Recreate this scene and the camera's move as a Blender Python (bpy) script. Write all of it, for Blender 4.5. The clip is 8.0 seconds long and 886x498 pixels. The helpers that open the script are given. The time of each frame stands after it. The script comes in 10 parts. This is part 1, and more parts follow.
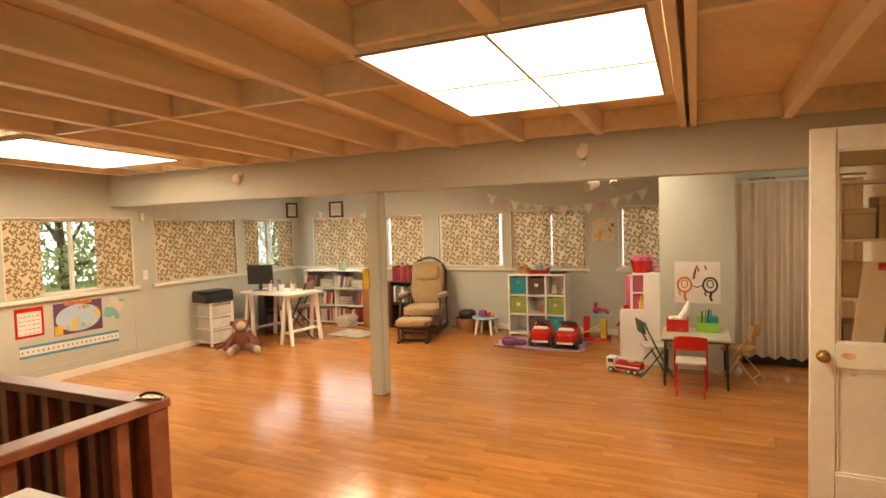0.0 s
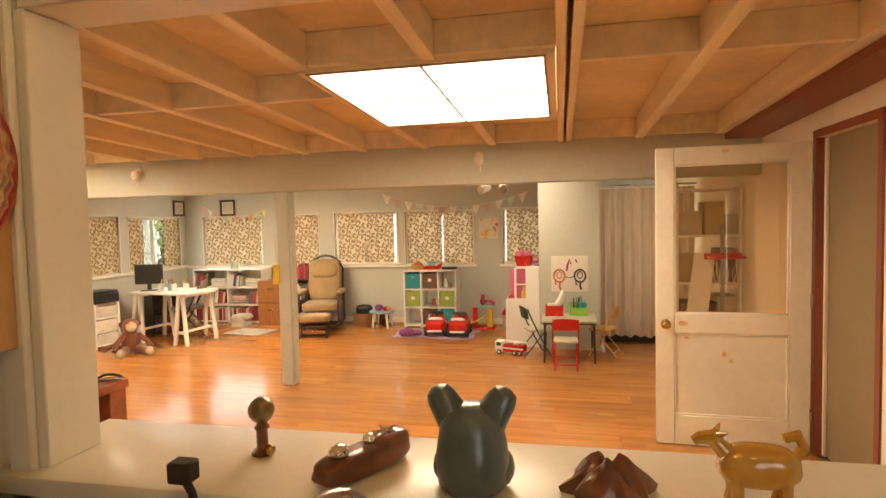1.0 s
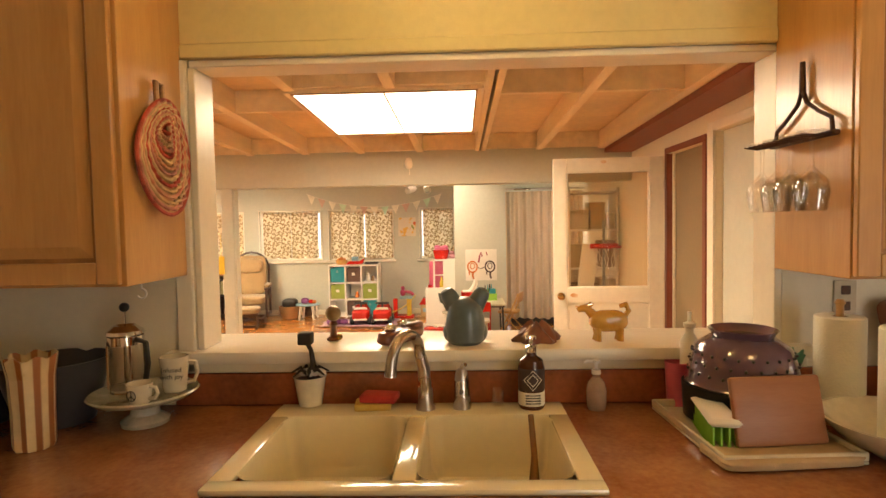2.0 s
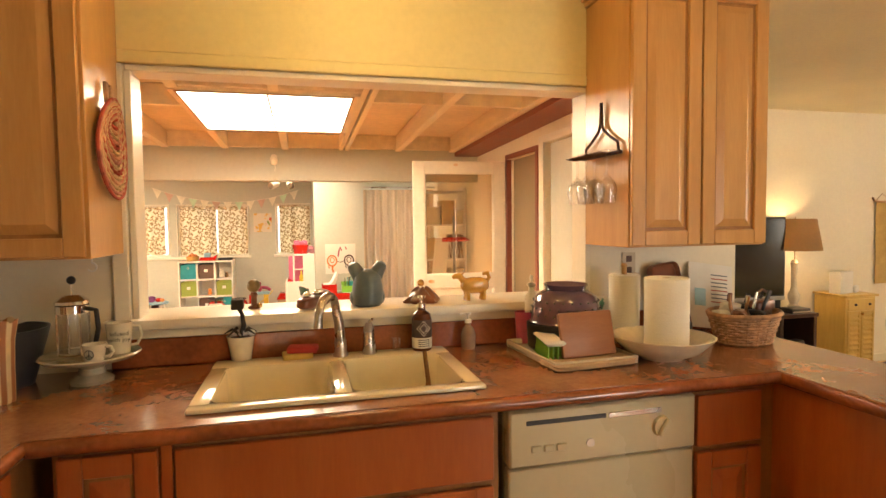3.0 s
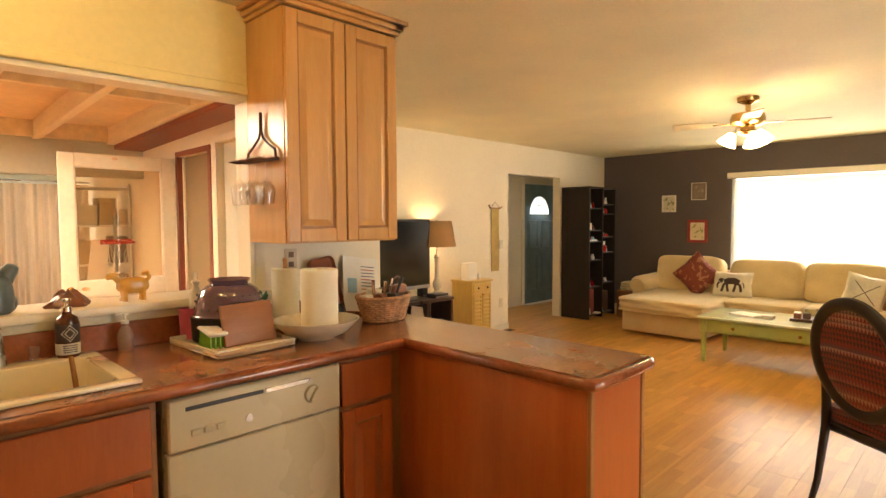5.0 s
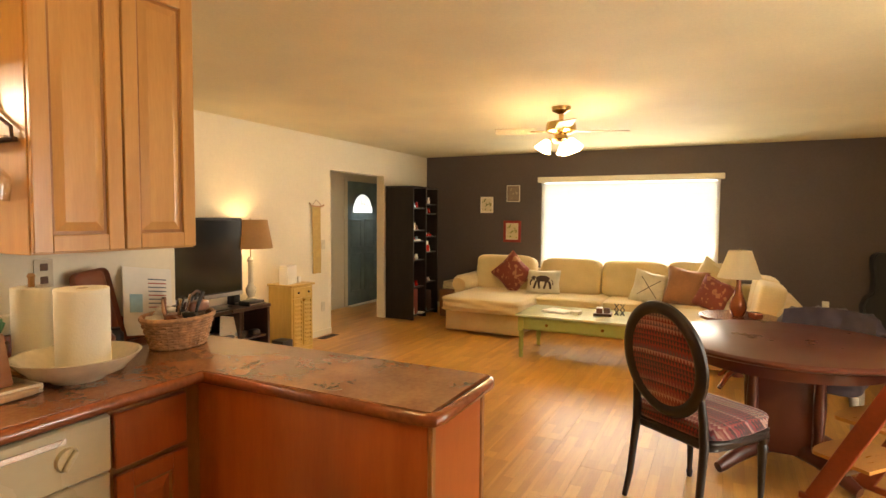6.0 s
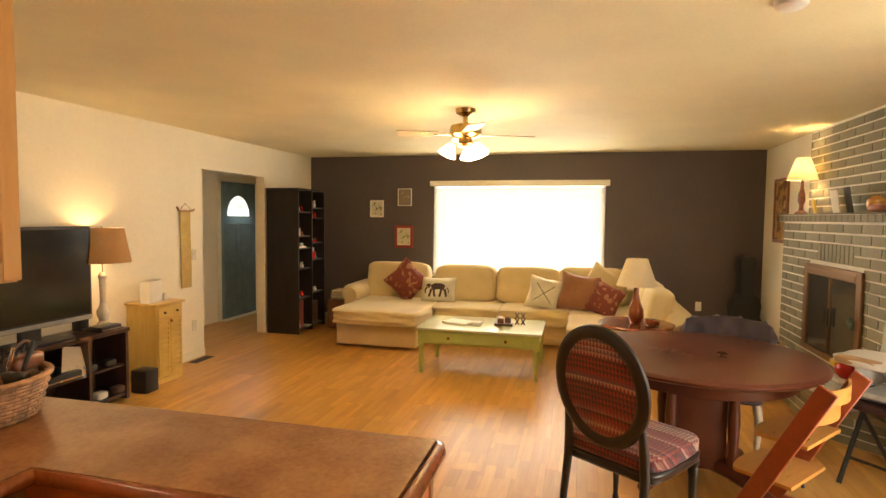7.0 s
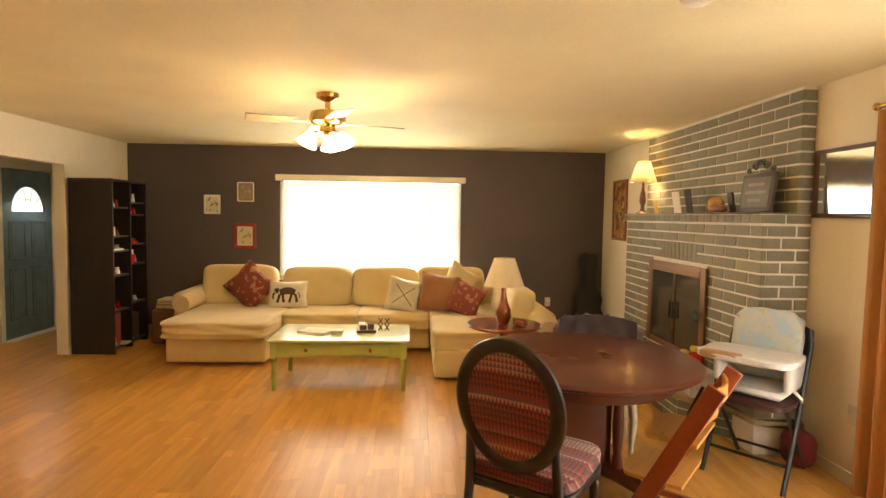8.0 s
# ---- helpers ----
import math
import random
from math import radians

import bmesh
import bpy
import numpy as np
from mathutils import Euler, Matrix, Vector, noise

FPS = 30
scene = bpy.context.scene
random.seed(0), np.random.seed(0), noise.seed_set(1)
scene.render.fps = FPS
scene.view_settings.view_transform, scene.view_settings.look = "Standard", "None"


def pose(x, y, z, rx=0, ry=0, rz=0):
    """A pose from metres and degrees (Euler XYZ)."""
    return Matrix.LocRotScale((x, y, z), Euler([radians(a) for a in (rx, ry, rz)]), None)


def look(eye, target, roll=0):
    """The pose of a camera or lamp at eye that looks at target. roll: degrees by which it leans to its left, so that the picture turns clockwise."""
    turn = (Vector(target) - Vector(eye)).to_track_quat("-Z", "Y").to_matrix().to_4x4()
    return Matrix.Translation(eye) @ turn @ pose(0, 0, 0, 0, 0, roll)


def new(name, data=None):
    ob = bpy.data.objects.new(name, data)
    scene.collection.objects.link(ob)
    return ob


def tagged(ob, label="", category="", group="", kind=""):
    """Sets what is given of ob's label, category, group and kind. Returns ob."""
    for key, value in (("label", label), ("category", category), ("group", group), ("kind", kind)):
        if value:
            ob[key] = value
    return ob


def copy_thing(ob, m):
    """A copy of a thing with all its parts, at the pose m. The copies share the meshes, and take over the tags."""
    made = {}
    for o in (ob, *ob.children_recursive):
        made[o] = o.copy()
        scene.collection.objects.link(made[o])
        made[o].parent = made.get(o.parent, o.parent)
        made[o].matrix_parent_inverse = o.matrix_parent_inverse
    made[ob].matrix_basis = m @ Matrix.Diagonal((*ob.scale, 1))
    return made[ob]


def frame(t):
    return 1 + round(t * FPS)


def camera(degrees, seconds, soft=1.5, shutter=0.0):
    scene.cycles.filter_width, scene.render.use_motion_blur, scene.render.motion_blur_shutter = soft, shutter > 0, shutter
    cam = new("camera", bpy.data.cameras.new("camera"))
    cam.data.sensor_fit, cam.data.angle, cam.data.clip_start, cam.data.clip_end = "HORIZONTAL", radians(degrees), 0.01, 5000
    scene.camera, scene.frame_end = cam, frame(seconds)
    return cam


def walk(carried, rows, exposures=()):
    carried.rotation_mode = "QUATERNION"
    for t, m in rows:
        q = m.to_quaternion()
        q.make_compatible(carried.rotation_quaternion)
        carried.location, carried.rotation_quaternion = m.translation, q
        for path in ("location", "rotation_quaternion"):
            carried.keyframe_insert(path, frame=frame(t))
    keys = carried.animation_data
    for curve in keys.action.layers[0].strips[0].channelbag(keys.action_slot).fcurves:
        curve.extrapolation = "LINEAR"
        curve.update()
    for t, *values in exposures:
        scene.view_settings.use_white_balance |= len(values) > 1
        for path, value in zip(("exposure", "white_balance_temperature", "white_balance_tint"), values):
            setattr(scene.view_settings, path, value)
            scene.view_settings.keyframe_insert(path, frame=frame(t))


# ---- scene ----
cam = camera(77.0, 8.0)
PATH = [
    (0, (0.183, -0.369, 1.595), (-0.642, 1.451, 1.503), -1.6),
    (0.5, (0.153, -0.572, 1.58), (-0.455, 1.331, 1.485), -1.5),
    (1, (0.098, -0.906, 1.575), (-0.315, 1.048, 1.476), -1.3),
    (2.3, (-0.143, -1.984, 1.473), (-0.068, 0.012, 1.38), -1.0),
    (2.5, (-0.199, -2.098, 1.464), (-0.012, -0.109, 1.364), -0.9),
    (3, (-0.313, -2.253, 1.449), (0.172, -0.316, 1.347), -0.7),
    (3.5, (-0.369, -2.369, 1.454), (0.398, -0.525, 1.351), -0.5),
    (4, (-0.385, -2.493, 1.449), (0.602, -0.756, 1.346), -0.5),
    (4.5, (-0.378, -2.574, 1.451), (0.786, -0.951, 1.349), -0.4),
    (5, (-0.339, -2.537, 1.436), (1.08, -1.131, 1.332), -0.3),
    (5.2, (-0.327, -2.503, 1.436), (1.196, -1.211, 1.329), -0.1),
    (6.3, (0.0, -2.261, 1.493), (1.84, -1.486, 1.378), 0.5),
    (6.5, (0.06, -2.204, 1.508), (1.928, -1.5, 1.395), 0.5),
    (7, (0.202, -2.003, 1.545), (2.14, -1.522, 1.431), 0.6),
    (7.5, (0.362, -1.824, 1.55), (2.349, -1.633, 1.434), 0.8),
    (8, (0.581, -1.718, 1.552), (2.575, -1.814, 1.435), 0.9),
]
EXPOSURES = [(0.0, -0.50, 6800, 12), (1.0, -0.2, 6800, 12), (2.5, 0.42, 6900, 12), (3.5, 0.72, 6700, 12), (4.5, 0.76, 6700, 12), (5.0, 0.70, 6800, 12), (6.5, 0.66, 7000, 12), (8.0, 0.68, 7200, 12)]
walk(cam, [(t, look(eye, target, roll)) for t, eye, target, roll in PATH], EXPOSURES)

# ---- world, sun and large lights ----
world = bpy.data.worlds.new("sky")
scene.world = world
world.use_nodes = True
wn = world.node_tree.nodes
sky = wn.new("ShaderNodeTexSky")
sky.sky_type, sky.sun_disc = "NISHITA", False
sky.sun_elevation, sky.sun_rotation = radians(58), radians(160)
wn["Background"].inputs["Strength"].default_value = 0.12
world.node_tree.links.new(sky.outputs[0], wn["Background"].inputs[0])
sun = new("sun", bpy.data.lights.new("sun", "SUN"))
sun.data.energy, sun.data.angle, sun.data.color = 4.5, radians(0.6), (1, 0.95, 0.86)
sun.matrix_world = look((6, -16, 30), (0, 2, 0))

WARM = (1.0, 0.72, 0.40)
LAMP = (1.0, 0.66, 0.32)
DAY = (0.95, 0.97, 1.0)


def area(name, eye, target, size, power, color, size_y=None):
    ob = new(name, bpy.data.lights.new(name, "AREA"))
    ob.data.energy, ob.data.color, ob.data.size = power, color, size
    if size_y:
        ob.data.shape, ob.data.size_y = "RECTANGLE", size_y
    ob.matrix_world = look(eye, target)
    return ob


def point(name, eye, power, color, radius=0.04):
    ob = new(name, bpy.data.lights.new(name, "POINT"))
    ob.data.energy, ob.data.color, ob.data.shadow_soft_size = power, color, radius
    ob.location = eye
    return ob


PANEL = (1.0, 0.80, 0.52)
area("playroom_panel_light", (-0.52, 2.25, 2.235), (-0.52, 2.25, 0), 1.0, 72, PANEL, 1.2)
area("playroom_far_panel_light", (-4.70, 2.7, 2.225), (-4.70, 2.7, 0), 0.95, 76, PANEL, 1.1)
area("playroom_chase_panel_light", (-0.42, 5.22, 2.225), (-0.42, 5.22, 0), 0.9, 15, PANEL, 0.9)
area("playroom_desk_panel_light", (-3.75, 5.5, 2.225), (-3.75, 5.5, 0), 0.95, 78, PANEL, 1.1)
area("front_window_light", (7.90, -1.12, 1.4), (0, -1.12, 1.0), 2.2, 36, (1.0, 0.92, 0.78), 1.2)
area("alcove_door_light", (1.12, 7.44, 1.35), (1.12, 0, 1.3), 0.9, 15, (1.0, 0.94, 0.90), 1.1)
area("garden_door_light", (2.6, -4.33, 1.0), (4.4, -2.0, 0.6), 1.2, 42, (1.0, 0.95, 0.84), 1.8)
area("west_window_light", (-6.10, 3.6, 1.35), (0, 3.6, 1.0), 1.3, 6, DAY, 0.8)
area("corner_window_light", (-6.10, 6.75, 1.35), (0, 6.2, 1.0), 1.0, 6, DAY, 0.8)
area("north_window_light", (-5.25, 7.43, 1.35), (-4.9, 0, 1.0), 1.0, 7, DAY, 0.8)
area("fan_light_daylight", (7.71, 3.04, 1.66), (7.6, 2.2, 0.0), 0.5, 2.6, DAY, 0.28)
point("sink_light", (-0.12, -0.62, 2.30), 6.5, (1.0, 0.70, 0.30), 0.07)
point("kitchen_light", (0.65, -1.25, 2.33), 6.5, (1.0, 0.68, 0.30), 0.09)
for i, (dx, dy) in enumerate(((0.11, 0.0), (-0.055, 0.095), (-0.055, -0.095))):
    point("fan_bulb", (4.73 + dx, -1.06 + dy, 2.10), 11.5, (1.0, 0.74, 0.38), 0.035)
point("television_lamp_bulb", (3.97, 1.83, 1.30), 8, LAMP, 0.035)
point("mantel_lamp_bulb", (6.28, -4.06, 2.05), 22, LAMP, 0.05)


# ---- materials ----
def mat(name, col, rough=0.5, metal=0.0, var=0.12, scale=3.0, fine=40.0, bump=0.0, bscale=None,
        stretch=(1, 1, 1), col2=None, emit=0.0, spec=0.5, sheen=0.0, alpha=1.0, trans=0.0, coat=0.0, rand=0.0):
    m = bpy.data.materials.new(name)
    m.use_nodes = True
    nt = m.node_tree
    N, L = nt.nodes, nt.links
    p = N["Principled BSDF"]
    p.inputs["Roughness"].default_value = rough
    p.inputs["Metallic"].default_value = metal
    p.inputs["Specular IOR Level"].default_value = spec
    p.inputs["Coat Weight"].default_value = coat
    p.inputs["Coat Roughness"].default_value = 0.12
    p.inputs["Sheen Weight"].default_value = sheen
    p.inputs["Transmission Weight"].default_value = trans
    tc, mp = N.new("ShaderNodeTexCoord"), N.new("ShaderNodeMapping")
    mp.inputs["Scale"].default_value = stretch
    L.new(tc.outputs["Object"], mp.inputs[0])
    n1, n2 = N.new("ShaderNodeTexNoise"), N.new("ShaderNodeTexNoise")
    n1.inputs["Scale"].default_value, n2.inputs["Scale"].default_value = scale, fine
    n1.inputs["Detail"].default_value, n2.inputs["Detail"].default_value = 4, 3
    L.new(mp.outputs[0], n1.inputs[0])
    L.new(mp.outputs[0], n2.inputs[0])
    mixn = N.new("ShaderNodeMath")
    mixn.operation = "MULTIPLY_ADD"
    L.new(n2.outputs[0], mixn.inputs[0])
    mixn.inputs[1].default_value = 0.45
    L.new(n1.outputs[0], mixn.inputs[2])
    ramp = N.new("ShaderNodeValToRGB")
    c = Vector(col)
    lo = Vector(col2) if col2 else c * (1 - 2 * var)
    hi = c if col2 else c * (1 + var)
    ramp.color_ramp.elements[0].position, ramp.color_ramp.elements[1].position = 0.48, 0.98
    ramp.color_ramp.elements[0].color = (*[min(1, max(0, v)) for v in lo], 1)
    ramp.color_ramp.elements[1].color = (*[min(1, v) for v in hi], 1)
    L.new(mixn.outputs[0], ramp.inputs[0])
    out = ramp.outputs[0]
    if rand:
        oi, hs, mr = N.new("ShaderNodeObjectInfo"), N.new("ShaderNodeHueSaturation"), N.new("ShaderNodeMapRange")
        mr.inputs["To Min"].default_value, mr.inputs["To Max"].default_value = 1 - rand, 1 + rand
        L.new(oi.outputs["Random"], mr.inputs[0])
        L.new(mr.outputs[0], hs.inputs["Value"])
        L.new(out, hs.inputs["Color"])
        out = hs.outputs[0]
    L.new(out, p.inputs["Base Color"])
    if emit:
        p.inputs["Emission Color"].default_value = (*col, 1)
        p.inputs["Emission Strength"].default_value = emit
    rr = N.new("ShaderNodeMapRange")
    rr.inputs["To Min"].default_value, rr.inputs["To Max"].default_value = max(0.02, rough - 0.08), min(1, rough + 0.08)
    L.new(n1.outputs[0], rr.inputs[0])
    L.new(rr.outputs[0], p.inputs["Roughness"])
    if bump:
        b = N.new("ShaderNodeBump")
        b.inputs["Strength"].default_value, b.inputs["Distance"].default_value = bump, 0.004
        if bscale:
            n3 = N.new("ShaderNodeTexNoise")
            n3.inputs["Scale"].default_value = bscale
            L.new(mp.outputs[0], n3.inputs[0])
            L.new(n3.outputs[0], b.inputs["Height"])
        else:
            L.new(n2.outputs[0], b.inputs["Height"])
        L.new(b.outputs[0], p.inputs["Normal"])
    return m


def glass_mat(name, rough=0.0, tint=(1, 1, 1)):
    m = bpy.data.materials.new(name)
    m.use_nodes = True
    N, L = m.node_tree.nodes, m.node_tree.links
    N.clear()
    out, mx = N.new("ShaderNodeOutputMaterial"), N.new("ShaderNodeMixShader")
    tr, gl, fr, pw = N.new("ShaderNodeBsdfTransparent"), N.new("ShaderNodeBsdfGlossy"), N.new("ShaderNodeLayerWeight"), N.new("ShaderNodeMath")
    tr.inputs[0].default_value = (*tint, 1)
    gl.inputs["Roughness"].default_value = rough
    pw.operation = "MULTIPLY_ADD"
    fr.inputs[0].default_value = 0.25
    L.new(fr.outputs["Facing"], pw.inputs[0])
    pw.inputs[1].default_value, pw.inputs[2].default_value = 0.35, 0.05
    L.new(pw.outputs[0], mx.inputs[0])
    L.new(tr.outputs[0], mx.inputs[1])
    L.new(gl.outputs[0], mx.inputs[2])
    L.new(mx.outputs[0], out.inputs[0])
    return m


def cloth_mat(name, col, thru=0.35, rough=0.9, pattern=None, **kw):
    """Thin cloth that lets some light through; pattern: a second colour in ring-shaped blooms."""
    m = mat(name, col, rough, **kw)
    N, L = m.node_tree.nodes, m.node_tree.links
    p = N["Principled BSDF"]
    base = p.inputs["Base Color"].links[0].from_socket
    if pattern:
        def op(kind, x, y=None, z=None):
            q = N.new("ShaderNodeMath")
            q.operation = kind
            for i, v in enumerate((x, y, z)):
                if isinstance(v, (int, float)):
                    q.inputs[i].default_value = v
                elif v is not None:
                    L.new(v, q.inputs[i])
            return q.outputs[0]

        tc, sp, n4 = N.new("ShaderNodeTexCoord"), N.new("ShaderNodeSeparateXYZ"), N.new("ShaderNodeTexNoise")
        L.new(tc.outputs["Object"], sp.inputs[0])
        n4.inputs["Scale"].default_value, n4.inputs["Detail"].default_value = 26.0, 2
        L.new(tc.outputs["Object"], n4.inputs[0])
        along = op("ADD", sp.outputs[0], sp.outputs[1])
        pu = op("MULTIPLY", op("ADD", along, sp.outputs[2]), 3.1)
        pv = op("MULTIPLY", op("SUBTRACT", along, sp.outputs[2]), 3.1)
        fu, fv = op("SUBTRACT", op("FRACT", pu), 0.5), op("SUBTRACT", op("FRACT", pv), 0.5)
        dist = op("SQRT", op("ADD", op("MULTIPLY", fu, fu), op("MULTIPLY", fv, fv)))
        ang = op("ARCTAN2", fu, fv)
        petal = op("MULTIPLY_ADD", op("SINE", op("MULTIPLY", ang, 8.0)), 0.05, dist)
        rings = op("SINE", op("MULTIPLY", petal, 26.0))
        heart = op("LESS_THAN", dist, 0.17)
        vine = op("SINE", op("ADD", op("MULTIPLY", ang, 8.0), op("MULTIPLY", dist, 18.0)))
        bloom = op("LESS_THAN", dist, 0.40)
        inner = op("MULTIPLY", bloom, op("MULTIPLY_ADD", heart, 0.45, rings))
        outer = op("MULTIPLY", op("SUBTRACT", 1.0, bloom), op("MULTIPLY", vine, 1.1))
        a2 = N.new("ShaderNodeMath")
        a2.operation = "ADD"
        L.new(op("ADD", inner, outer), a2.inputs[0])
        L.new(op("MULTIPLY_ADD", n4.outputs[0], 1.3, -0.45), a2.inputs[1])
        rp = N.new("ShaderNodeValToRGB")
        rp.color_ramp.elements[0].position, rp.color_ramp.elements[1].position = 0.25, 0.65
        rp.color_ramp.elements[0].color, rp.color_ramp.elements[1].color = (0, 0, 0, 1), (1, 1, 1, 1)
        L.new(a2.outputs[0], rp.inputs[0])
        mx = N.new("ShaderNodeMix")
        mx.data_type = "RGBA"
        L.new(rp.outputs[0], mx.inputs["Factor"])
        L.new(base, mx.inputs["A"])
        mx.inputs["B"].default_value = (*pattern, 1)
        base = mx.outputs["Result"]
        L.new(base, p.inputs["Base Color"])
    if thru:
        tl, ms = N.new("ShaderNodeBsdfTranslucent"), N.new("ShaderNodeMixShader")
        L.new(base, tl.inputs[0])
        ms.inputs[0].default_value = thru
        L.new(p.outputs[0], ms.inputs[1])
        L.new(tl.outputs[0], ms.inputs[2])
        L.new(ms.outputs[0], N["Material Output"].inputs[0])
    return m


def glow_mat(name, col, strength):
    m = bpy.data.materials.new(name)
    m.use_nodes = True
    N, L = m.node_tree.nodes, m.node_tree.links
    p = N["Principled BSDF"]
    p.inputs["Base Color"].default_value = (*col, 1)
    p.inputs["Emission Color"].default_value = (*col, 1)
    p.inputs["Emission Strength"].default_value = strength
    return m


WALL_GREEN = mat("sage grey wall paint", (0.52, 0.52, 0.43), 0.62, var=0.05, scale=1.2, fine=30, bump=0.12, bscale=180)
WALL_CREAM = mat("cream wall paint", (0.80, 0.72, 0.55), 0.6, var=0.04, scale=1.0, fine=40, bump=0.12, bscale=200)
WALL_YELLOW = mat("yellow kitchen paint", (0.74, 0.62, 0.30), 0.55, var=0.05, scale=1.3, bump=0.1, bscale=180)
WALL_DARK = mat("charcoal brown accent paint", (0.105, 0.082, 0.080), 0.6, var=0.08, scale=1.2, bump=0.1, bscale=200)
CEIL = mat("cream ceiling paint", (0.78, 0.69, 0.44), 0.75, var=0.05, scale=1.5, fine=60, bump=0.35, bscale=120)
JOIST = mat("cream painted timber", (0.78, 0.66, 0.45), 0.5, var=0.08, scale=2.0, fine=30, stretch=(6, 1, 6), bump=0.15)
DECK = mat("cream painted plywood deck", (0.74, 0.58, 0.36), 0.6, var=0.1, scale=1.6, fine=18, bump=0.15)
REDBOARD = mat("red-brown painted board", (0.24, 0.065, 0.035), 0.45, var=0.12, scale=2.5)
TRIM = mat("white gloss trim paint", (0.80, 0.74, 0.61), 0.32, var=0.04, scale=3, bump=0.06)
TRIM_CREAM = mat("cream trim paint", (0.76, 0.69, 0.52), 0.38, var=0.05, scale=3)
FLOOR_BASE = mat("floor joint", (0.16, 0.075, 0.03), 0.6)
MAPLE = mat("honey maple veneer", (0.61, 0.34, 0.12), 0.32, col2=(0.49, 0.25, 0.08), scale=1.6, fine=14, stretch=(9, 9, 1.0), bump=0.05, coat=0.25)
# Same maple as MAPLE; dimmer, warmer light is put into the colour.
MAPLE_SHADED = mat("maple veneer in warm shade", (0.47, 0.130, 0.032), 0.32, col2=(0.38, 0.092, 0.022), scale=1.6, fine=14, stretch=(9, 9, 1.0), bump=0.05, coat=0.25)
MAPLE_DARK = mat("glazed maple edge", (0.36, 0.165, 0.055), 0.35, var=0.15, scale=3, stretch=(8, 8, 1))
COUNTER = mat("brown speckled laminate", (0.39, 0.185, 0.08), 0.2, col2=(0.22, 0.07, 0.033), scale=5, fine=70, bump=0.02, coat=0.4)
COUNTER_EDGE = mat("dark laminate nosing", (0.30, 0.088, 0.034), 0.2, var=0.2, scale=6, fine=60, coat=0.4)
ENAMEL = mat("biscuit enamel", (0.80, 0.72, 0.50), 0.12, var=0.03, scale=3, coat=0.6)
APPLIANCE = mat("almond appliance enamel", (0.56, 0.49, 0.31), 0.28, var=0.03, scale=3)
STEEL = mat("brushed nickel", (0.52, 0.46, 0.40), 0.28, 1.0, var=0.06, scale=4, fine=60)
CHROME = mat("chrome", (0.78, 0.76, 0.72), 0.08, 1.0, var=0.03)
BLACK = mat("black plastic", (0.018, 0.017, 0.017), 0.4, var=0.1)
BLACKWOOD = mat("black-brown wood", (0.022, 0.015, 0.012), 0.38, var=0.2, scale=3, stretch=(5, 5, 1))
ESPRESSO = mat("dark espresso wood", (0.050, 0.022, 0.015), 0.3, var=0.25, scale=3, fine=30, stretch=(5, 5, 1), coat=0.3)
WHITE = mat("white melamine", (0.80, 0.77, 0.70), 0.4, var=0.03)
BRASS = mat("aged brass", (0.55, 0.36, 0.13), 0.25, 1.0, var=0.12)
GLASS = glass_mat("clear glass")
REDWOOD = mat("red-brown stained rail", (0.27, 0.082, 0.04), 0.42, var=0.2, scale=4, fine=30, stretch=(3, 3, 3))


# ---- mesh helpers ----
def B():
    return bmesh.new()


def box(bm, a, b, bev=0.0, seg=1, m=None):
    a, b = Vector(a), Vector(b)
    r = bmesh.ops.create_cube(bm, size=1.0, matrix=Matrix.Translation((a + b) / 2) @ Matrix.Diagonal((*[abs(v) for v in b - a], 1)))
    vs = r["verts"]
    if bev:
        es = list({e for v in vs for e in v.link_edges})
        r2 = bmesh.ops.bevel(bm, geom=es, offset=bev, segments=seg, profile=0.5, affect="EDGES")
        vs = list({v for f in r2["faces"] for v in f.verts} | {v for v in vs if v.is_valid})
    if m is not None:
        bmesh.ops.transform(bm, matrix=m, verts=vs)
    return vs


def lathe(bm, prof, n=24, c=(0, 0, 0), m=None):
    rings = []
    for r, z in prof:
        if r < 1e-5:
            rings.append([bm.verts.new((c[0], c[1], c[2] + z))])
        else:
            rings.append([bm.verts.new((c[0] + r * math.cos(2 * math.pi * k / n), c[1] + r * math.sin(2 * math.pi * k / n), c[2] + z)) for k in range(n)])
    for a, b in zip(rings, rings[1:]):
        for k in range(n):
            q = [a[k % len(a)], a[(k + 1) % n % len(a)], b[(k + 1) % n % len(b)], b[k % len(b)]]
            u = []
            for v in q:
                if v not in u:
                    u.append(v)
            if len(u) > 2:
                bm.faces.new(u)
    vs = [v for r in rings for v in r]
    if m is not None:
        bmesh.ops.transform(bm, matrix=m, verts=vs)
    return vs


def cyl(bm, p, q, r, r2=None, n=14):
    p, q = Vector(p), Vector(q)
    h = (q - p).length
    r2 = r if r2 is None else r2
    m = Matrix.Translation(p) @ (q - p).to_track_quat("Z", "Y").to_matrix().to_4x4()
    return lathe(bm, [(0, 0), (r, 0), (r2, h), (0, h)], n, m=m)


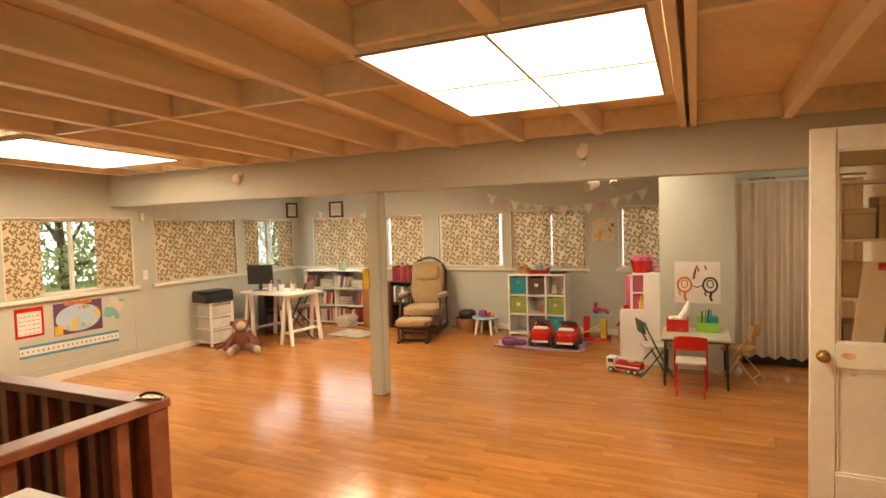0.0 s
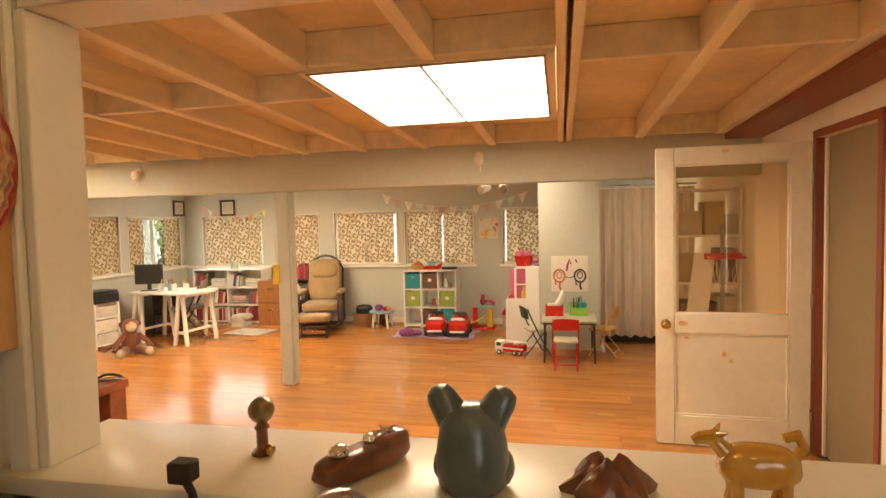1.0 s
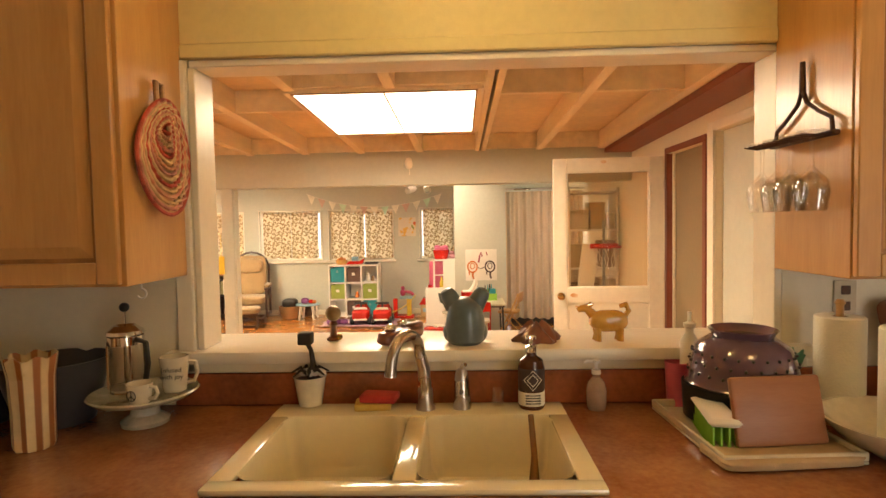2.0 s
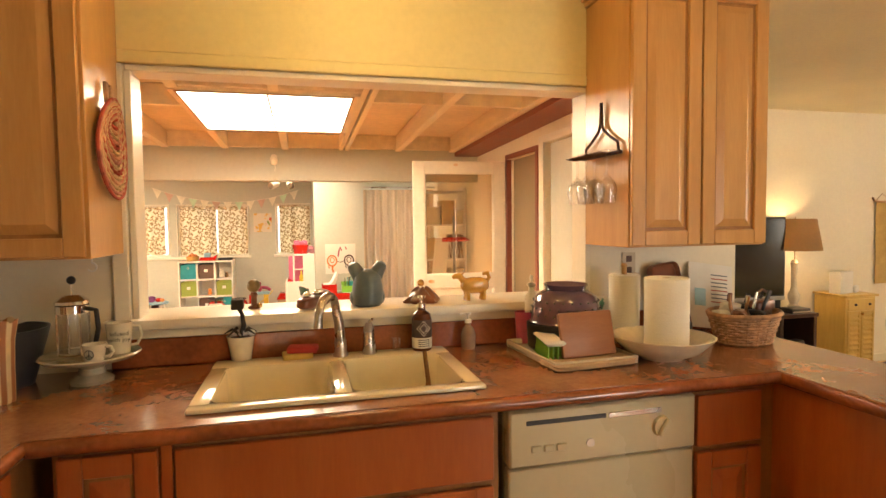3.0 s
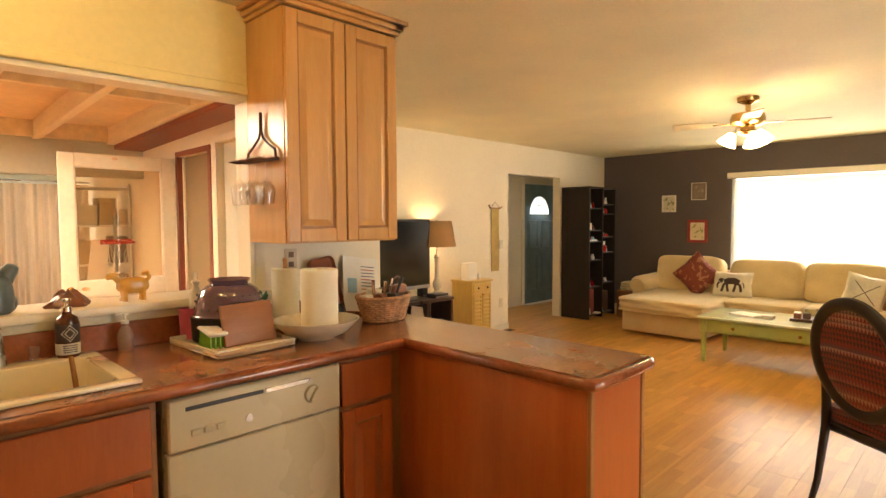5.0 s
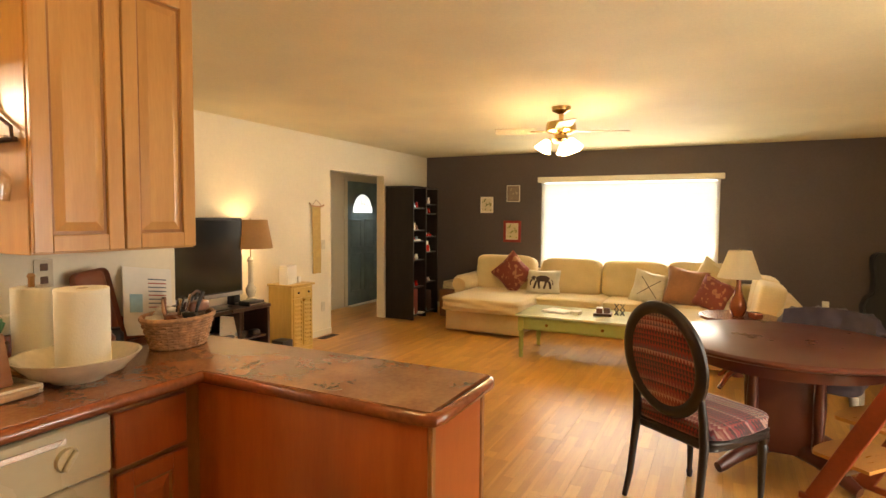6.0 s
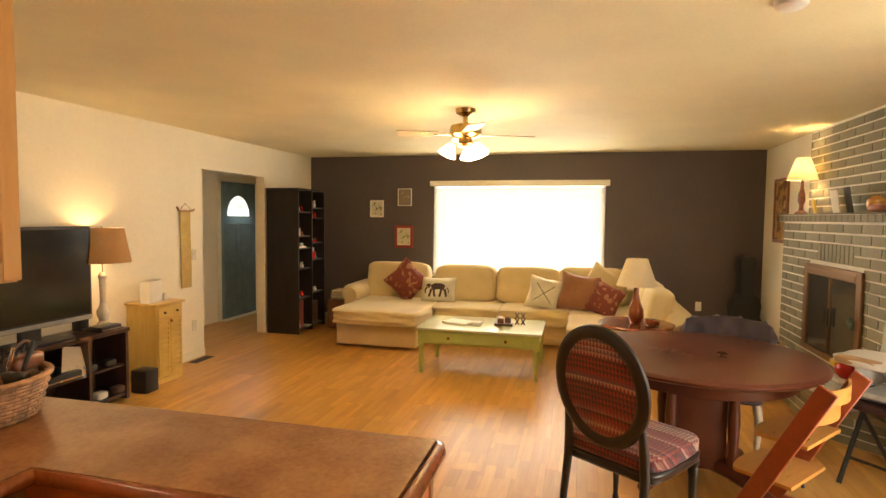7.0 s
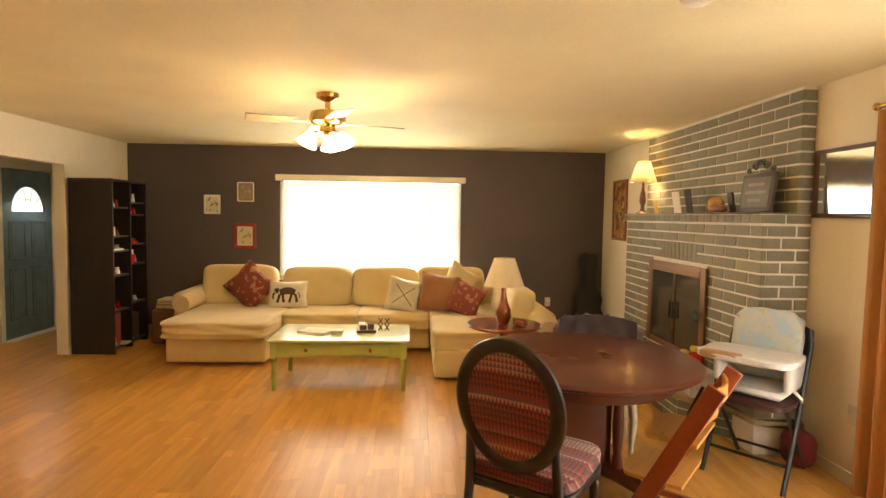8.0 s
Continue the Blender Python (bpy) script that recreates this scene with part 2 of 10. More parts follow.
def tube(bm, pts, r, n=8, closed=False):
    pts = [Vector(p) for p in pts]
    rings = []
    k = len(pts)
    ref = None
    for i, p in enumerate(pts):
        if closed:
            d = (pts[(i + 1) % k] - pts[i - 1]).normalized()
        else:
            d = (pts[min(i + 1, k - 1)] - pts[max(i - 1, 0)]).normalized()
        if ref is None:
            ref = d.orthogonal()
        u = (ref - d * ref.dot(d)).normalized()
        ref = u
        w = d.cross(u)
        rad = r[i] if isinstance(r, (list, tuple)) else r
        rings.append([bm.verts.new(p + rad * (u * math.cos(2 * math.pi * j / n) + w * math.sin(2 * math.pi * j / n))) for j in range(n)])
    pairs = list(zip(rings, rings[1:])) + ([(rings[-1], rings[0])] if closed else [])
    for a, b in pairs:
        for j in range(n):
            bm.faces.new((a[j], a[(j + 1) % n], b[(j + 1) % n], b[j]))
    if not closed:
        bm.faces.new(rings[0][::-1])
        bm.faces.new(rings[-1])
    return [v for g in rings for v in g]


def ball(bm, c, r, n=16, m=None):
    r = (r, r, r) if isinstance(r, (int, float)) else r
    mm = Matrix.Translation(c) @ (m if m is not None else Matrix()) @ Matrix.Diagonal((*r, 1))
    return bmesh.ops.create_uvsphere(bm, u_segments=n, v_segments=max(6, n // 2 + 2), radius=1.0, matrix=mm)["verts"]


def cushion(bm, c, size, e=0.35, n=10, m=None, sag=0.0, seed=0):
    """A soft block: a grid cube pressed towards a rounded box, with slight lumps."""
    sx, sy, sz = [s / 2 for s in size]
    tmp = bmesh.new()
    bmesh.ops.create_cube(tmp, size=2.0)
    bmesh.ops.subdivide_edges(tmp, edges=list(tmp.edges), cuts=n, use_grid_fill=True)
    for v in tmp.verts:
        x, y, z = v.co
        k = (abs(x) ** (2 / e) + abs(y) ** (2 / e) + abs(z) ** (2 / e)) ** (e / 2)
        k = max(k, 1e-6)
        x, y, z = x / k, y / k, z / k
        lump = 1 + 0.035 * noise.noise(Vector((x * 2 + seed, y * 2, z * 2)))
        v.co = Vector((x * sx * lump, y * sy * lump, z * sz * lump - sag * (1 - x * x) * (1 - y * y)))
    mm = Matrix.Translation(c) @ (m if m is not None else Matrix())
    tmp.verts.index_update()
    vs = [bm.verts.new(mm @ v.co) for v in tmp.verts]
    for f in tmp.faces:
        bm.faces.new([vs[v.index] for v in f.verts])
    tmp.free()
    return vs


def pillow(bm, c, w, h, t, m=None, n=12):
    """A square scatter pillow, standing in its local xz plane."""
    fr, bk = [], []
    for i in range(n + 1):
        ra, rb = [], []
        for j in range(n + 1):
            u, v = 2 * i / n - 1, 2 * j / n - 1
            pin = 1 - 0.10 * (1 - abs(u)) * abs(v) ** 3 - 0.10 * (1 - abs(v)) * abs(u) ** 3
            th = t / 2 * ((1 - u * u) * (1 - v * v)) ** 0.38
            ra.append(bm.verts.new((u * w / 2 * pin, -th - 0.002, v * h / 2 * pin)))
            rb.append(bm.verts.new((u * w / 2 * pin, th + 0.002, v * h / 2 * pin)))
        fr.append(ra)
        bk.append(rb)
    for i in range(n):
        for j in range(n):
            bm.faces.new((fr[i][j], fr[i + 1][j], fr[i + 1][j + 1], fr[i][j + 1]))
            bm.faces.new((bk[i][j], bk[i][j + 1], bk[i + 1][j + 1], bk[i + 1][j]))
    for i in range(n):
        bm.faces.new((fr[i][0], bk[i][0], bk[i + 1][0], fr[i + 1][0]))
        bm.faces.new((fr[i][n], fr[i + 1][n], bk[i + 1][n], bk[i][n]))
        bm.faces.new((fr[0][i], fr[0][i + 1], bk[0][i + 1], bk[0][i]))
        bm.faces.new((fr[n][i], bk[n][i], bk[n][i + 1], fr[n][i + 1]))
    vs = [v for a in fr + bk for v in a]
    mm = Matrix.Translation(c) @ (m if m is not None else Matrix())
    bmesh.ops.transform(bm, matrix=mm, verts=vs)
    return vs


def sheet(bm, fn, nu, nv, thick=0.0):
    g = [[bm.verts.new(fn(i / nu, j / nv)) for j in range(nv + 1)] for i in range(nu + 1)]
    fs = [bm.faces.new((g[i][j], g[i + 1][j], g[i + 1][j + 1], g[i][j + 1])) for i in range(nu) for j in range(nv)]
    if thick:
        bmesh.ops.recalc_face_normals(bm, faces=fs)
        bmesh.ops.solidify(bm, geom=fs, thickness=thick)
    return g


def prism(bm, pts, z0, z1, m=None):
    lo = [bm.verts.new((x, y, z0)) for x, y in pts]
    hi = [bm.verts.new((x, y, z1)) for x, y in pts]
    bm.faces.new(lo[::-1])
    bm.faces.new(hi)
    k = len(pts)
    for i in range(k):
        bm.faces.new((lo[i], lo[(i + 1) % k], hi[(i + 1) % k], hi[i]))
    if m is not None:
        bmesh.ops.transform(bm, matrix=m, verts=lo + hi)
    return lo + hi


def mesh_of(name, bm, material, smooth=True):
    bmesh.ops.recalc_face_normals(bm, faces=bm.faces)
    me = bpy.data.meshes.new(name)
    bm.to_mesh(me)
    bm.free()
    me.materials.append(material)
    if smooth:
        me.shade_smooth()
        me.set_sharp_from_angle(angle=radians(38))
    return me


def part(name, bm, material, parent=None, label="", smooth=True):
    ob = new(name, mesh_of(name, bm, material, smooth))
    ob.parent = parent
    if label:
        tagged(ob, label)
    return ob


def thing(name, label, category, at=(0, 0, 0), turn=0.0, group="", kind=""):
    ob = new(name)
    ob.matrix_basis = pose(*at, 0, 0, turn)
    ob.empty_display_size = 0.1
    return tagged(ob, label, category, group, kind)


def solid(name, label, category, bm, material, at=(0, 0, 0), turn=0.0, group="", kind=""):
    """A thing of one mesh, built in its own place."""
    ob = part(name, bm, material)
    ob.matrix_basis = pose(*at, 0, 0, turn)
    return tagged(ob, label, category, group, kind)


def setting(name, label, bm, material, category="wall"):
    return tagged(part(name, bm, material), label, category, "", "structure")


def simple(name, a, b, material, parent=None, bev=0.0, label=""):
    bm = B()
    box(bm, a, b, bev)
    return part(name, bm, material, parent, label)


def wall_x(bm, x0, x1, y0, y1, z1, holes, z0=0.0):
    """A wall along y between x0 and x1 (its faces), with holes (ya, yb, za, zb)."""
    wall_any(bm, y0, y1, z0, z1, holes, lambda a, b, c, d: box(bm, (x0, a, c), (x1, b, d)))


def wall_y(bm, y0, y1, x0, x1, z1, holes, z0=0.0):
    wall_any(bm, x0, x1, z0, z1, holes, lambda a, b, c, d: box(bm, (a, y0, c), (b, y1, d)))


def wall_any(bm, u0, u1, z0, z1, holes, put):
    at = u0
    for a, b, c, d in sorted(holes):
        if a > at:
            put(at, a, z0, z1)
        if c > z0:
            put(a, b, z0, c)
        if d < z1:
            put(a, b, d, z1)
        at = b
    if u1 > at:
        put(at, u1, z0, z1)

# ---- the large structure ----
H = 2.43            # kitchen and living room ceiling
PX0, PX1, PY1 = -6.15, 1.70, 7.48   # playroom inner faces
LX1, LY1, LY0 = 7.99, 2.01, -4.30   # living room inner faces
KX0 = -1.68

bm = B()
for a, b in (((PX0 - 0.2, 1.275), (PX1 + 0.1, PY1 + 0.2)), ((PX0 - 0.2, 0.0), (-4.40, 1.275)), ((-1.94, 0.0), (PX1 + 0.1, 1.275))):
    box(bm, (*a, -0.12), (*b, -0.012))
playroom_floor = setting("floor_playroom", "honey-coloured laminate floor of the playroom, glossy", bm, FLOOR_BASE, "floor")
bm = B()
box(bm, (KX0 - 0.2, LY0 - 0.2, -0.12), (9.2, -0.002, -0.012))
box(bm, (PX1 + 0.102, -0.002, -0.12), (9.2, 3.3, -0.012))
living_floor = setting("floor_living", "honey-coloured laminate floor of kitchen and living room", bm, FLOOR_BASE, "floor")

# pass-through wall between kitchen and playroom
bm = B()
wall_y(bm, 0.0, 0.12, KX0, 1.70, H, [(-0.93, 0.93, 1.06, 2.03)])
setting("wall_pass_through", "cream and yellow painted wall with a wide pass-through opening", bm, WALL_CREAM)
bm = B()
box(bm, (-0.945, -0.020, 2.026), (0.904, -0.001, 2.074), 0.005)
box(bm, (-0.944, -0.012, 2.075), (0.903, -0.001, H - 0.002))
setting("wall_soffit", "yellow painted wall face above the pass-through", bm, WALL_YELLOW)
bm = B()
box(bm, (-0.925, 0.0, 2.004), (0.925, 0.125, 2.028), 0.003)
box(bm, (-0.928, -0.004, 1.10), (-0.905, 0.126, 2.003), 0.003)
box(bm, (0.905, -0.004, 1.10), (0.928, 0.126, 2.003), 0.003)
box(bm, (-0.985, -0.020, 1.03), (-0.930, -0.001, 2.024), 0.004)
setting("trim_pass_through", "white painted lining and casing of the pass-through", bm, TRIM, "trim")
bm = B()
box(bm, (-1.02, -0.045, 1.062), (1.02, 0.27, 1.10), 0.006, 2)
setting("sill_pass_through", "white painted ledge of the pass-through", bm, TRIM, "sill")
bm = B()
box(bm, (-1.0, -0.020, 1.028), (1.0, -0.001, 1.061), 0.003)
setting("trim_apron", "cream apron under the ledge", bm, TRIM_CREAM, "trim")

# playroom walls
WINS = [(2.90, 4.30, 0.93, 1.76), (4.63, 6.01, 0.93, 1.74), (6.19, 7.32, 0.93, 1.73)]
FWINS = [(-5.81, -4.72, 0.92, 1.73), (-4.40, -3.72, 0.92, 1.73), (-3.44, -2.40, 0.92, 1.74), (-2.27, -1.20, 0.92, 1.74), (-0.75, -0.20, 0.92, 1.75)]
bm = B()
wall_x(bm, PX0 - 0.12, PX0, 0.12, PY1 + 0.12, 2.6, WINS)
setting("wall_west", "sage grey playroom wall with a row of windows", bm, WALL_GREEN)
bm = B()
wall_y(bm, PY1, PY1 + 0.12, PX0, PX1 + 0.1, 2.6, FWINS + [(0.62, 1.62, 0.05, 2.0)])
setting("wall_north", "sage grey playroom wall with curtained windows", bm, WALL_GREEN)
bm = B()
box(bm, (PX1 - 0.10, 0.121, 0), (PX1 - 0.006, 0.17, 2.6))
wall_x(bm, PX1, PX1 + 0.12, 0.17, PY1 + 0.12, 2.6, [(2.34, 3.10, 0, 2.05), (1.24, 2.17, 0, 2.10)])
setting("wall_east", "cream playroom wall with two doorways", bm, WALL_CREAM)
bm = B()
wall_y(bm, 0.0, 0.12, PX0 - 0.12, KX0, 2.6, [])
box(bm, (KX0, 0.0, H + 0.08), (PX1, 0.12, 2.6))
setting("wall_south_playroom", "sage grey wall beside the pass-through", bm, WALL_GREEN)
bm = B()
box(bm, (PX0, 0.122, 2.40), (PX1, PY1, 2.46))
for v in bm.verts:
    v.co.z += (4.05 - v.co.y) * 0.028
setting("ceiling_playroom", "cream painted plank ceiling of the playroom", bm, DECK, "ceiling")
# joists and blocking
JX = [-5.76, -5.17, -4.58, -3.98, -3.39, -2.80, -2.25, -1.67, -1.09, -0.48, 0.145, 0.75, 1.38]
bm = B()
for x in JX:
    w = 0.035 if abs(x - 0.145) > 0.01 else 0.022
    for o in ((0,) if w > 0.03 else (-0.035, 0.030)):
        box(bm, (x + o - w, 0.122, 2.235), (x + o + w, 4.04, 2.399), 0.004)
for a, b in zip(JX, JX[1:]):
    m_ = (a + b) / 2
    ys = [2.15] if m_ < -1.1 else ([1.57, 2.94] if m_ < 0.1 else [1.82])
    for y in ys + [3.98]:
        box(bm, (a + 0.036, y - 0.02, 2.245), (b - 0.036, y + 0.02, 2.398), 0.003)
for v in bm.verts:
    v.co.z += (4.05 - v.co.y) * 0.028
setting("ceiling_joists", "cream painted ceiling joists and blocking", bm, JOIST, "ceiling")
bm = B()
box(bm, (1.416, 0.124, 2.19), (PX1 - 0.001, 4.04, 2.235), 0.003)
for v in bm.verts:
    v.co.z += (4.05 - v.co.y) * 0.028
setting("trim_soffit_board", "red-brown board along the ceiling edge", bm, REDBOARD, "trim")
bm = B()
box(bm, (PX0 + 0.001, 4.05, 1.900), (PX1 - 0.001, 4.21, 2.398), 0.006)
setting("beam", "sage grey painted ceiling beam across the playroom", bm, WALL_GREEN, "beam")
bm = B()
box(bm, (PX0 + 0.002, 4.22, 2.25), (PX1 - 0.002, PY1 - 0.002, 2.275))
setting("ceiling_playroom_far", "sage grey ceiling beyond the beam", bm, WALL_GREEN, "ceiling")
post = thing("post", "sage grey painted square timber post under the beam", "post", (-2.54, 4.12, 0))
simple("shaft", (-0.065, -0.055, 0.0), (0.065, 0.055, 1.899), WALL_GREEN, post, 0.006)
simple("edge_board", (0.067, -0.05, 0.02), (0.083, 0.05, 1.880), WALL_GREEN, post, 0.004)
bm = B()
box(bm, (-0.16, 5.91, 0), (0.545, 7.478, 2.249))
setting("wall_chase", "sage grey boxed-in chase projecting from the wall", bm, WALL_GREEN)
bm = B()
box(bm, (PX0 + 0.001, 0.13, 0), (PX0 + 0.014, PY1 - 0.002, 0.085), 0.003)
box(bm, (PX0 + 0.02, PY1 - 0.014, 0), (-0.165, PY1 - 0.001, 0.085), 0.003)
setting("baseboard_playroom", "white painted baseboard", bm, TRIM, "baseboard")
bm = B()
box(bm, (PX0 + 0.001, 2.6, 0.885), (PX0 + 0.05, 4.36, 0.928), 0.004)
box(bm, (PX0 + 0.001, 4.56, 0.885), (PX0 + 0.045, 7.46, 0.928), 0.004)
box(bm, (PX0 + 0.05, PY1 - 0.045, 0.875), (-1.16, PY1 - 0.001, 0.918), 0.004)
box(bm, (-0.80, PY1 - 0.045, 0.875), (-0.165, PY1 - 0.001, 0.918), 0.004)
setting("trim_window_ledge", "white painted ledge under the playroom windows", bm, TRIM, "trim")

# living room walls
bm = B()
wall_y(bm, LY1, LY1 + 0.12, PX1 + 0.12, LX1, H, [(5.47, 6.69, 0, 2.04)])
setting("wall_living_north", "cream living room wall with an opening to the entry", bm, WALL_CREAM)
bm = B()
wall_x(bm, LX1, LX1 + 0.14, LY0 - 0.14, LY1 + 0.12, H, [(-2.31, 0.08, 0.72, 2.02)])
setting("wall_living_east", "charcoal brown accent wall with a wide window", bm, WALL_DARK)
bm = B()
wall_y(bm, LY0 - 0.14, LY0, KX0, LX1, H, [(1.2, 3.3, 0.05, 2.08)])
box(bm, (6.502, LY0, 0), (LX1 - 0.001, -4.232, H))
setting("wall_living_south", "cream living room wall by the fireplace", bm, WALL_CREAM)
bm = B()
wall_x(bm, KX0 - 0.12, KX0, LY0 - 0.14, 0.0, H, [])
setting("wall_kitchen_west", "cream kitchen wall", bm, WALL_CREAM)
bm = B()
box(bm, (KX0 - 0.1, LY0 - 0.1, H), (LX1 + 0.1, 0.0, H + 0.06))
box(bm, (PX1 + 0.12, 0.0, H), (LX1 + 0.1, LY1 + 0.1, H + 0.06))
setting("ceiling_living", "white textured ceiling of kitchen and living room", bm, CEIL, "ceiling")
# entry hall
bm = B()
wall_y(bm, 3.07, 3.19, 5.0, 8.8, 2.46, [(7.25, 8.17, 0, 2.04)])
box(bm, (4.9, LY1 + 0.12, 0), (5.0, 3.19, 2.46))
box(bm, (8.8, LY1 + 0.12, 0), (8.9, 3.19, 2.46))
# Unseen end piece, added to stop outside light leaking into the hall.
box(bm, (LX1 + 0.141, LY1, 0), (8.9, LY1 + 0.119, 2.46))
setting("wall_entry", "cream walls of the entry hall", bm, WALL_CREAM)
bm = B()
box(bm, (4.9, LY1 + 0.121, H), (8.9, 3.19, H + 0.05))
setting("ceiling_entry", "white ceiling of the entry hall", bm, CEIL, "ceiling")
bm = B()
for a, b in ((1.83, 5.47), (6.69, 7.98)):
    box(bm, (a, LY1 - 0.013, 0), (b, LY1 - 0.001, 0.08), 0.003)
box(bm, (LX1 - 0.013, LY0 + 0.02, 0), (LX1 - 0.001, LY1 - 0.02, 0.08), 0.003)
box(bm, (3.35, LY0 + 0.001, 0), (4.1, LY0 + 0.013, 0.08), 0.003)
box(bm, (6.63, -4.231, 0), (7.97, -4.219, 0.08), 0.003)
box(bm, (5.458, LY1 - 0.012, 0), (5.469, LY1 + 0.125, 0.08), 0.003)
setting("baseboard_living", "cream painted baseboard", bm, TRIM_CREAM, "baseboard")
# store room behind the playroom doorway
bm = B()
box(bm, (PX1 + 0.122, 3.22, 0), (3.2, 3.32, 2.45))
box(bm, (3.1, LY1 + 0.121, 0), (3.2, 3.22, 2.45))
box(bm, (PX1 + 0.122, LY1 + 0.121, 2.40), (3.1, 3.22, 2.45))
setting("wall_closet", "tan walls of the small hall behind the doorway", bm, mat("tan wall paint", (0.52, 0.38, 0.24), 0.6, var=0.05))

# ---- kitchen: casework ----
def raised_door(w, h, name, parent, at, turn=0.0, material=None):
    """A raised-panel door standing in its local xz plane, front towards -y, origin at its lower left front."""
    material = material or MAPLE
    d = new(name)
    d.parent = parent
    d.matrix_basis = pose(*at, 0, 0, turn)
    s = 0.058
    bm = B()
    box(bm, (0, 0, 0), (s, 0.02, h), 0.003)
    box(bm, (w - s, 0, 0), (w, 0.02, h), 0.003)
    box(bm, (s, 0, 0), (w - s, 0.02, s), 0.003)
    box(bm, (s, 0, h - s), (w - s, 0.02, h), 0.003)
    part("frame", bm, material, d)
    bm = B()
    box(bm, (s - 0.002, 0.012, s - 0.002), (w - s + 0.002, 0.018, h - s + 0.002))
    part("groove", bm, MAPLE_DARK, d)
    bm = B()
    a, b = s + 0.012, 0.030
    lo = [bm.verts.new(v) for v in ((a, 0.012, a), (w - a, 0.012, a), (w - a, 0.012, h - a), (a, 0.012, h - a))]
    hi = [bm.verts.new(v) for v in ((a + b, 0.002, a + b), (w - a - b, 0.002, a + b), (w - a - b, 0.002, h - a - b), (a + b, 0.002, h - a - b))]
    bm.faces.new(hi)
    for i in range(4):
        bm.faces.new((lo[i], lo[(i + 1) % 4], hi[(i + 1) % 4], hi[i]))
    part("panel", bm, material, d, smooth=False)
    return d


def crown(bm, pts, z):
    """Crown moulding along a path in plan, stepping out as it rises."""
    for k, (dz, out) in enumerate(((0.0, 0.012), (0.022, 0.028), (0.048, 0.046))):
        for (x0, y0), (x1, y1) in zip(pts, pts[1:]):
            box(bm, (min(x0, x1) - out, min(y0, y1) - out, z + dz), (max(x0, x1) + out, max(y0, y1) + out, z + dz + 0.0225), 0.004)


cab = thing("wall_cabinet", "honey maple wall cabinet with two raised-panel doors", "cabinet", (0, 0, 0))
simple("body", (0.905, -0.34, 1.335), (1.53, -0.002, 2.36), MAPLE, cab, 0.002)
for x in (0.908, 1.221):
    raised_door(0.305, 1.010, "door", cab, (x, -0.362, 1.342))
bm = B()
crown(bm, [(0.905, -0.002), (0.905, -0.36), (1.53, -0.36), (1.53, -0.002)], 2.361)
part("crown_moulding", bm, MAPLE, cab)
cab = thing("wall_cabinet", "honey maple corner wall cabinet beside the pass-through", "cabinet", (0, 0, 0))
simple("body", (KX0 + 0.002, -0.34, 1.345), (-0.945, -0.002, 2.40), MAPLE, cab, 0.002)
raised_door(0.52, 1.03, "door", cab, (-1.475, -0.362, 1.352))
simple("stile", (-1.675, -0.36, 1.352), (-1.48, -0.341, 2.39), MAPLE, cab, 0.002)

# worktop: sink run, corner leg and peninsula in one piece
bm = B()
TOP, BOT = 0.92, 0.878
SX0, SX1, SY0, SY1 = -0.63, 0.22, -0.61, -0.06       # sink cut-out
gx = (KX0 + 0.002, -1.0, SX0 + 0.02, SX1 - 0.02, 1.26, 1.69)
gy = (-1.75, -1.62, -0.70, SY0 + 0.02, SY1 - 0.02, -0.002)
grid = [[bm.verts.new((x, y, TOP)) for y in gy] for x in gx]
for i in range(5):
    for j in range(5):
        leg = i == 0 or (i == 4 and j > 0)
        run = j > 1 and not (i == 2 and j == 3)
        if leg or run:
            bm.faces.new((grid[i][j], grid[i + 1][j], grid[i + 1][j + 1], grid[i][j + 1]))
bmesh.ops.delete(bm, geom=[v for v in bm.verts if not v.link_faces], context="VERTS")
low = bmesh.ops.extrude_face_region(bm, geom=list(bm.faces))["geom"]
for v in low:
    if isinstance(v, bmesh.types.BMVert):
        v.co.z = BOT
wt = thing("worktop", "brown speckled laminate worktop with a rounded dark nosing", "worktop")
part("slab", bm, COUNTER, wt)
bm = B()
zc = (TOP + BOT) / 2 - 0.002
tube(bm, [(-0.985, -0.702, zc), (1.258, -0.702, zc), (1.258, -1.60, zc), (1.268, -1.628, zc), (1.295, -1.636, zc), (1.655, -1.636, zc), (1.682, -1.628, zc), (1.69, -1.60, zc), (1.69, -0.01, zc)], 0.0215, 10)
tube(bm, [(-1.0, -1.75, zc), (-1.0, -0.71, zc), (-0.985, -0.702, zc)], 0.0215, 10)
part("nosing", bm, COUNTER_EDGE, wt)
bm = B()
box(bm, (-1.0, -0.021, TOP + 0.001), (1.69, -0.002, 1.027), 0.004)
box(bm, (KX0 + 0.002, -1.7, TOP + 0.001), (KX0 + 0.02, -0.022, 1.027), 0.004)
part("backsplash", bm, COUNTER_EDGE, wt)

base = thing("base_cabinet", "honey maple sink base cabinet with a false drawer front", "cabinet")
simple("carcass", (-0.95, -0.655, 0.0), (0.255, -0.45, 0.875), MAPLE_DARK, base)
simple("drawer_front", (-0.66, -0.677, 0.655), (0.235, -0.657, 0.852), MAPLE_SHADED, base, 0.004)
simple("stile", (-0.695, -0.668, 0.10), (-0.665, -0.656, 0.872), MAPLE_SHADED, base, 0.002)
raised_door(0.44, 0.52, "door", base, (-0.655, -0.679, 0.115), material=MAPLE_SHADED)
raised_door(0.44, 0.52, "door", base, (-0.207, -0.679, 0.115), material=MAPLE_SHADED)
raised_door(0.235, 0.74, "door", base, (-0.935, -0.679, 0.115), material=MAPLE_SHADED)
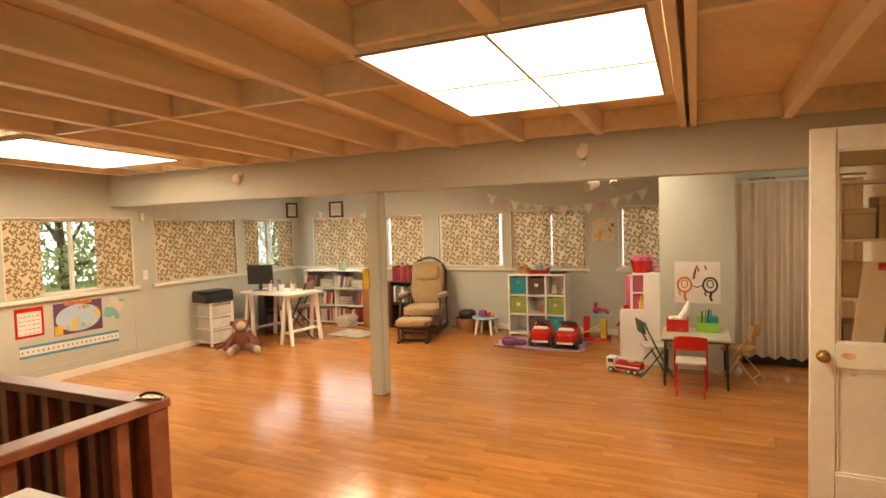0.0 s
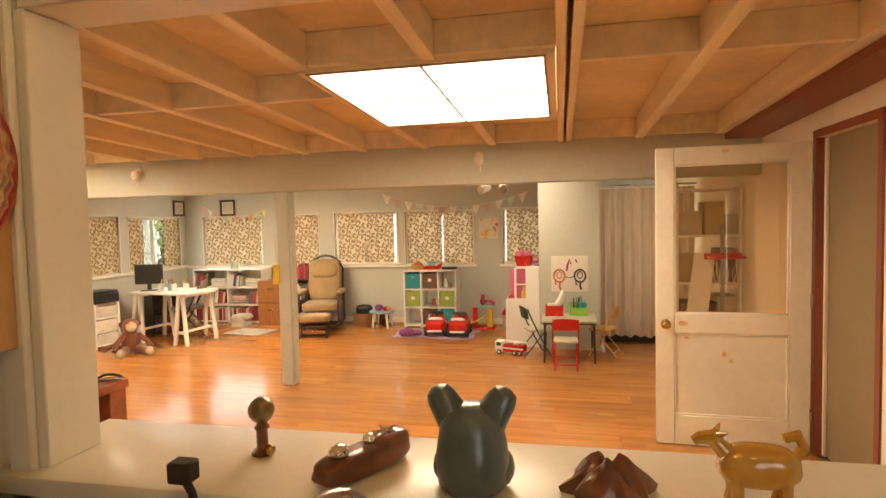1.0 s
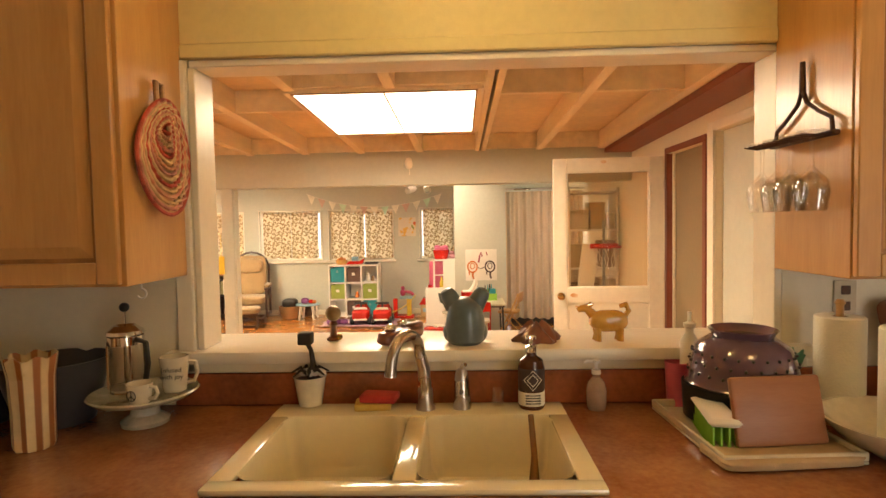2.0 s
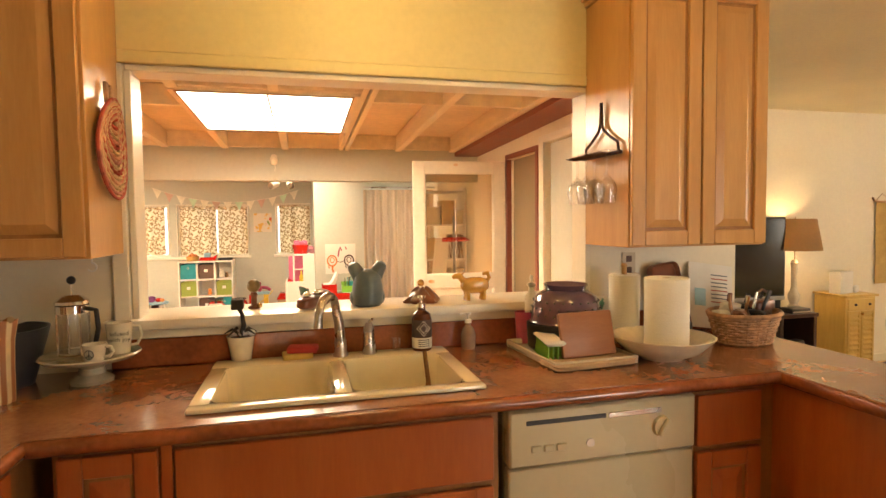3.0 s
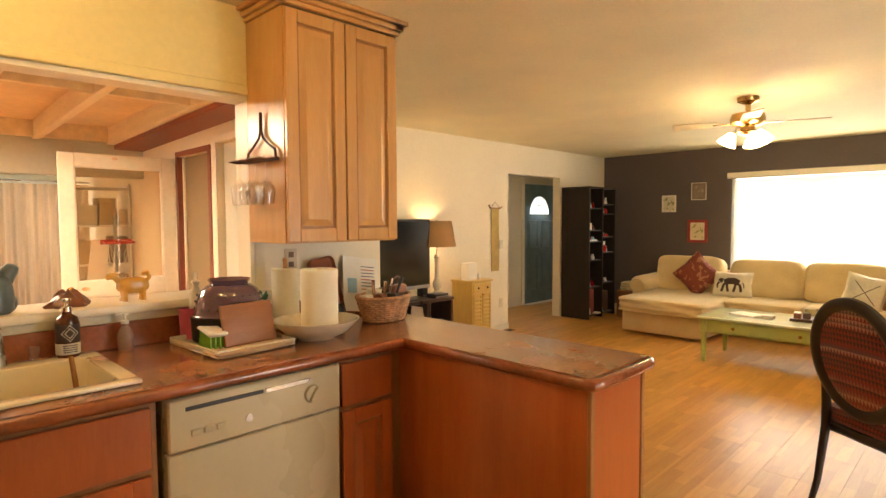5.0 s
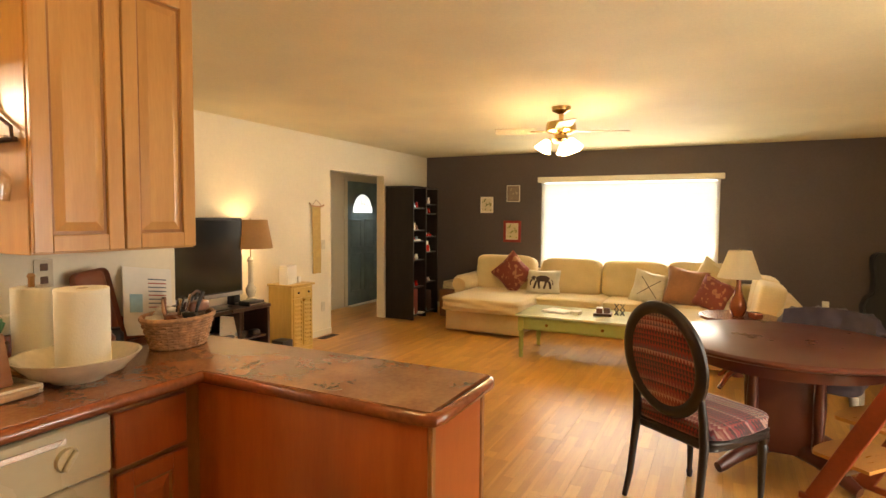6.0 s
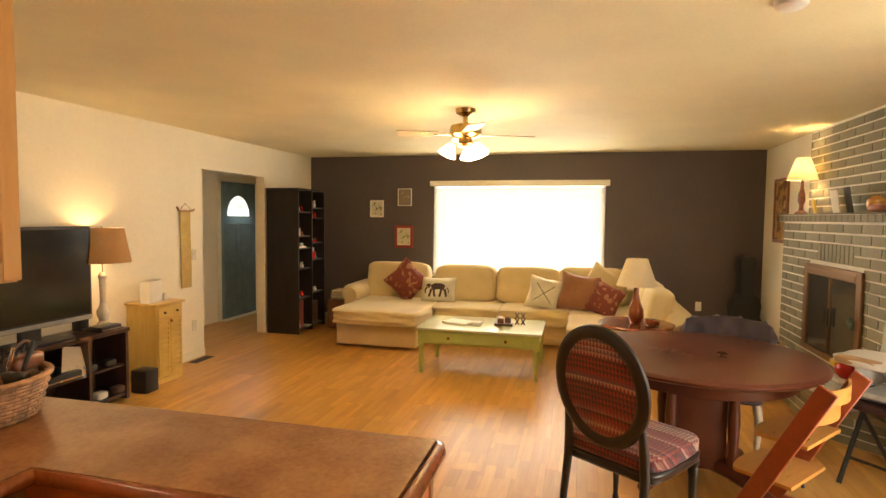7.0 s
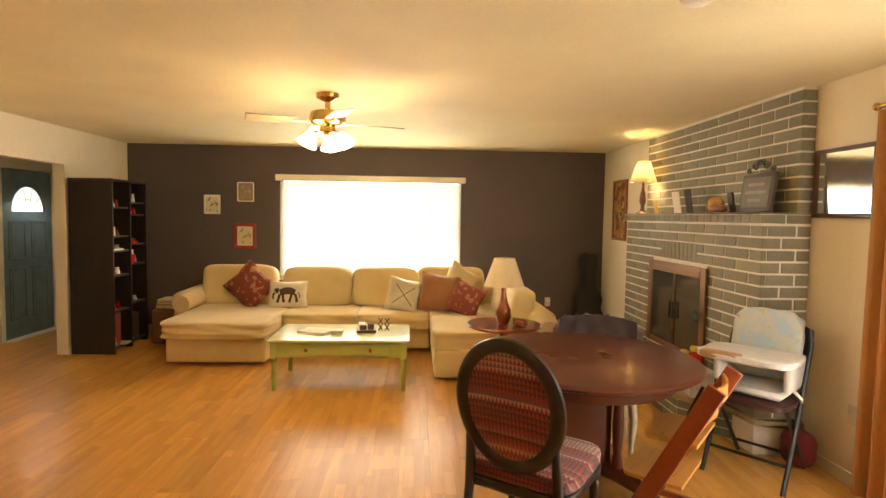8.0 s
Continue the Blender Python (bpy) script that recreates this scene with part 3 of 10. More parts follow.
base = thing("base_cabinet", "honey maple corner base cabinet", "cabinet")
simple("carcass", (KX0 + 0.003, -1.73, 0.0), (-1.035, -0.05, 0.875), MAPLE_DARK, base)
for k in range(2):
    raised_door(0.48, 0.74, "door", base, (-1.012, -0.72 - 0.5 * k - 0.48, 0.115), 90, material=MAPLE_SHADED)
base = thing("base_cabinet", "narrow honey maple cabinet with a drawer beside the dishwasher", "cabinet")
simple("carcass", (0.945, -0.655, 0.0), (1.281, -0.45, 0.875), MAPLE_DARK, base)
simple("drawer_front", (0.955, -0.677, 0.675), (1.215, -0.657, 0.852), MAPLE_SHADED, base, 0.004)
raised_door(0.26, 0.54, "door", base, (0.955, -0.679, 0.115), material=MAPLE_SHADED)
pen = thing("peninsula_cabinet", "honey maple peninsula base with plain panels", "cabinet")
simple("kitchen_panel", (1.282, -1.60, 0.0), (1.30, -0.62, 0.876), MAPLE_SHADED, pen, 0.002)
simple("living_panel", (1.645, -1.60, 0.0), (1.663, -0.003, 0.876), MAPLE_SHADED, pen, 0.002)
simple("end_panel", (1.301, -1.612, 0.0), (1.644, -1.594, 0.876), MAPLE_SHADED, pen, 0.002)
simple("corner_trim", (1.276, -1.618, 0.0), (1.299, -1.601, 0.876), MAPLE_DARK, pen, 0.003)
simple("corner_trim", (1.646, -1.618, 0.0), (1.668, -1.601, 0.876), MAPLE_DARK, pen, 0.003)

dw = thing("dishwasher", "almond white built-in dishwasher with a control panel", "dishwasher")
simple("tub", (0.275, -0.64, 0.02), (0.93, -0.10, 0.872), APPLIANCE, dw)
simple("door", (0.275, -0.690, 0.115), (0.93, -0.642, 0.685), APPLIANCE, dw, 0.006)
panel = simple("control_panel", (0.275, -0.700, 0.690), (0.93, -0.642, 0.868), APPLIANCE, dw, 0.008)
simple("vent", (0.33, -0.7025, 0.822), (0.60, -0.699, 0.836), BLACK, panel, 0.001)
simple("handle_recess", (0.61, -0.7025, 0.820), (0.80, -0.699, 0.838), STEEL, panel, 0.002)
for k in range(3):
    simple("button", (0.345 + 0.042 * k, -0.707, 0.735), (0.380 + 0.042 * k, -0.699, 0.758), APPLIANCE, panel, 0.003)
bm = B()
cyl(bm, (0.545, -0.704, 0.748), (0.545, -0.699, 0.748), 0.014)
part("lamp", bm, STEEL, panel)
bm = B()
cyl(bm, (0.80, -0.712, 0.775), (0.80, -0.699, 0.775), 0.032, 0.036, 20)
box(bm, (0.792, -0.724, 0.745), (0.808, -0.710, 0.805), 0.004, m=Matrix.Translation((0.80, 0, 0.775)) @ pose(0, 0, 0, 0, 35, 0) @ Matrix.Translation((-0.80, 0, -0.775)))
part("dial", bm, APPLIANCE, panel)
simple("kick_plate", (0.275, -0.63, 0.0), (0.93, -0.60, 0.10), BLACK, dw)

# sink
sk = thing("kitchen_sink", "biscuit enamel double-bowl drop-in sink", "sink")
bm = B()
z = 0.936
mx = -0.205
x0, x1, y0, y1 = SX0 - 0.012, SX1 + 0.012, SY0 - 0.012, SY1 + 0.012
bowls = [(x0 + 0.055, mx - 0.028, y0 + 0.05, y1 - 0.115), (mx + 0.028, x1 - 0.055, y0 + 0.05, y1 - 0.115)]
# deck around the bowls
box(bm, (x0, y0, TOP + 0.001), (x1, bowls[0][2], z), 0.006, 2)
box(bm, (x0, bowls[0][3], TOP + 0.001), (x1, y1, z), 0.006, 2)
box(bm, (x0, bowls[0][2] - 0.004, TOP + 0.001), (bowls[0][0], bowls[0][3] + 0.004, z - 0.001), 0.005, 2)
box(bm, (bowls[1][1], bowls[0][2] - 0.004, TOP + 0.001), (x1, bowls[0][3] + 0.004, z - 0.001), 0.005, 2)
box(bm, (bowls[0][1], bowls[0][2] - 0.004, 0.80), (bowls[1][0], bowls[0][3] + 0.004, z - 0.003), 0.008, 2)
part("rim", bm, ENAMEL, sk)
for a, b, c, d in bowls:
    bm = B()

    def ring(inset, zz, a=a, b=b, c=c, d=d):
        r = 0.05
        pts = []
        for cx, cy, s0 in ((b - r, d - r, 0), (a + r, d - r, 90), (a + r, c + r, 180), (b - r, c + r, 270)):
            for k in range(5):
                th = radians(s0 + 22.5 * k)
                q = r - inset if r > inset else 0.01
                pts.append(bm.verts.new((cx + q * math.cos(th), cy + q * math.sin(th), zz)))
        return pts

    rs = [ring(-0.004, z - 0.001), ring(0.004, z - 0.012), ring(0.012, 0.80), ring(0.03, 0.765), ring(0.046, 0.758)]
    for p_, q_ in zip(rs, rs[1:]):
        for k in range(20):
            bm.faces.new((p_[k], p_[(k + 1) % 20], q_[(k + 1) % 20], q_[k]))
    bm.faces.new(rs[-1])
    bowl = part("bowl", bm, ENAMEL, sk)
    bm = B()
    lathe(bm, [(0, 0.002), (0.028, 0.002), (0.042, 0.006), (0.044, 0.0)], 20, ((a + b) / 2, (c + d) / 2, 0.7585))
    part("drain", bm, STEEL, bowl)

fc = thing("faucet", "brushed nickel single-lever arched kitchen faucet", "faucet", (-0.185, -0.105, 0.936))
bm = B()
lathe(bm, [(0, 0), (0.030, 0), (0.030, 0.008), (0.024, 0.016), (0.022, 0.06), (0, 0.06)], 20)
part("base", bm, STEEL, fc)
bm = B()
pts = [(0, 0, 0.05), (-0.004, -0.002, 0.13), (-0.014, -0.008, 0.17)]
pts += [(-0.014 - 0.034 * (1 - math.cos(a)), -0.008 - 0.066 * (1 - math.cos(a)), 0.17 + 0.070 * math.sin(a)) for a in [radians(d) for d in range(15, 166, 15)]]
pts += [(-0.084, -0.142, 0.166), (-0.086, -0.144, 0.138)]
tube(bm, pts, [0.020, 0.0185, 0.017] + [0.016] * 11 + [0.0165, 0.018], 14)
part("spout", bm, STEEL, fc)
bm = B()
lathe(bm, [(0, 0), (0.028, 0), (0.029, 0.01), (0.025, 0.03), (0.021, 0.10), (0.013, 0.12), (0, 0.123)], 20, (0.11, 0.005, 0))
valve = part("valve", bm, STEEL, fc)
bm = B()
tube(bm, [(0.11, 0.005, 0.112), (0.114, -0.001, 0.128), (0.122, -0.011, 0.136)], [0.009, 0.008, 0.006], 8)
part("lever", bm, CHROME, valve)

# ---- living room: large things ----
SOFA = mat("buff chenille upholstery", (0.68, 0.53, 0.28), 0.85, col2=(0.55, 0.41, 0.19), scale=2.5, fine=90, bump=0.25, sheen=0.3)
sofa = thing("sectional_sofa", "buff chenille U-shaped sectional sofa with chaise", "sofa")
bm = B()
box(bm, (6.25, -0.20, 0.03), (7.55, 0.80, 0.30), 0.03, 3)
part("chaise_base", bm, SOFA, sofa)
bm = B()
cushion(bm, (6.86, 0.30, 0.375), (1.42, 1.06, 0.18), 0.16, 14)
part("chaise_cushion", bm, SOFA, sofa)
bm = B()
box(bm, (6.88, -1.88, 0.03), (7.55, -0.20, 0.28), 0.03, 3)
part("seat_base", bm, SOFA, sofa)
for k in range(2):
    bm = B()
    cushion(bm, (7.2, -0.64 - 0.83 * k, 0.36), (0.86, 0.83, 0.19), 0.18, 12, seed=k)
    part("seat_cushion", bm, SOFA, sofa)
bm = B()
box(bm, (5.72, -2.86, 0.03), (7.55, -1.90, 0.30), 0.03, 3)
part("return_base", bm, SOFA, sofa)
for k in range(2):
    bm = B()
    cushion(bm, (6.22 + 0.88 * k, -2.30, 0.375), (0.90, 0.84, 0.19), 0.18, 12, seed=5 + k)
    part("seat_cushion", bm, SOFA, sofa)
bm = B()
box(bm, (7.56, -2.95, 0.03), (7.86, 0.95, 0.66), 0.05, 3)
part("back_frame", bm, SOFA, sofa)
bm = B()
box(bm, (5.9, -3.10, 0.03), (7.55, -2.87, 0.62), 0.05, 3)
part("return_back", bm, SOFA, sofa)
bm = B()
tube(bm, [(6.95, 0.93, 0.52), (7.0, 0.93, 0.53), (7.6, 0.93, 0.54), (7.75, 0.93, 0.52)], [0.10, 0.125, 0.125, 0.10], 16)
box(bm, (6.97, 0.84, 0.03), (7.7, 1.02, 0.5), 0.03, 2)
part("arm", bm, SOFA, sofa)
bm = B()
tube(bm, [(5.66, -2.95, 0.50), (5.72, -2.95, 0.52), (6.6, -2.95, 0.54), (7.2, -2.95, 0.52)], [0.10, 0.125, 0.125, 0.10], 16)
box(bm, (5.70, -3.06, 0.03), (6.4, -2.86, 0.5), 0.03, 2)
part("arm", bm, SOFA, sofa)
for k, (y, w, hgt) in enumerate(((0.42, 0.88, 0.50), (-0.52, 0.84, 0.47), (-1.35, 0.82, 0.46), (-2.15, 0.84, 0.50))):
    bm = B()
    cushion(bm, (7.50, y, 0.655), (0.29, w, hgt + 0.03), 0.34, 14, pose(0, 0, 0, 0, 12, 0), seed=11 + k)
    pad = part("back_cushion", bm, SOFA, sofa)
    bm = B()
    mm = Matrix.Translation((7.50, y, 0.655)) @ pose(0, 0, 0, 0, 12, 0)
    rim = []
    for j in range(40):
        a = 2 * math.pi * j / 40
        cx, cz = math.cos(a), math.sin(a)
        q = (abs(cx) ** 5 + abs(cz) ** 5) ** 0.2
        rim.append(mm @ Vector((-0.075, 0.482 * w * cx / q, 0.482 * hgt * cz / q)))
    tube(bm, rim, 0.008, 6, True)
    part("piping", bm, SOFA, pad)
for k, x in enumerate((6.35, 7.05)):
    bm = B()
    cushion(bm, (x, -2.78, 0.62), (0.68, 0.25, 0.42), 0.32, 10, pose(0, 0, 0, 10, 0, 0), seed=21 + k)
    part("back_cushion", bm, SOFA, sofa)

GREEN = mat("pale green painted wood", (0.42, 0.49, 0.13), 0.42, col2=(0.36, 0.38, 0.11), scale=4, fine=30, bump=0.06)
GREENTOP = mat("pale glazed table top", (0.62, 0.64, 0.40), 0.16, var=0.06, scale=4, coat=0.5)
ct = thing("coffee_table", "pale green painted coffee table with a drawer and turned legs", "table", (5.78, -1.05, 0))
simple("tabletop", (-0.37, -0.62, 0.435), (0.37, 0.62, 0.46), GREENTOP, ct, 0.006)
bm = B()
box(bm, (-0.335, -0.58, 0.30), (0.335, 0.58, 0.434), 0.004)
part("apron", bm, GREEN, ct)
dr = simple("drawer_front", (-0.347, -0.45, 0.318), (-0.334, 0.45, 0.420), GREEN, ct, 0.004)
for y in (-0.28, 0.28):
    bm = B()
    lathe(bm, [(0, 0), (0.006, 0), (0.007, 0.012), (0.017, 0.02), (0.013, 0.03), (0, 0.032)], 12, m=pose(-0.346, y, 0.368, 0, -90, 0))
    part("knob", bm, BRASS, dr)
for sx in (-1, 1):
    for sy in (-1, 1):
        bm = B()
        box(bm, (sx * 0.315 - 0.03, sy * 0.565 - 0.03, 0.285), (sx * 0.315 + 0.03, sy * 0.565 + 0.03, 0.434), 0.004)
        lathe(bm, [(0, 0), (0.018, 0), (0.022, 0.02), (0.020, 0.06), (0.028, 0.13), (0.022, 0.20), (0.029, 0.24), (0.024, 0.27), (0.03, 0.286), (0, 0.287)], 14, (sx * 0.315, sy * 0.565, 0))
        part("leg", bm, GREEN, ct)

bk = thing("bookcase", "black-brown two-column bookcase against the wall", "bookcase")
for x in (6.715, 7.085, 7.455):
    simple("upright", (x - 0.012, 1.53, 0.0), (x + 0.012, 1.985, 1.88), BLACKWOOD, bk, 0.002)
simple("top", (6.70, 1.525, 1.881), (7.47, 1.988, 1.90), BLACKWOOD, bk, 0.002)
simple("back", (6.728, 1.975, 0.03), (7.442, 1.986, 1.88), BLACKWOOD, bk)
SHELVES = [(6.728, 7.072, (0.06, 0.46, 0.85, 1.12, 1.28, 1.60)), (7.098, 7.442, (0.06, 0.50, 0.95, 1.18, 1.52, 1.66))]
for a, b, zs in SHELVES:
    for z in zs:
        simple("shelf", (a, 1.55, z - 0.018), (b, 1.974, z), BLACKWOOD, bk, 0.001)

# dining table
TABLE = mat("dark cherry table finish", (0.115, 0.030, 0.018), 0.30, col2=(0.104, 0.027, 0.0165), scale=2, fine=9, stretch=(1, 1, 1), coat=0.1)
dt = thing("dining_table", "round dark cherry pedestal dining table", "table", (3.77, -2.70, 0))
dt.scale = (0.88, 0.88, 1.0)
bm = B()
lathe(bm, [(0, 0.712), (0.70, 0.712), (0.735, 0.716), (0.752, 0.727), (0.755, 0.738), (0.742, 0.750), (0.73, 0.753), (0, 0.753)], 72)
part("tabletop", bm, TABLE, dt)
bm = B()
lathe(bm, [(0, 0.63), (0.60, 0.63), (0.605, 0.64), (0.605, 0.7115), (0, 0.7115)], 64)
part("apron", bm, TABLE, dt)
bm = B()
box(bm, (-0.16, -0.16, 0.10), (0.16, 0.16, 0.629), 0.012, 2)
part("pedestal", bm, TABLE, dt)
for sx, sy in ((1, 1), (1, -1), (-1, 1), (-1, -1)):
    bm = B()
    lathe(bm, [(0, 0.10), (0.035, 0.10), (0.04, 0.16), (0.028, 0.24), (0.038, 0.40), (0.028, 0.56), (0.04, 0.628), (0, 0.629)], 14, (0.19 * sx, 0.19 * sy, 0))
    part("column", bm, TABLE, dt)
for k in range(4):
    bm = B()
    pts = [(0.12, 0, 0.13), (0.26, 0, 0.12), (0.40, 0, 0.085), (0.50, 0, 0.045), (0.54, 0, 0.033)]
    vs = tube(bm, pts, [0.055, 0.052, 0.045, 0.038, 0.032], 10)
    bmesh.ops.transform(bm, matrix=pose(0, 0, 0, 0, 0, 45 + 90 * k), verts=vs)
    part("foot", bm, TABLE, dt)

# ---- playroom: lights, windows, curtains, door, rail ----
DIFFUSER = glow_mat("lit acrylic diffuser", (1.0, 0.90, 0.74), 6.0)
LIGHT_FRAME = mat("tan light frame", (0.48, 0.33, 0.18), 0.5)


def panel_light(x0, x1, y0, y1, z, label):
    t = thing("ceiling_light", label, "ceiling light", ((x0 + x1) / 2, (y0 + y1) / 2, z), group="ceiling light panels")
    w, h = (x1 - x0) / 2, (y1 - y0) / 2
    if y1 < 4:
        t.matrix_basis = t.matrix_basis @ pose(0, 0, 0, -1.6, 0, 0)
    bm = B()
    for a, b in (((-w, -h), (w, -h + 0.012)), ((-w, h - 0.012), (w, h)), ((-w, -h + 0.012), (-w + 0.012, h - 0.012)), ((w - 0.012, -h + 0.012), (w, h - 0.012)),
                 ((-0.006, -h + 0.012), (0.006, h - 0.012)), ((-w + 0.012, -0.005), (-0.006, 0.005)), ((0.006, -0.005), (w - 0.012, 0.005))):
        box(bm, (*a, -0.004), (*b, 0.016))
    part("frame", bm, LIGHT_FRAME, t)
    # Added strips close the gap, so no glow spills onto joists beside the panel.
    if y1 < 4:
        bm = B()
        for a, b in (((-w - 0.04, -h - 0.012), (w + 0.04, -h)), ((-w - 0.04, h), (w + 0.04, h + 0.03)), ((-w - 0.04, -h), (-w, h)), ((w, -h), (w + 0.04, h))):
            box(bm, (*a, 0.004), (*b, 0.030))
        part("edge_trim", bm, JOIST, t)
    for sx in (-1, 1):
        for sy in (-1, 1):
            a, b = sorted((sx * 0.006, sx * (w - 0.012)))
            c, d = sorted((sy * 0.005, sy * (h - 0.012)))
            simple("diffuser", (a, c, 0.002), (b, d, 0.010), DIFFUSER, t)


panel_light(-1.085, 0.045, 1.60, 2.89, 2.270, "lit four-pane acrylic light panel between the joists")
panel_light(-0.95, 0.10, 4.75, 5.70, 2.235, "lit acrylic light panel beyond the beam")
panel_light(-4.3, -3.2, 4.9, 6.1, 2.235, "lit acrylic light panel beyond the beam")
panel_light(-5.24, -4.14, 2.03, 3.37, 2.262, "lit four-pane acrylic light panel over the stairs side")

CURTAIN = cloth_mat("cream curtain with brown medallion print", (0.74, 0.60, 0.38), 0.30, var=0.06, pattern=(0.29, 0.175, 0.072))
SHEER = cloth_mat("plain cream drape", (0.56, 0.41, 0.26), 0.40, var=0.10, scale=2, stretch=(5, 5, 0.6))
PANE = GLASS


def curtain(parent, p, q, z0, z1, depth, waves, material=CURTAIN, name="curtain"):
    """A hanging cloth from p to q in plan, with soft folds that open downwards."""
    p, q = Vector(p), Vector(q)
    d = (q - p)
    nrm = Vector((-d.y, d.x)).normalized()
    ph = random.random() * 6
    bm = B()

    def f(u, v):
        a = ph + waves * 2 * math.pi * u + 0.7 * math.sin(5 * u + ph)
        k = depth * (0.45 + 0.55 * (1 - v)) * math.sin(a)
        c = p + d * u + nrm * k
        return (c.x, c.y, z0 + (z1 - z0) * v + 0.006 * math.sin(a * 0.5) * (1 - v))

    sheet(bm, f, max(24, int(waves * 10)), 8)
    return part(name, bm, material, parent)


def window_unit(name, axis, u0, u1, z0, z1, face, label, drapes):
    """A white slider window in a wall hole. axis: 'x' for a wall along y at x = face (room towards +x), 'y' for one along x at y = face (room towards -y)."""
    w = thing(name, label, "window", kind="structure")
    s = 1 if axis == "x" else -1

    def P(u, d, z):      # d: metres from the face into the wall
        return (face - d, u, z) if axis == "x" else (u, face + d, z)

    bm = B()
    for a, b, c, d in ((u0, u1, z0, z0 + 0.035), (u0, u1, z1 - 0.035, z1), (u0, u0 + 0.035, z0 + 0.035, z1 - 0.035), (u1 - 0.035, u1, z0 + 0.035, z1 - 0.035), ((u0 + u1) / 2 - 0.018, (u0 + u1) / 2 + 0.018, z0 + 0.035, z1 - 0.035)):
        q0, q1 = P(a, 0.035, c), P(b, 0.085, d)
        box(bm, q0, q1, 0.003)
    part("window_frame", bm, TRIM, w)
    bm = B()
    for a, b, c, d in ((u0 - 0.014, u1 + 0.014, z1 + 0.001, z1 + 0.016), (u0 - 0.014, u0 - 0.001, z0, z1), (u1 + 0.001, u1 + 0.014, z0, z1)):
        box(bm, P(a, -0.012, c), P(b, -0.001, d), 0.002)
    part("casing", bm, TRIM, w)
    for a, b in ((u0 + 0.036, (u0 + u1) / 2 - 0.019), ((u0 + u1) / 2 + 0.019, u1 - 0.036)):
        bm = B()
        box(bm, P(a, 0.058, z0 + 0.036), P(b, 0.062, z1 - 0.036))
        g = part("pane", bm, PANE, w)
        g.visible_shadow = False
    bm = B()
    q0, q1 = P(u0 + 0.004, 0.016, z1 - 0.022), P(u1 - 0.004, 0.016, z1 - 0.022)
    cyl(bm, q0, q1, 0.005, n=8)
    part("curtain_rod", bm, TRIM, w)
    for a, b, waves, lift in drapes:
        a, b = u0 + (u1 - u0) * a, u0 + (u1 - u0) * b
        q0, q1 = P(a, 0.015, 0)[:2], P(b, 0.015, 0)[:2]
        curtain(w, q0, q1, z0 + 0.015 + lift, z1 - 0.012, 0.011, waves)
    return w


window_unit("window_1", "x", *WINS[0], PX0, "white slider window with patterned curtains drawn half open", [(0.0, 0.26, 4, 0), (0.68, 1.0, 4, 0)])
window_unit("window_2", "x", *WINS[1], PX0, "white slider window with patterned curtains drawn shut", [(0.0, 0.52, 3, 0), (0.525, 1.0, 3, 0)])
window_unit("window_3", "x", *WINS[2], PX0, "white slider window with patterned curtains half open", [(0.0, 0.28, 3, 0), (0.68, 1.0, 3, 0)])
for i, (w_, d_) in enumerate(zip(FWINS, ([(0.04, 0.98, 4, 0)], [(0.14, 0.98, 4, 0)], [(0.05, 0.5, 4, 0.02), (0.51, 0.95, 4, 0.02)], [(0.03, 0.55, 4, 0), (0.56, 0.99, 4, 0)], [(0.09, 1.0, 3, 0)]))):
    window_unit("window_%d" % (i + 4), "y", *w_, PY1, "white window behind a patterned cream and brown curtain", d_)

# glass door in the alcove, behind a long drape
gd = thing("door_glass", "glazed white door behind a long drape", "door", kind="structure")
bm = B()
for a, b, c, d in ((0.62, 1.62, 0.05, 0.13), (0.62, 1.62, 1.92, 2.0), (0.62, 0.70, 0.13, 1.92), (1.54, 1.62, 0.13, 1.92)):
    box(bm, (a, PY1 + 0.03, c), (b, PY1 + 0.08, d), 0.004)
part("frame", bm, TRIM, gd)
bm = B()
box(bm, (0.70, PY1 + 0.052, 0.13), (1.54, PY1 + 0.058, 1.92))
part("pane", bm, PANE, gd).visible_shadow = False
dr = thing("drape", "long cream drape on hooks hanging before the alcove", "curtain")
curtain(dr, (0.565, 6.30), (1.66, 6.22), 0.10, 1.93, 0.065, 9, SHEER, "cloth")
bm = B()
cyl(bm, (0.548, 6.26, 1.965), (1.698, 6.26, 1.965), 0.011)
part("rod", bm, STEEL, dr)
for k in range(9):
    bm = B()
    x = 0.60 + 0.125 * k
    tube(bm, [(x + 0.016 * math.sin(a), 6.26, 1.965 + 0.020 * math.cos(a)) for a in [i * math.pi / 6 for i in range(12)]], 0.0025, 6, True)
    part("hook", bm, STEEL, dr)
# Dark object behind the drape, widened to cover a brightly lit floor strip.
bx = solid("storage_chest", "low dark block behind the drape, widened to hide lit floor", "chest", (lambda b: (box(b, (-0.54, -0.20, 0), (0.49, 0.20, 0.13), 0.01), b)[1])(B()), BLACK, (1.18, 6.55, 0))

plain_tan = mat("tan satin door paint", (0.26, 0.19, 0.105), 0.45, var=0.06)
# east wall: doorways
bm = B()
for y in (2.335, 3.085):
    box(bm, (PX1 - 0.012, y - 0.03, 0), (PX1 + 0.125, y + 0.022, 2.05), 0.003)
box(bm, (PX1 - 0.012, 2.305, 2.051), (PX1 + 0.125, 3.107, 2.10), 0.003)
setting("trim_doorway", "red-brown painted door frame", bm, REDBOARD, "trim")
bm = B()
box(bm, (PX1 - 0.018, 2.172, 0), (PX1 - 0.001, 2.262, 2.16), 0.004)
box(bm, (PX1 - 0.018, 1.15, 0), (PX1 - 0.001, 1.238, 2.16), 0.004)
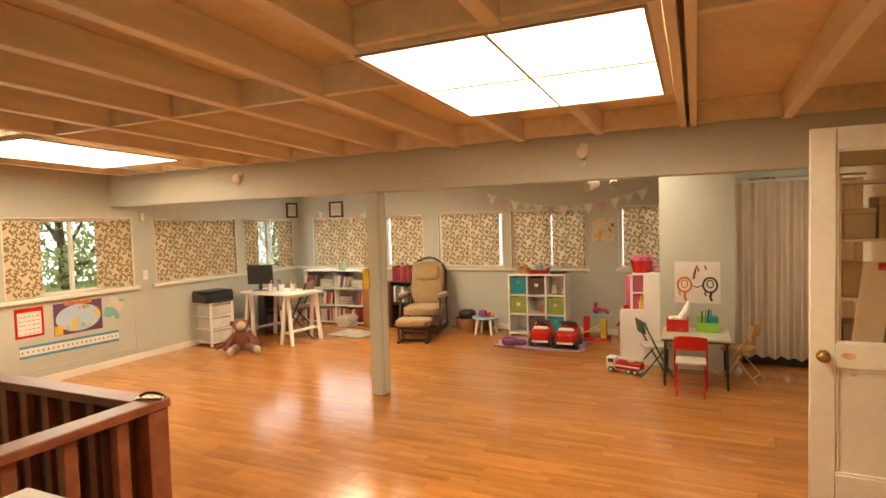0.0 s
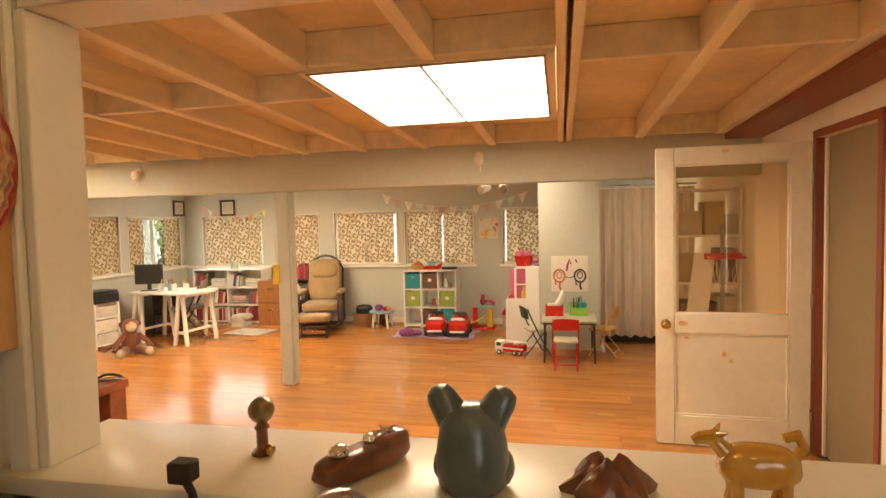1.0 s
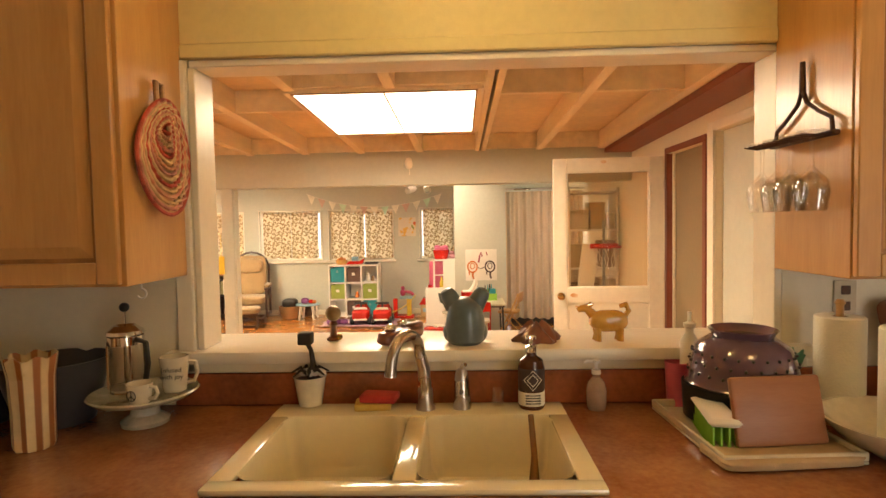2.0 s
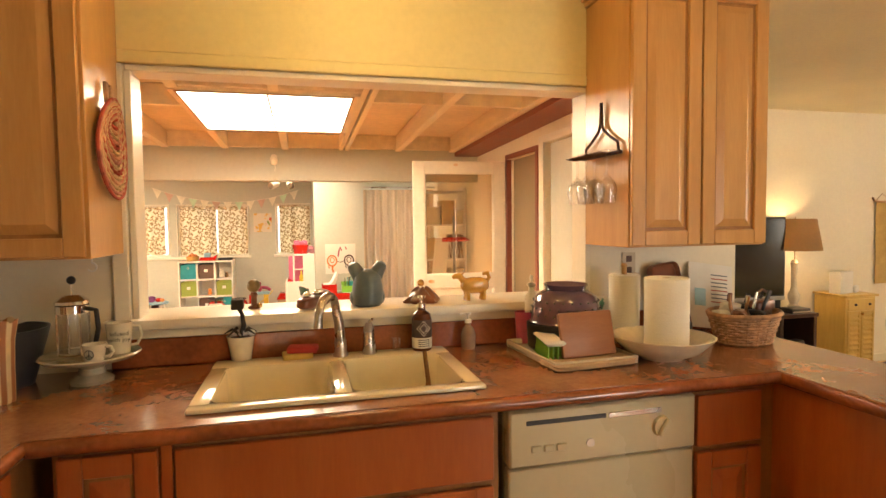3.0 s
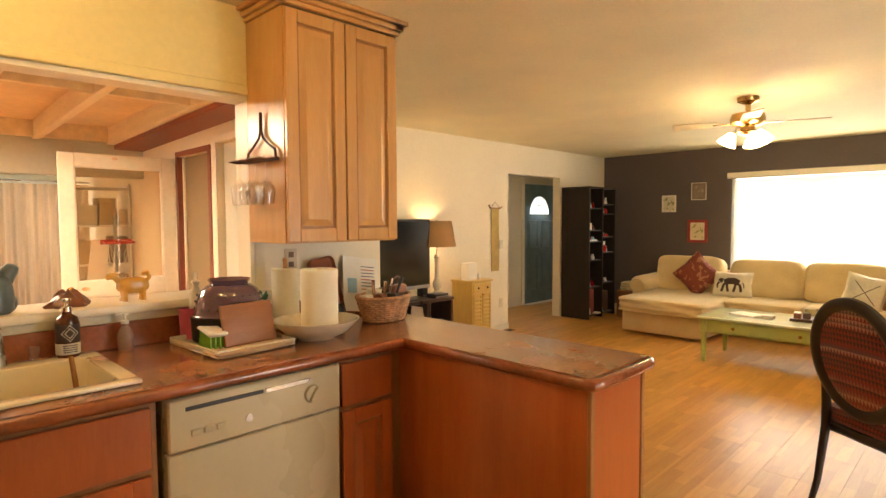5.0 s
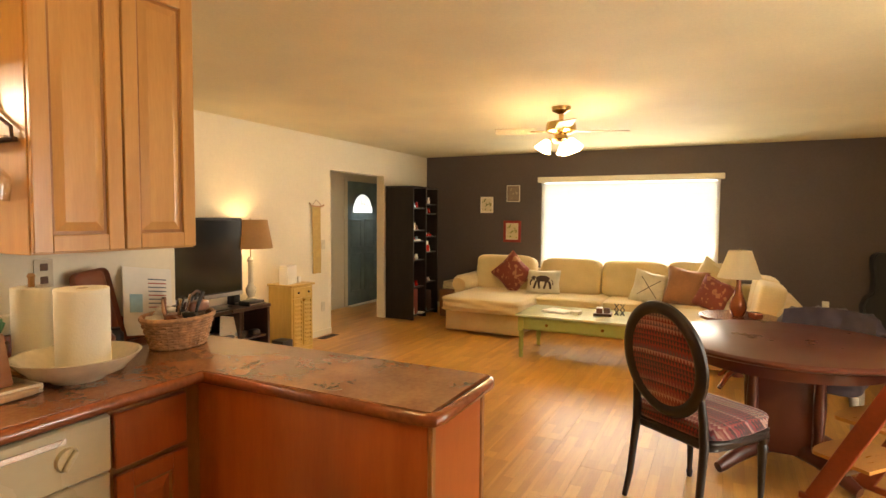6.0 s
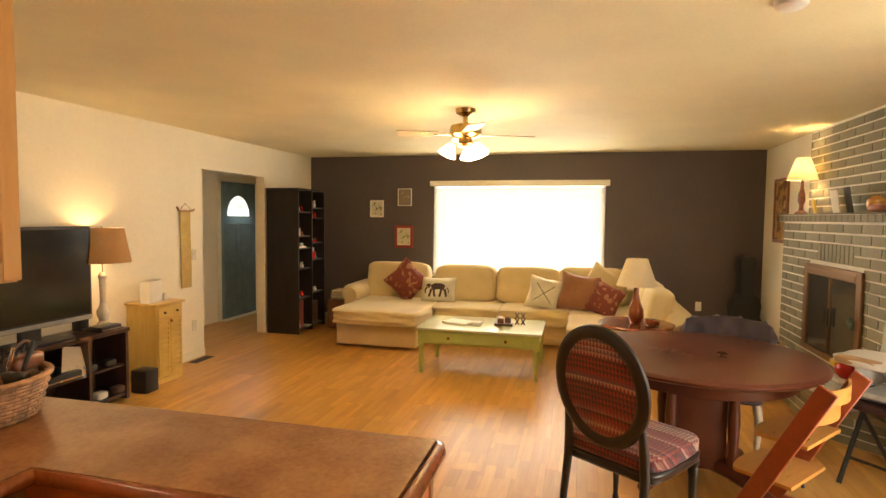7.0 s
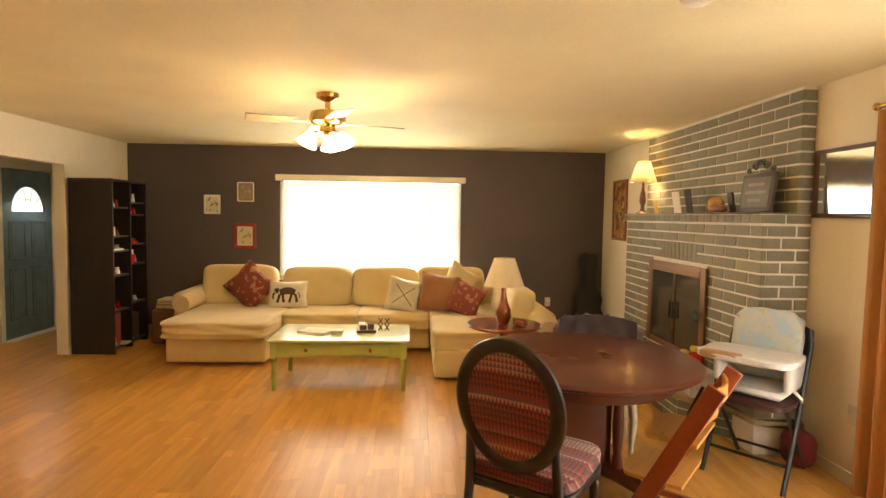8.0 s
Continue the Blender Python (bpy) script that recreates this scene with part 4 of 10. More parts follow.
box(bm, (PX1 - 0.018, 1.239, 2.101), (PX1 - 0.001, 2.171, 2.16), 0.004)
setting("trim_doorway_white", "white painted door casing", bm, TRIM, "trim")
d2 = thing("door_2", "closed sage grey flush door in white casing", "door", kind="structure")
simple("leaf", (PX1 + 0.05, 1.244, 0.005), (PX1 + 0.09, 2.166, 2.095), WALL_GREEN, d2, 0.003)
bm = B()
lathe(bm, [(0, 0), (0.028, 0), (0.030, 0.006), (0.012, 0.012), (0.012, 0.035), (0.026, 0.045), (0.026, 0.06), (0, 0.066)], 18, m=pose(PX1 + 0.05, 1.32, 0.95, 0, -90, 0))
part("door_handle", bm, BRASS, d2)

d3 = thing("door_3", "tan flush door recessed in the red-brown frame", "door", kind="structure")
simple("leaf", (PX1 + 0.055, 2.358, 0.005), (PX1 + 0.095, 3.054, 2.048), plain_tan, d3, 0.003)
simple("door_stop", (PX1 + 0.035, 3.03, 0.005), (PX1 + 0.0545, 3.054, 2.045), TRIM_CREAM, d3, 0.003)
# half-glazed door standing open into the playroom
DOORPAINT = mat("worn white door paint", (0.78, 0.72, 0.58), 0.36, var=0.06, scale=3, fine=20, bump=0.1)
STICKER = mat("torn orange sticker", (0.62, 0.25, 0.05), 0.6, col2=(0.75, 0.6, 0.4), scale=18, fine=80)
d1 = thing("door_1", "worn white half-glazed door standing open", "door", (1.665, 3.10, 0.012), 177.5)
W, HT, TH = 0.93, 2.02, 0.04
bm = B()
box(bm, (0, 0, 0), (0.115, TH, HT), 0.003)
box(bm, (W - 0.115, 0, 0), (W, TH, HT), 0.003)
box(bm, (0.116, 0, HT - 0.115), (W - 0.116, TH, HT), 0.003)
box(bm, (0.116, 0, 0.77), (W - 0.116, TH, 0.90), 0.003)
box(bm, (0.116, 0, 0), (W - 0.116, TH, 0.20), 0.003)
part("door_frame", bm, DOORPAINT, d1)
bm = B()
box(bm, (0.112, 0.012, 0.195), (W - 0.112, TH - 0.012, 0.775))
for a, b, c, d in ((0.116, W - 0.116, 0.20, 0.216), (0.116, W - 0.116, 0.755, 0.770), (0.116, 0.132, 0.216, 0.755), (W - 0.132, W - 0.116, 0.216, 0.755)):
    box(bm, (a, 0.005, c), (b, TH - 0.005, d), 0.004)
part("panel", bm, DOORPAINT, d1)
bm = B()
for a, b, c, d in ((0.116, W - 0.116, 0.90, 0.912), (0.116, W - 0.116, 1.893, 1.905), (0.116, 0.128, 0.912, 1.893), (W - 0.128, W - 0.116, 0.912, 1.893)):
    box(bm, (a, 0.006, c), (b, TH - 0.006, d), 0.003)
part("glazing_bead", bm, DOORPAINT, d1)
bm = B()
box(bm, (0.118, 0.017, 0.902), (W - 0.118, 0.023, 1.903))
part("pane", bm, glass_mat("brown-tinted old glass", 0.0, (0.86, 0.77, 0.63)), d1).visible_shadow = False
for side, yy in ((1, TH), (-1, 0.0)):
    bm = B()
    lathe(bm, [(0, 0), (0.032, 0), (0.033, 0.005), (0.013, 0.010), (0.013, 0.032), (0.027, 0.040), (0.029, 0.052), (0.020, 0.063), (0, 0.066)], 20, m=pose(W - 0.06, yy, 0.83, -90 * side, 0, 0))
    part("door_knob", bm, BRASS, d1, "round aged brass knob")
for z in (0.25, 1.0, 1.78):
    bm = B()
    cyl(bm, (-0.006, TH + 0.004, z - 0.045), (-0.006, TH + 0.004, z + 0.045), 0.006, n=8)
    part("hinge", bm, STEEL, d1)
for x, z, w_, h_ in ((0.76, 0.835, 0.075, 0.035), (0.735, 0.735, 0.035, 0.018), (0.50, 0.63, 0.03, 0.045), (0.46, 0.585, 0.025, 0.03), (0.50, 1.985, 0.05, 0.03)):
    bm = B()
    vs = [bm.verts.new((x + w_ / 2 * math.cos(a) * r, TH + 0.0009, z + h_ / 2 * math.sin(a) * r)) for a, r in [(i * math.pi / 6, 0.75 + 0.35 * random.random()) for i in range(12)]]
    bm.faces.new(vs)
    st = part("sticker", bm, STICKER, d1)
    if z < 0.77:
        st.location.y = -0.0115

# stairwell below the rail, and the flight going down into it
# One even dark brown for the well, its steps and the rail boarding.
WELL = mat("dark brown stairwell colour", (0.11, 0.036, 0.021), 0.6, var=0.12, scale=3)
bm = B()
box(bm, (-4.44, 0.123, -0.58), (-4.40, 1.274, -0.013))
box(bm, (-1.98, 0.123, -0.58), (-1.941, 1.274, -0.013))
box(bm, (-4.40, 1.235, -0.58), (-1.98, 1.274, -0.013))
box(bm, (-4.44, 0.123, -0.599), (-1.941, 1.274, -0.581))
setting("wall_stairwell", "dark brown walls of the stairwell", bm, WELL)
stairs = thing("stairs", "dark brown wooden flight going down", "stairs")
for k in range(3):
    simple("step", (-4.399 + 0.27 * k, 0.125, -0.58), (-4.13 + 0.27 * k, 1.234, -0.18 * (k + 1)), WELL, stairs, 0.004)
# stair rail
rail = thing("stair_rail", "red-brown stained timber rail round the stairwell", "railing")
RX, RY, RZ = -1.90, 1.27, 0.88
simple("top_rail", (RX - 0.09, 0.125, RZ - 0.04), (RX + 0.02, RY + 0.03, RZ), REDWOOD, rail, 0.005)
simple("top_rail", (RX - 2.3, RY - 0.08, RZ - 0.041), (RX - 0.091, RY + 0.03, RZ - 0.001), REDWOOD, rail, 0.005)
for k in range(5):
    y = 0.28 + 0.205 * k
    simple("baluster", (RX - 0.065, y - 0.026, -0.011), (RX - 0.017, y + 0.026, RZ - 0.041), REDWOOD, rail, 0.003)
for k in range(13):
    x = RX - 0.22 - 0.165 * k
    simple("baluster", (x - 0.026, RY - 0.065, -0.011), (x + 0.026, RY - 0.022, RZ - 0.042), REDWOOD, rail, 0.003)
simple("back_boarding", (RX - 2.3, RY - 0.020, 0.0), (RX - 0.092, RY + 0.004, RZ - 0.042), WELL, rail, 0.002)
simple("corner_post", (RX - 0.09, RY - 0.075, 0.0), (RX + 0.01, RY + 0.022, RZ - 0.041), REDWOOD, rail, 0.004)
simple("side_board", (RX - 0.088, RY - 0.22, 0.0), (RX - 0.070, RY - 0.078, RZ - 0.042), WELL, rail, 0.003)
clip = thing("latch", "small metal gate latch lying on the rail", "latch", (RX - 0.04, RY - 0.02, RZ + 0.001), 20)
bm = B()
box(bm, (-0.06, -0.02, 0), (0.06, 0.02, 0.008), 0.002)
part("plate", bm, STEEL, clip)
bm = B()
tube(bm, [(-0.05, 0, 0.012), (-0.02, 0.004, 0.026), (0.02, -0.004, 0.028), (0.055, 0, 0.014)], 0.006, 8)
part("bolt", bm, BLACK, clip)

# things on the beam and the ceiling
for x in (-0.60, -4.10):
    sp = thing("swivel_sensor", "small white swivel sensor on the beam", "sensor", (x, 4.048, 2.12), group="sensors on the beam")
    bm = B()
    lathe(bm, [(0, 0), (0.035, 0), (0.035, 0.012), (0, 0.014)], 16, m=pose(0, 0, 0.03, 90, 0, 0))
    part("mount", bm, TRIM, sp)
    bm = B()
    ball(bm, (0, -0.05, -0.01), (0.045, 0.04, 0.05), 14)
    cyl(bm, (0, -0.01, 0.03), (0, -0.045, 0.0), 0.012)
    part("head", bm, TRIM, sp)
    bm = B()
    tube(bm, [(0.01, -0.04, -0.05), (0.012, -0.038, -0.09), (0.008, -0.036, -0.115)], 0.004, 6)
    part("cord", bm, TRIM, sp)
spot = thing("spot_light", "white ceiling spot lights on a bracket behind the beam", "spot light", (-0.55, 4.62, 2.248))
bm = B()
box(bm, (-0.16, -0.02, -0.03), (0.16, 0.02, 0.0), 0.004)
part("bracket", bm, WHITE, spot)
for x, rz in ((-0.09, -40), (0.10, 10)):
    bm = B()
    lathe(bm, [(0, -0.07), (0.034, -0.07), (0.042, 0.05), (0.038, 0.05), (0.03, -0.02), (0, -0.02)], 18, m=pose(x, 0, -0.36, 105, 0, rz))
    cyl(bm, (x, 0, -0.03), (x, 0, -0.33), 0.01)
    part("lamp_head", bm, WHITE, spot)

# ---- outside ----
LEAF = cloth_mat("sunlit leaves", (0.52, 0.60, 0.26), 0.6, 0.55, var=0.4, scale=3)
bm = B()
box(bm, (-60, -60, -0.9), (60, 60, -0.6))
tagged(part("ground", bm, mat("grass ground", (0.10, 0.16, 0.04), 0.9, var=0.3, scale=0.6, fine=10)), "green grassy ground outside", "ground", "", "structure")


def shrub(name, at, rad, height, n, seed):
    rnd = random.Random(seed)
    t = thing(name, "leafy green tree outside the windows", "tree", at, group="trees outside")
    bm = B()
    tube(bm, [(0, 0, 0), (0.05, 0.03, height * 0.3), (-0.04, 0.02, height * 0.6), (0.03, -0.04, height * 0.9)], [0.12, 0.09, 0.06, 0.02], 8)
    for k in range(6):
        a = k * 1.05
        tube(bm, [(0, 0, height * (0.25 + 0.08 * k)), (rad * 0.5 * math.cos(a), rad * 0.5 * math.sin(a), height * (0.4 + 0.08 * k)), (rad * 0.8 * math.cos(a), rad * 0.8 * math.sin(a), height * (0.5 + 0.08 * k))], [0.05, 0.03, 0.01], 6)
    part("trunk", bm, mat("bark", (0.12, 0.08, 0.05), 0.9), t)
    vs, fs = [], []
    clumps = [(rnd.uniform(-1, 1) * rad, rnd.uniform(-1, 1) * rad, height * rnd.uniform(0.12, 1.0)) for _ in range(46)]
    for k in range(n):
        c = clumps[k % 46]
        p = Vector(c) + Vector((rnd.gauss(0, 0.24), rnd.gauss(0, 0.24), rnd.gauss(0, 0.22)))
        u = Vector((rnd.gauss(0, 1), rnd.gauss(0, 1), rnd.gauss(0, 1))).normalized()
        w = u.orthogonal().normalized() * rnd.uniform(0.02, 0.04)
        u *= rnd.uniform(0.05, 0.09)
        i = len(vs)
        vs += [p - u, p + w, p + u, p - w]
        fs.append((i, i + 1, i + 2, i + 3))
    me = bpy.data.meshes.new("crown")
    me.from_pydata(vs, [], fs)
    me.materials.append(LEAF)
    ob = new("crown", me)
    ob.parent = t


for k, (x, y, r, h) in enumerate(((-9.3, 3.9, 1.2, 3.4), (-10.2, 5.9, 1.4, 4.2), (-9.0, 7.6, 1.1, 3.0), (-11.5, 2.6, 1.5, 4.6), (-11.6, 8.6, 1.5, 4.4), (-10.0, 0.9, 1.2, 3.4), (-8.7, 9.6, 1.1, 3.6), (-9.6, 11.2, 1.3, 4.2))):
    shrub("tree", (x, y, -0.6), r, h, 3000, 40 + k)
# bright overcast distance
HAZE = glow_mat("bright hazy sky", (0.93, 0.98, 0.94), 4.0)
bm = B()
box(bm, (-26, -20, -0.6), (-25.8, 40, 14))
tagged(part("backdrop_west", bm, HAZE), "bright hazy sky in the distance", "sky", "", "structure")
HAZE2 = glow_mat("bright hazy sky over the street", (0.96, 0.98, 1.0), 6.0)
bm = B()
box(bm, (12.0, -12, -0.6), (12.2, 9, 9))
tagged(part("backdrop_east", bm, HAZE2), "bright hazy sky over the street", "sky", "", "structure")
bm = B()
box(bm, (-10, 12.0, -0.6), (8, 12.2, 9))
tagged(part("backdrop_north", bm, glow_mat("bright hazy sky behind the house", (0.95, 0.97, 1.0), 1.5)), "bright hazy sky behind the house", "sky", "", "structure")
bm = B()
box(bm, (-2, -9.2, -0.6), (8, -9.0, 7))
tagged(part("backdrop_south", bm, glow_mat("bright hazy sky over the yard", (1.0, 0.97, 0.92), 1.5)), "bright hazy sky over the yard", "sky", "", "structure")

# Unseen slab added to keep a sun patch off the living room floor.
bm = B()
box(bm, (0.0, -6.6, 2.32), (4.6, -4.46, 2.40), 0.01)
setting("patio_roof", "unseen white slab added to keep sun out of the garden door", bm, TRIM, "roof")

# ---- playroom: furniture and toys ----
def plain(name, col, rough=0.5, **kw):
    kw.setdefault("var", 0.10)
    kw.setdefault("scale", 6)
    return mat(name, col, rough, **kw)


TEAL = plain("teal fabric", (0.02, 0.26, 0.30), 0.8, bump=0.2, fine=120)
LIME = plain("lime fabric", (0.30, 0.37, 0.07), 0.8, bump=0.2, fine=120)
MOCHA = plain("brown fabric", (0.13, 0.075, 0.055), 0.8, bump=0.2, fine=120)
RED = plain("glossy red plastic", (0.52, 0.018, 0.012), 0.25)
PINK = plain("pink plastic", (0.62, 0.12, 0.22), 0.4)
YELLOW = plain("yellow plastic", (0.72, 0.50, 0.05), 0.4)
ORANGE = plain("orange plastic", (0.70, 0.22, 0.04), 0.4)
SKYBLUE = plain("pale blue plastic", (0.28, 0.46, 0.55), 0.45)
LIMEPL = plain("lime plastic", (0.25, 0.55, 0.06), 0.35)
PURPLE = plain("purple plush", (0.22, 0.07, 0.20), 0.9)
PAPER = plain("paper", (0.76, 0.72, 0.64), 0.8, var=0.04)
BEIGE = plain("beige microfibre", (0.33, 0.215, 0.10), 0.85, bump=0.2, fine=80, sheen=0.3)
PINE = plain("golden pine", (0.60, 0.34, 0.09), 0.4, col2=(0.48, 0.25, 0.06), stretch=(6, 6, 1))
FROST = plain("frosted plastic", (0.62, 0.58, 0.50), 0.35)
BOOKS = [plain("book cover %s" % n, c, 0.55) for n, c in (("wine", (0.22, 0.02, 0.03)), ("brick", (0.40, 0.07, 0.05)), ("cream", (0.62, 0.55, 0.42)), ("slate", (0.10, 0.12, 0.16)), ("plum", (0.16, 0.03, 0.08)), ("olive", (0.18, 0.16, 0.06)), ("white", (0.72, 0.70, 0.65)))]


def book_row(parent_label, at, width, depth, height, seed, turn=0.0, lean=0.0, palette=BOOKS, group="books on the shelves"):
    """Upright books side by side, each a thing: cover block with a paper core."""
    rnd = random.Random(seed)
    x = 0.0
    base_m = pose(*at, 0, 0, turn)
    while x < width - 0.018:
        w = min(rnd.uniform(0.016, 0.04), width - x)
        h = height * rnd.uniform(0.78, 1.0)
        d = depth * rnd.uniform(0.8, 1.0)
        ob = thing("book", parent_label, "book", group=group)
        ob.matrix_basis = base_m @ pose(x, 0, 0, 0, lean, 0)
        bm = B()
        box(bm, (0, 0, 0), (0.002, d, h))
        box(bm, (w - 0.003, 0, 0), (w - 0.001, d, h))
        box(bm, (0.002, 0, 0), (w - 0.003, 0.002, h))
        part("cover", bm, rnd.choice(palette), ob, smooth=False)
        bm = B()
        box(bm, (0.0022, 0.0025, 0.003), (w - 0.0032, d - 0.004, h - 0.003))
        part("page_block", bm, PAPER, ob, smooth=False)
        x += w + 0.001


def book_pile(at, n, w, d, seed, turn=0.0, palette=BOOKS, label="stacked book or folder lying flat"):
    rnd = random.Random(seed)
    z = 0.0
    for k in range(n):
        t = rnd.uniform(0.008, 0.028)
        ob = thing("book", label, "book", group="stacked books and papers")
        ob.matrix_basis = pose(at[0], at[1], at[2] + z, 0, 0, turn + rnd.uniform(-8, 8))
        ww, dd = w * rnd.uniform(0.8, 1), d * rnd.uniform(0.8, 1)
        bm = B()
        box(bm, (-ww / 2, -dd / 2, 0), (ww / 2, dd / 2, 0.0015))
        box(bm, (-ww / 2, -dd / 2, t - 0.0015), (ww / 2, dd / 2, t))
        part("cover", bm, rnd.choice(palette), ob, smooth=False)
        bm = B()
        box(bm, (-ww / 2 + 0.003, -dd / 2 + 0.003, 0.0016), (ww / 2 - 0.003, dd / 2 - 0.003, t - 0.0016))
        part("page_block", bm, PAPER, ob, smooth=False)
        z += t + 0.0005


def shelf_unit(name, label, at, w, d, h, cols, rows, material, turn=0.0, back=True):
    """Open shelf: origin at its front left foot, front towards -y."""
    t = thing(name, label, "shelf", at, turn)
    th = 0.022
    for i in range(cols + 1):
        x = (w - th) * i / cols
        simple("upright", (x, 0, 0), (x + th, d, h - th), material, t, 0.001)
    simple("top", (0, -0.002, h - th + 0.0005), (w, d, h), material, t, 0.001)
    for i in range(cols):
        for j in range(rows):
            x0, x1 = (w - th) * i / cols + th, (w - th) * (i + 1) / cols
            z = 0.03 + (h - th - 0.03) * j / rows
            simple("shelf_board", (x0 + 0.0005, 0.004, z - th / 2), (x1 - 0.0005, d - 0.008, z + th / 2), material, t, 0.001)
    if back:
        simple("back_panel", (0.001, d - 0.007, 0.02), (w - 0.001, d - 0.001, h - 0.002), material, t)
    return t


# cube shelf with fabric bins
CX, CY = -2.21, 7.08
shelf_unit("cube_shelf", "white nine-cube shelf standing under the window", (CX, CY, 0), 0.80, 0.36, 0.86, 3, 3, WHITE)


def bin_(col, material, label, i, j):
    x0 = CX + 0.026 + 0.2593 * i
    z0 = 0.045 + 0.269 * j
    t = thing("fabric_bin", label, "storage bin", (x0 + 0.116, CY + 0.02, z0), group="fabric bins")
    bm = B()
    w, d, h = 0.112, 0.30, 0.225
    for a, b in (((-w, 0, 0), (w, 0.006, h)), ((-w, d - 0.006, 0), (w, d, h)), ((-w, 0.006, 0), (-w + 0.006, d - 0.006, h)), ((w - 0.006, 0.006, 0), (w, d - 0.006, h)), ((-w + 0.006, 0.006, 0), (w - 0.006, d - 0.006, 0.006))):
        box(bm, a, b, 0.002)
    part("body", bm, material, t)
    if col == "ring":
        bm = B()
        tube(bm, [(0.013 * math.cos(a), -0.002, 0.17 + 0.013 * math.sin(a)) for a in [k * math.pi / 6 for k in range(12)]], 0.004, 6, True)
        part("grommet", bm, STEEL, t)
    else:
        bm = B()
        tube(bm, [(-0.05, -0.002, 0.175), (-0.045, -0.018, 0.172), (0.045, -0.018, 0.172), (0.05, -0.002, 0.175)], 0.008, 8)
        part("handle", bm, material, t)
        simple("tag", (-0.026, -0.004, 0.105), (0.026, -0.0005, 0.15), PAPER, t, 0.001, "white paper tag")


bin_("ring", TEAL, "teal fabric bin in the cube shelf", 0, 2)
bin_("", MOCHA, "brown fabric bin with a tag", 1, 2)
bin_("", LIME, "lime green fabric bin with a tag", 0, 1)
bin_("", LIME, "lime green fabric bin with a tag", 2, 1)
bin_("", MOCHA, "brown fabric bin with a tag", 1, 0)
bin_("ring", TEAL, "teal fabric bin in the cube shelf", 2, 0)
for k, (x, z, r, h, m_) in enumerate(((-1.60, 0.59, 0.035, 0.15, PAPER), (-1.52, 0.59, 0.03, 0.09, BEIGE), (-1.47, 0.59, 0.028, 0.06, PAPER), (-1.78, 0.322, 0.03, 0.10, ORANGE))):
    bm = B()
    lathe(bm, [(0, 0), (r, 0), (r * 1.1, h * 0.3), (r * 0.7, h * 0.6), (r * 0.9, h * 0.8), (0, h)], 14)
    solid("toy_figure", "small pale toy standing in the cube shelf", "toy", bm, m_, (x, CY + 0.15, z - 0.004))
tb = thing("toy_basket", "small wicker basket of toys on the shelf", "basket", (-2.02, CY + 0.16, 0.861))
bm = B()
lathe(bm, [(0, 0), (0.085, 0), (0.10, 0.07), (0.09, 0.07), (0.078, 0.008), (0, 0.008)], 18)
part("body", bm, PINE, tb)
bm = B()
for k in range(6):
    ball(bm, (0.05 * math.cos(k), 0.05 * math.sin(k), 0.07 + 0.01 * (k % 3)), 0.025, 10)
part("toys", bm, ORANGE, tb)
bt = thing("toy_boat", "red and grey toy boat on the shelf", "toy", (-1.80, CY + 0.15, 0.861))
bm = B()
prism(bm, [(-0.13, 0), (0.12, 0), (0.16, 0.10), (0.08, 0.05), (-0.10, 0.05)], -0.05, 0.05, pose(0, 0, 0, 90, 0, 0))
part("hull", bm, RED, bt)
bm = B()
box(bm, (-0.05, -0.04, 0.051), (0.05, 0.04, 0.12), 0.01)
part("cabin", bm, SKYBLUE, bt)
bm = B()
box(bm, (-0.11, -0.06, 0), (0.11, 0.06, 0.035), 0.012, 2)
solid("toy_car", "dark toy car on the shelf", "toy", bm, BLACK, (-1.53, CY + 0.15, 0.861))

# ride-on cars
RUGM = plain("purple rag rug", (0.26, 0.12, 0.24), 0.95, col2=(0.52, 0.40, 0.40), scale=30, fine=140, bump=0.5)
bm = B()
sheet(bm, lambda u, v: (-2.17 + 1.12 * u + 0.02 * math.sin(9 * v), 6.30 + 0.62 * v + 0.02 * math.sin(7 * u) - 0.04 * u, 0.012 + 0.004 * math.sin(20 * u) * math.sin(13 * v)), 40, 24, -0.010)
solid("rug", "purple and cream woven rag rug on the floor", "rug", bm, RUGM, (0, 0, 0))


def ride_on(at, turn):
    t = thing("ride_on_car", "glossy red plastic ride-on toy car with black wheels", "toy car", at, turn, "ride-on cars")
    bm = B()
    cushion(bm, (0, 0, 0.14), (0.27, 0.52, 0.17), 0.45, 10)
    cushion(bm, (0, 0.10, 0.21), (0.20, 0.26, 0.12), 0.5, 8)
    part("body", bm, RED, t)
    bm = B()
    cushion(bm, (0, -0.12, 0.225), (0.19, 0.05, 0.055), 0.5, 6)
    part("windscreen", bm, PAPER, t)
    for sx in (-1, 1):
        for y in (-0.16, 0.16):
            bm = B()
            lathe(bm, [(0, -0.025), (0.05, -0.025), (0.062, -0.015), (0.062, 0.015), (0.05, 0.025), (0, 0.025)], 18, m=pose(sx * 0.125, y, 0.062, 0, 90, 0))
            part("wheel", bm, BLACK, t)
    bm = B()
    cyl(bm, (0, -0.06, 0.22), (0, -0.03, 0.30), 0.014)
    tube(bm, [(0.10 * math.cos(a), -0.03 + 0.07 * math.sin(a), 0.305) for a in [k * math.pi / 8 for k in range(16)]], 0.010, 8, True)
    box(bm, (-0.09, -0.042, 0.298), (0.09, -0.018, 0.312), 0.003)
    part("steering_wheel", bm, BLACK, t)
    simple("bumper", (-0.10, -0.275, 0.075), (0.10, -0.245, 0.10), PAPER, t, 0.008)


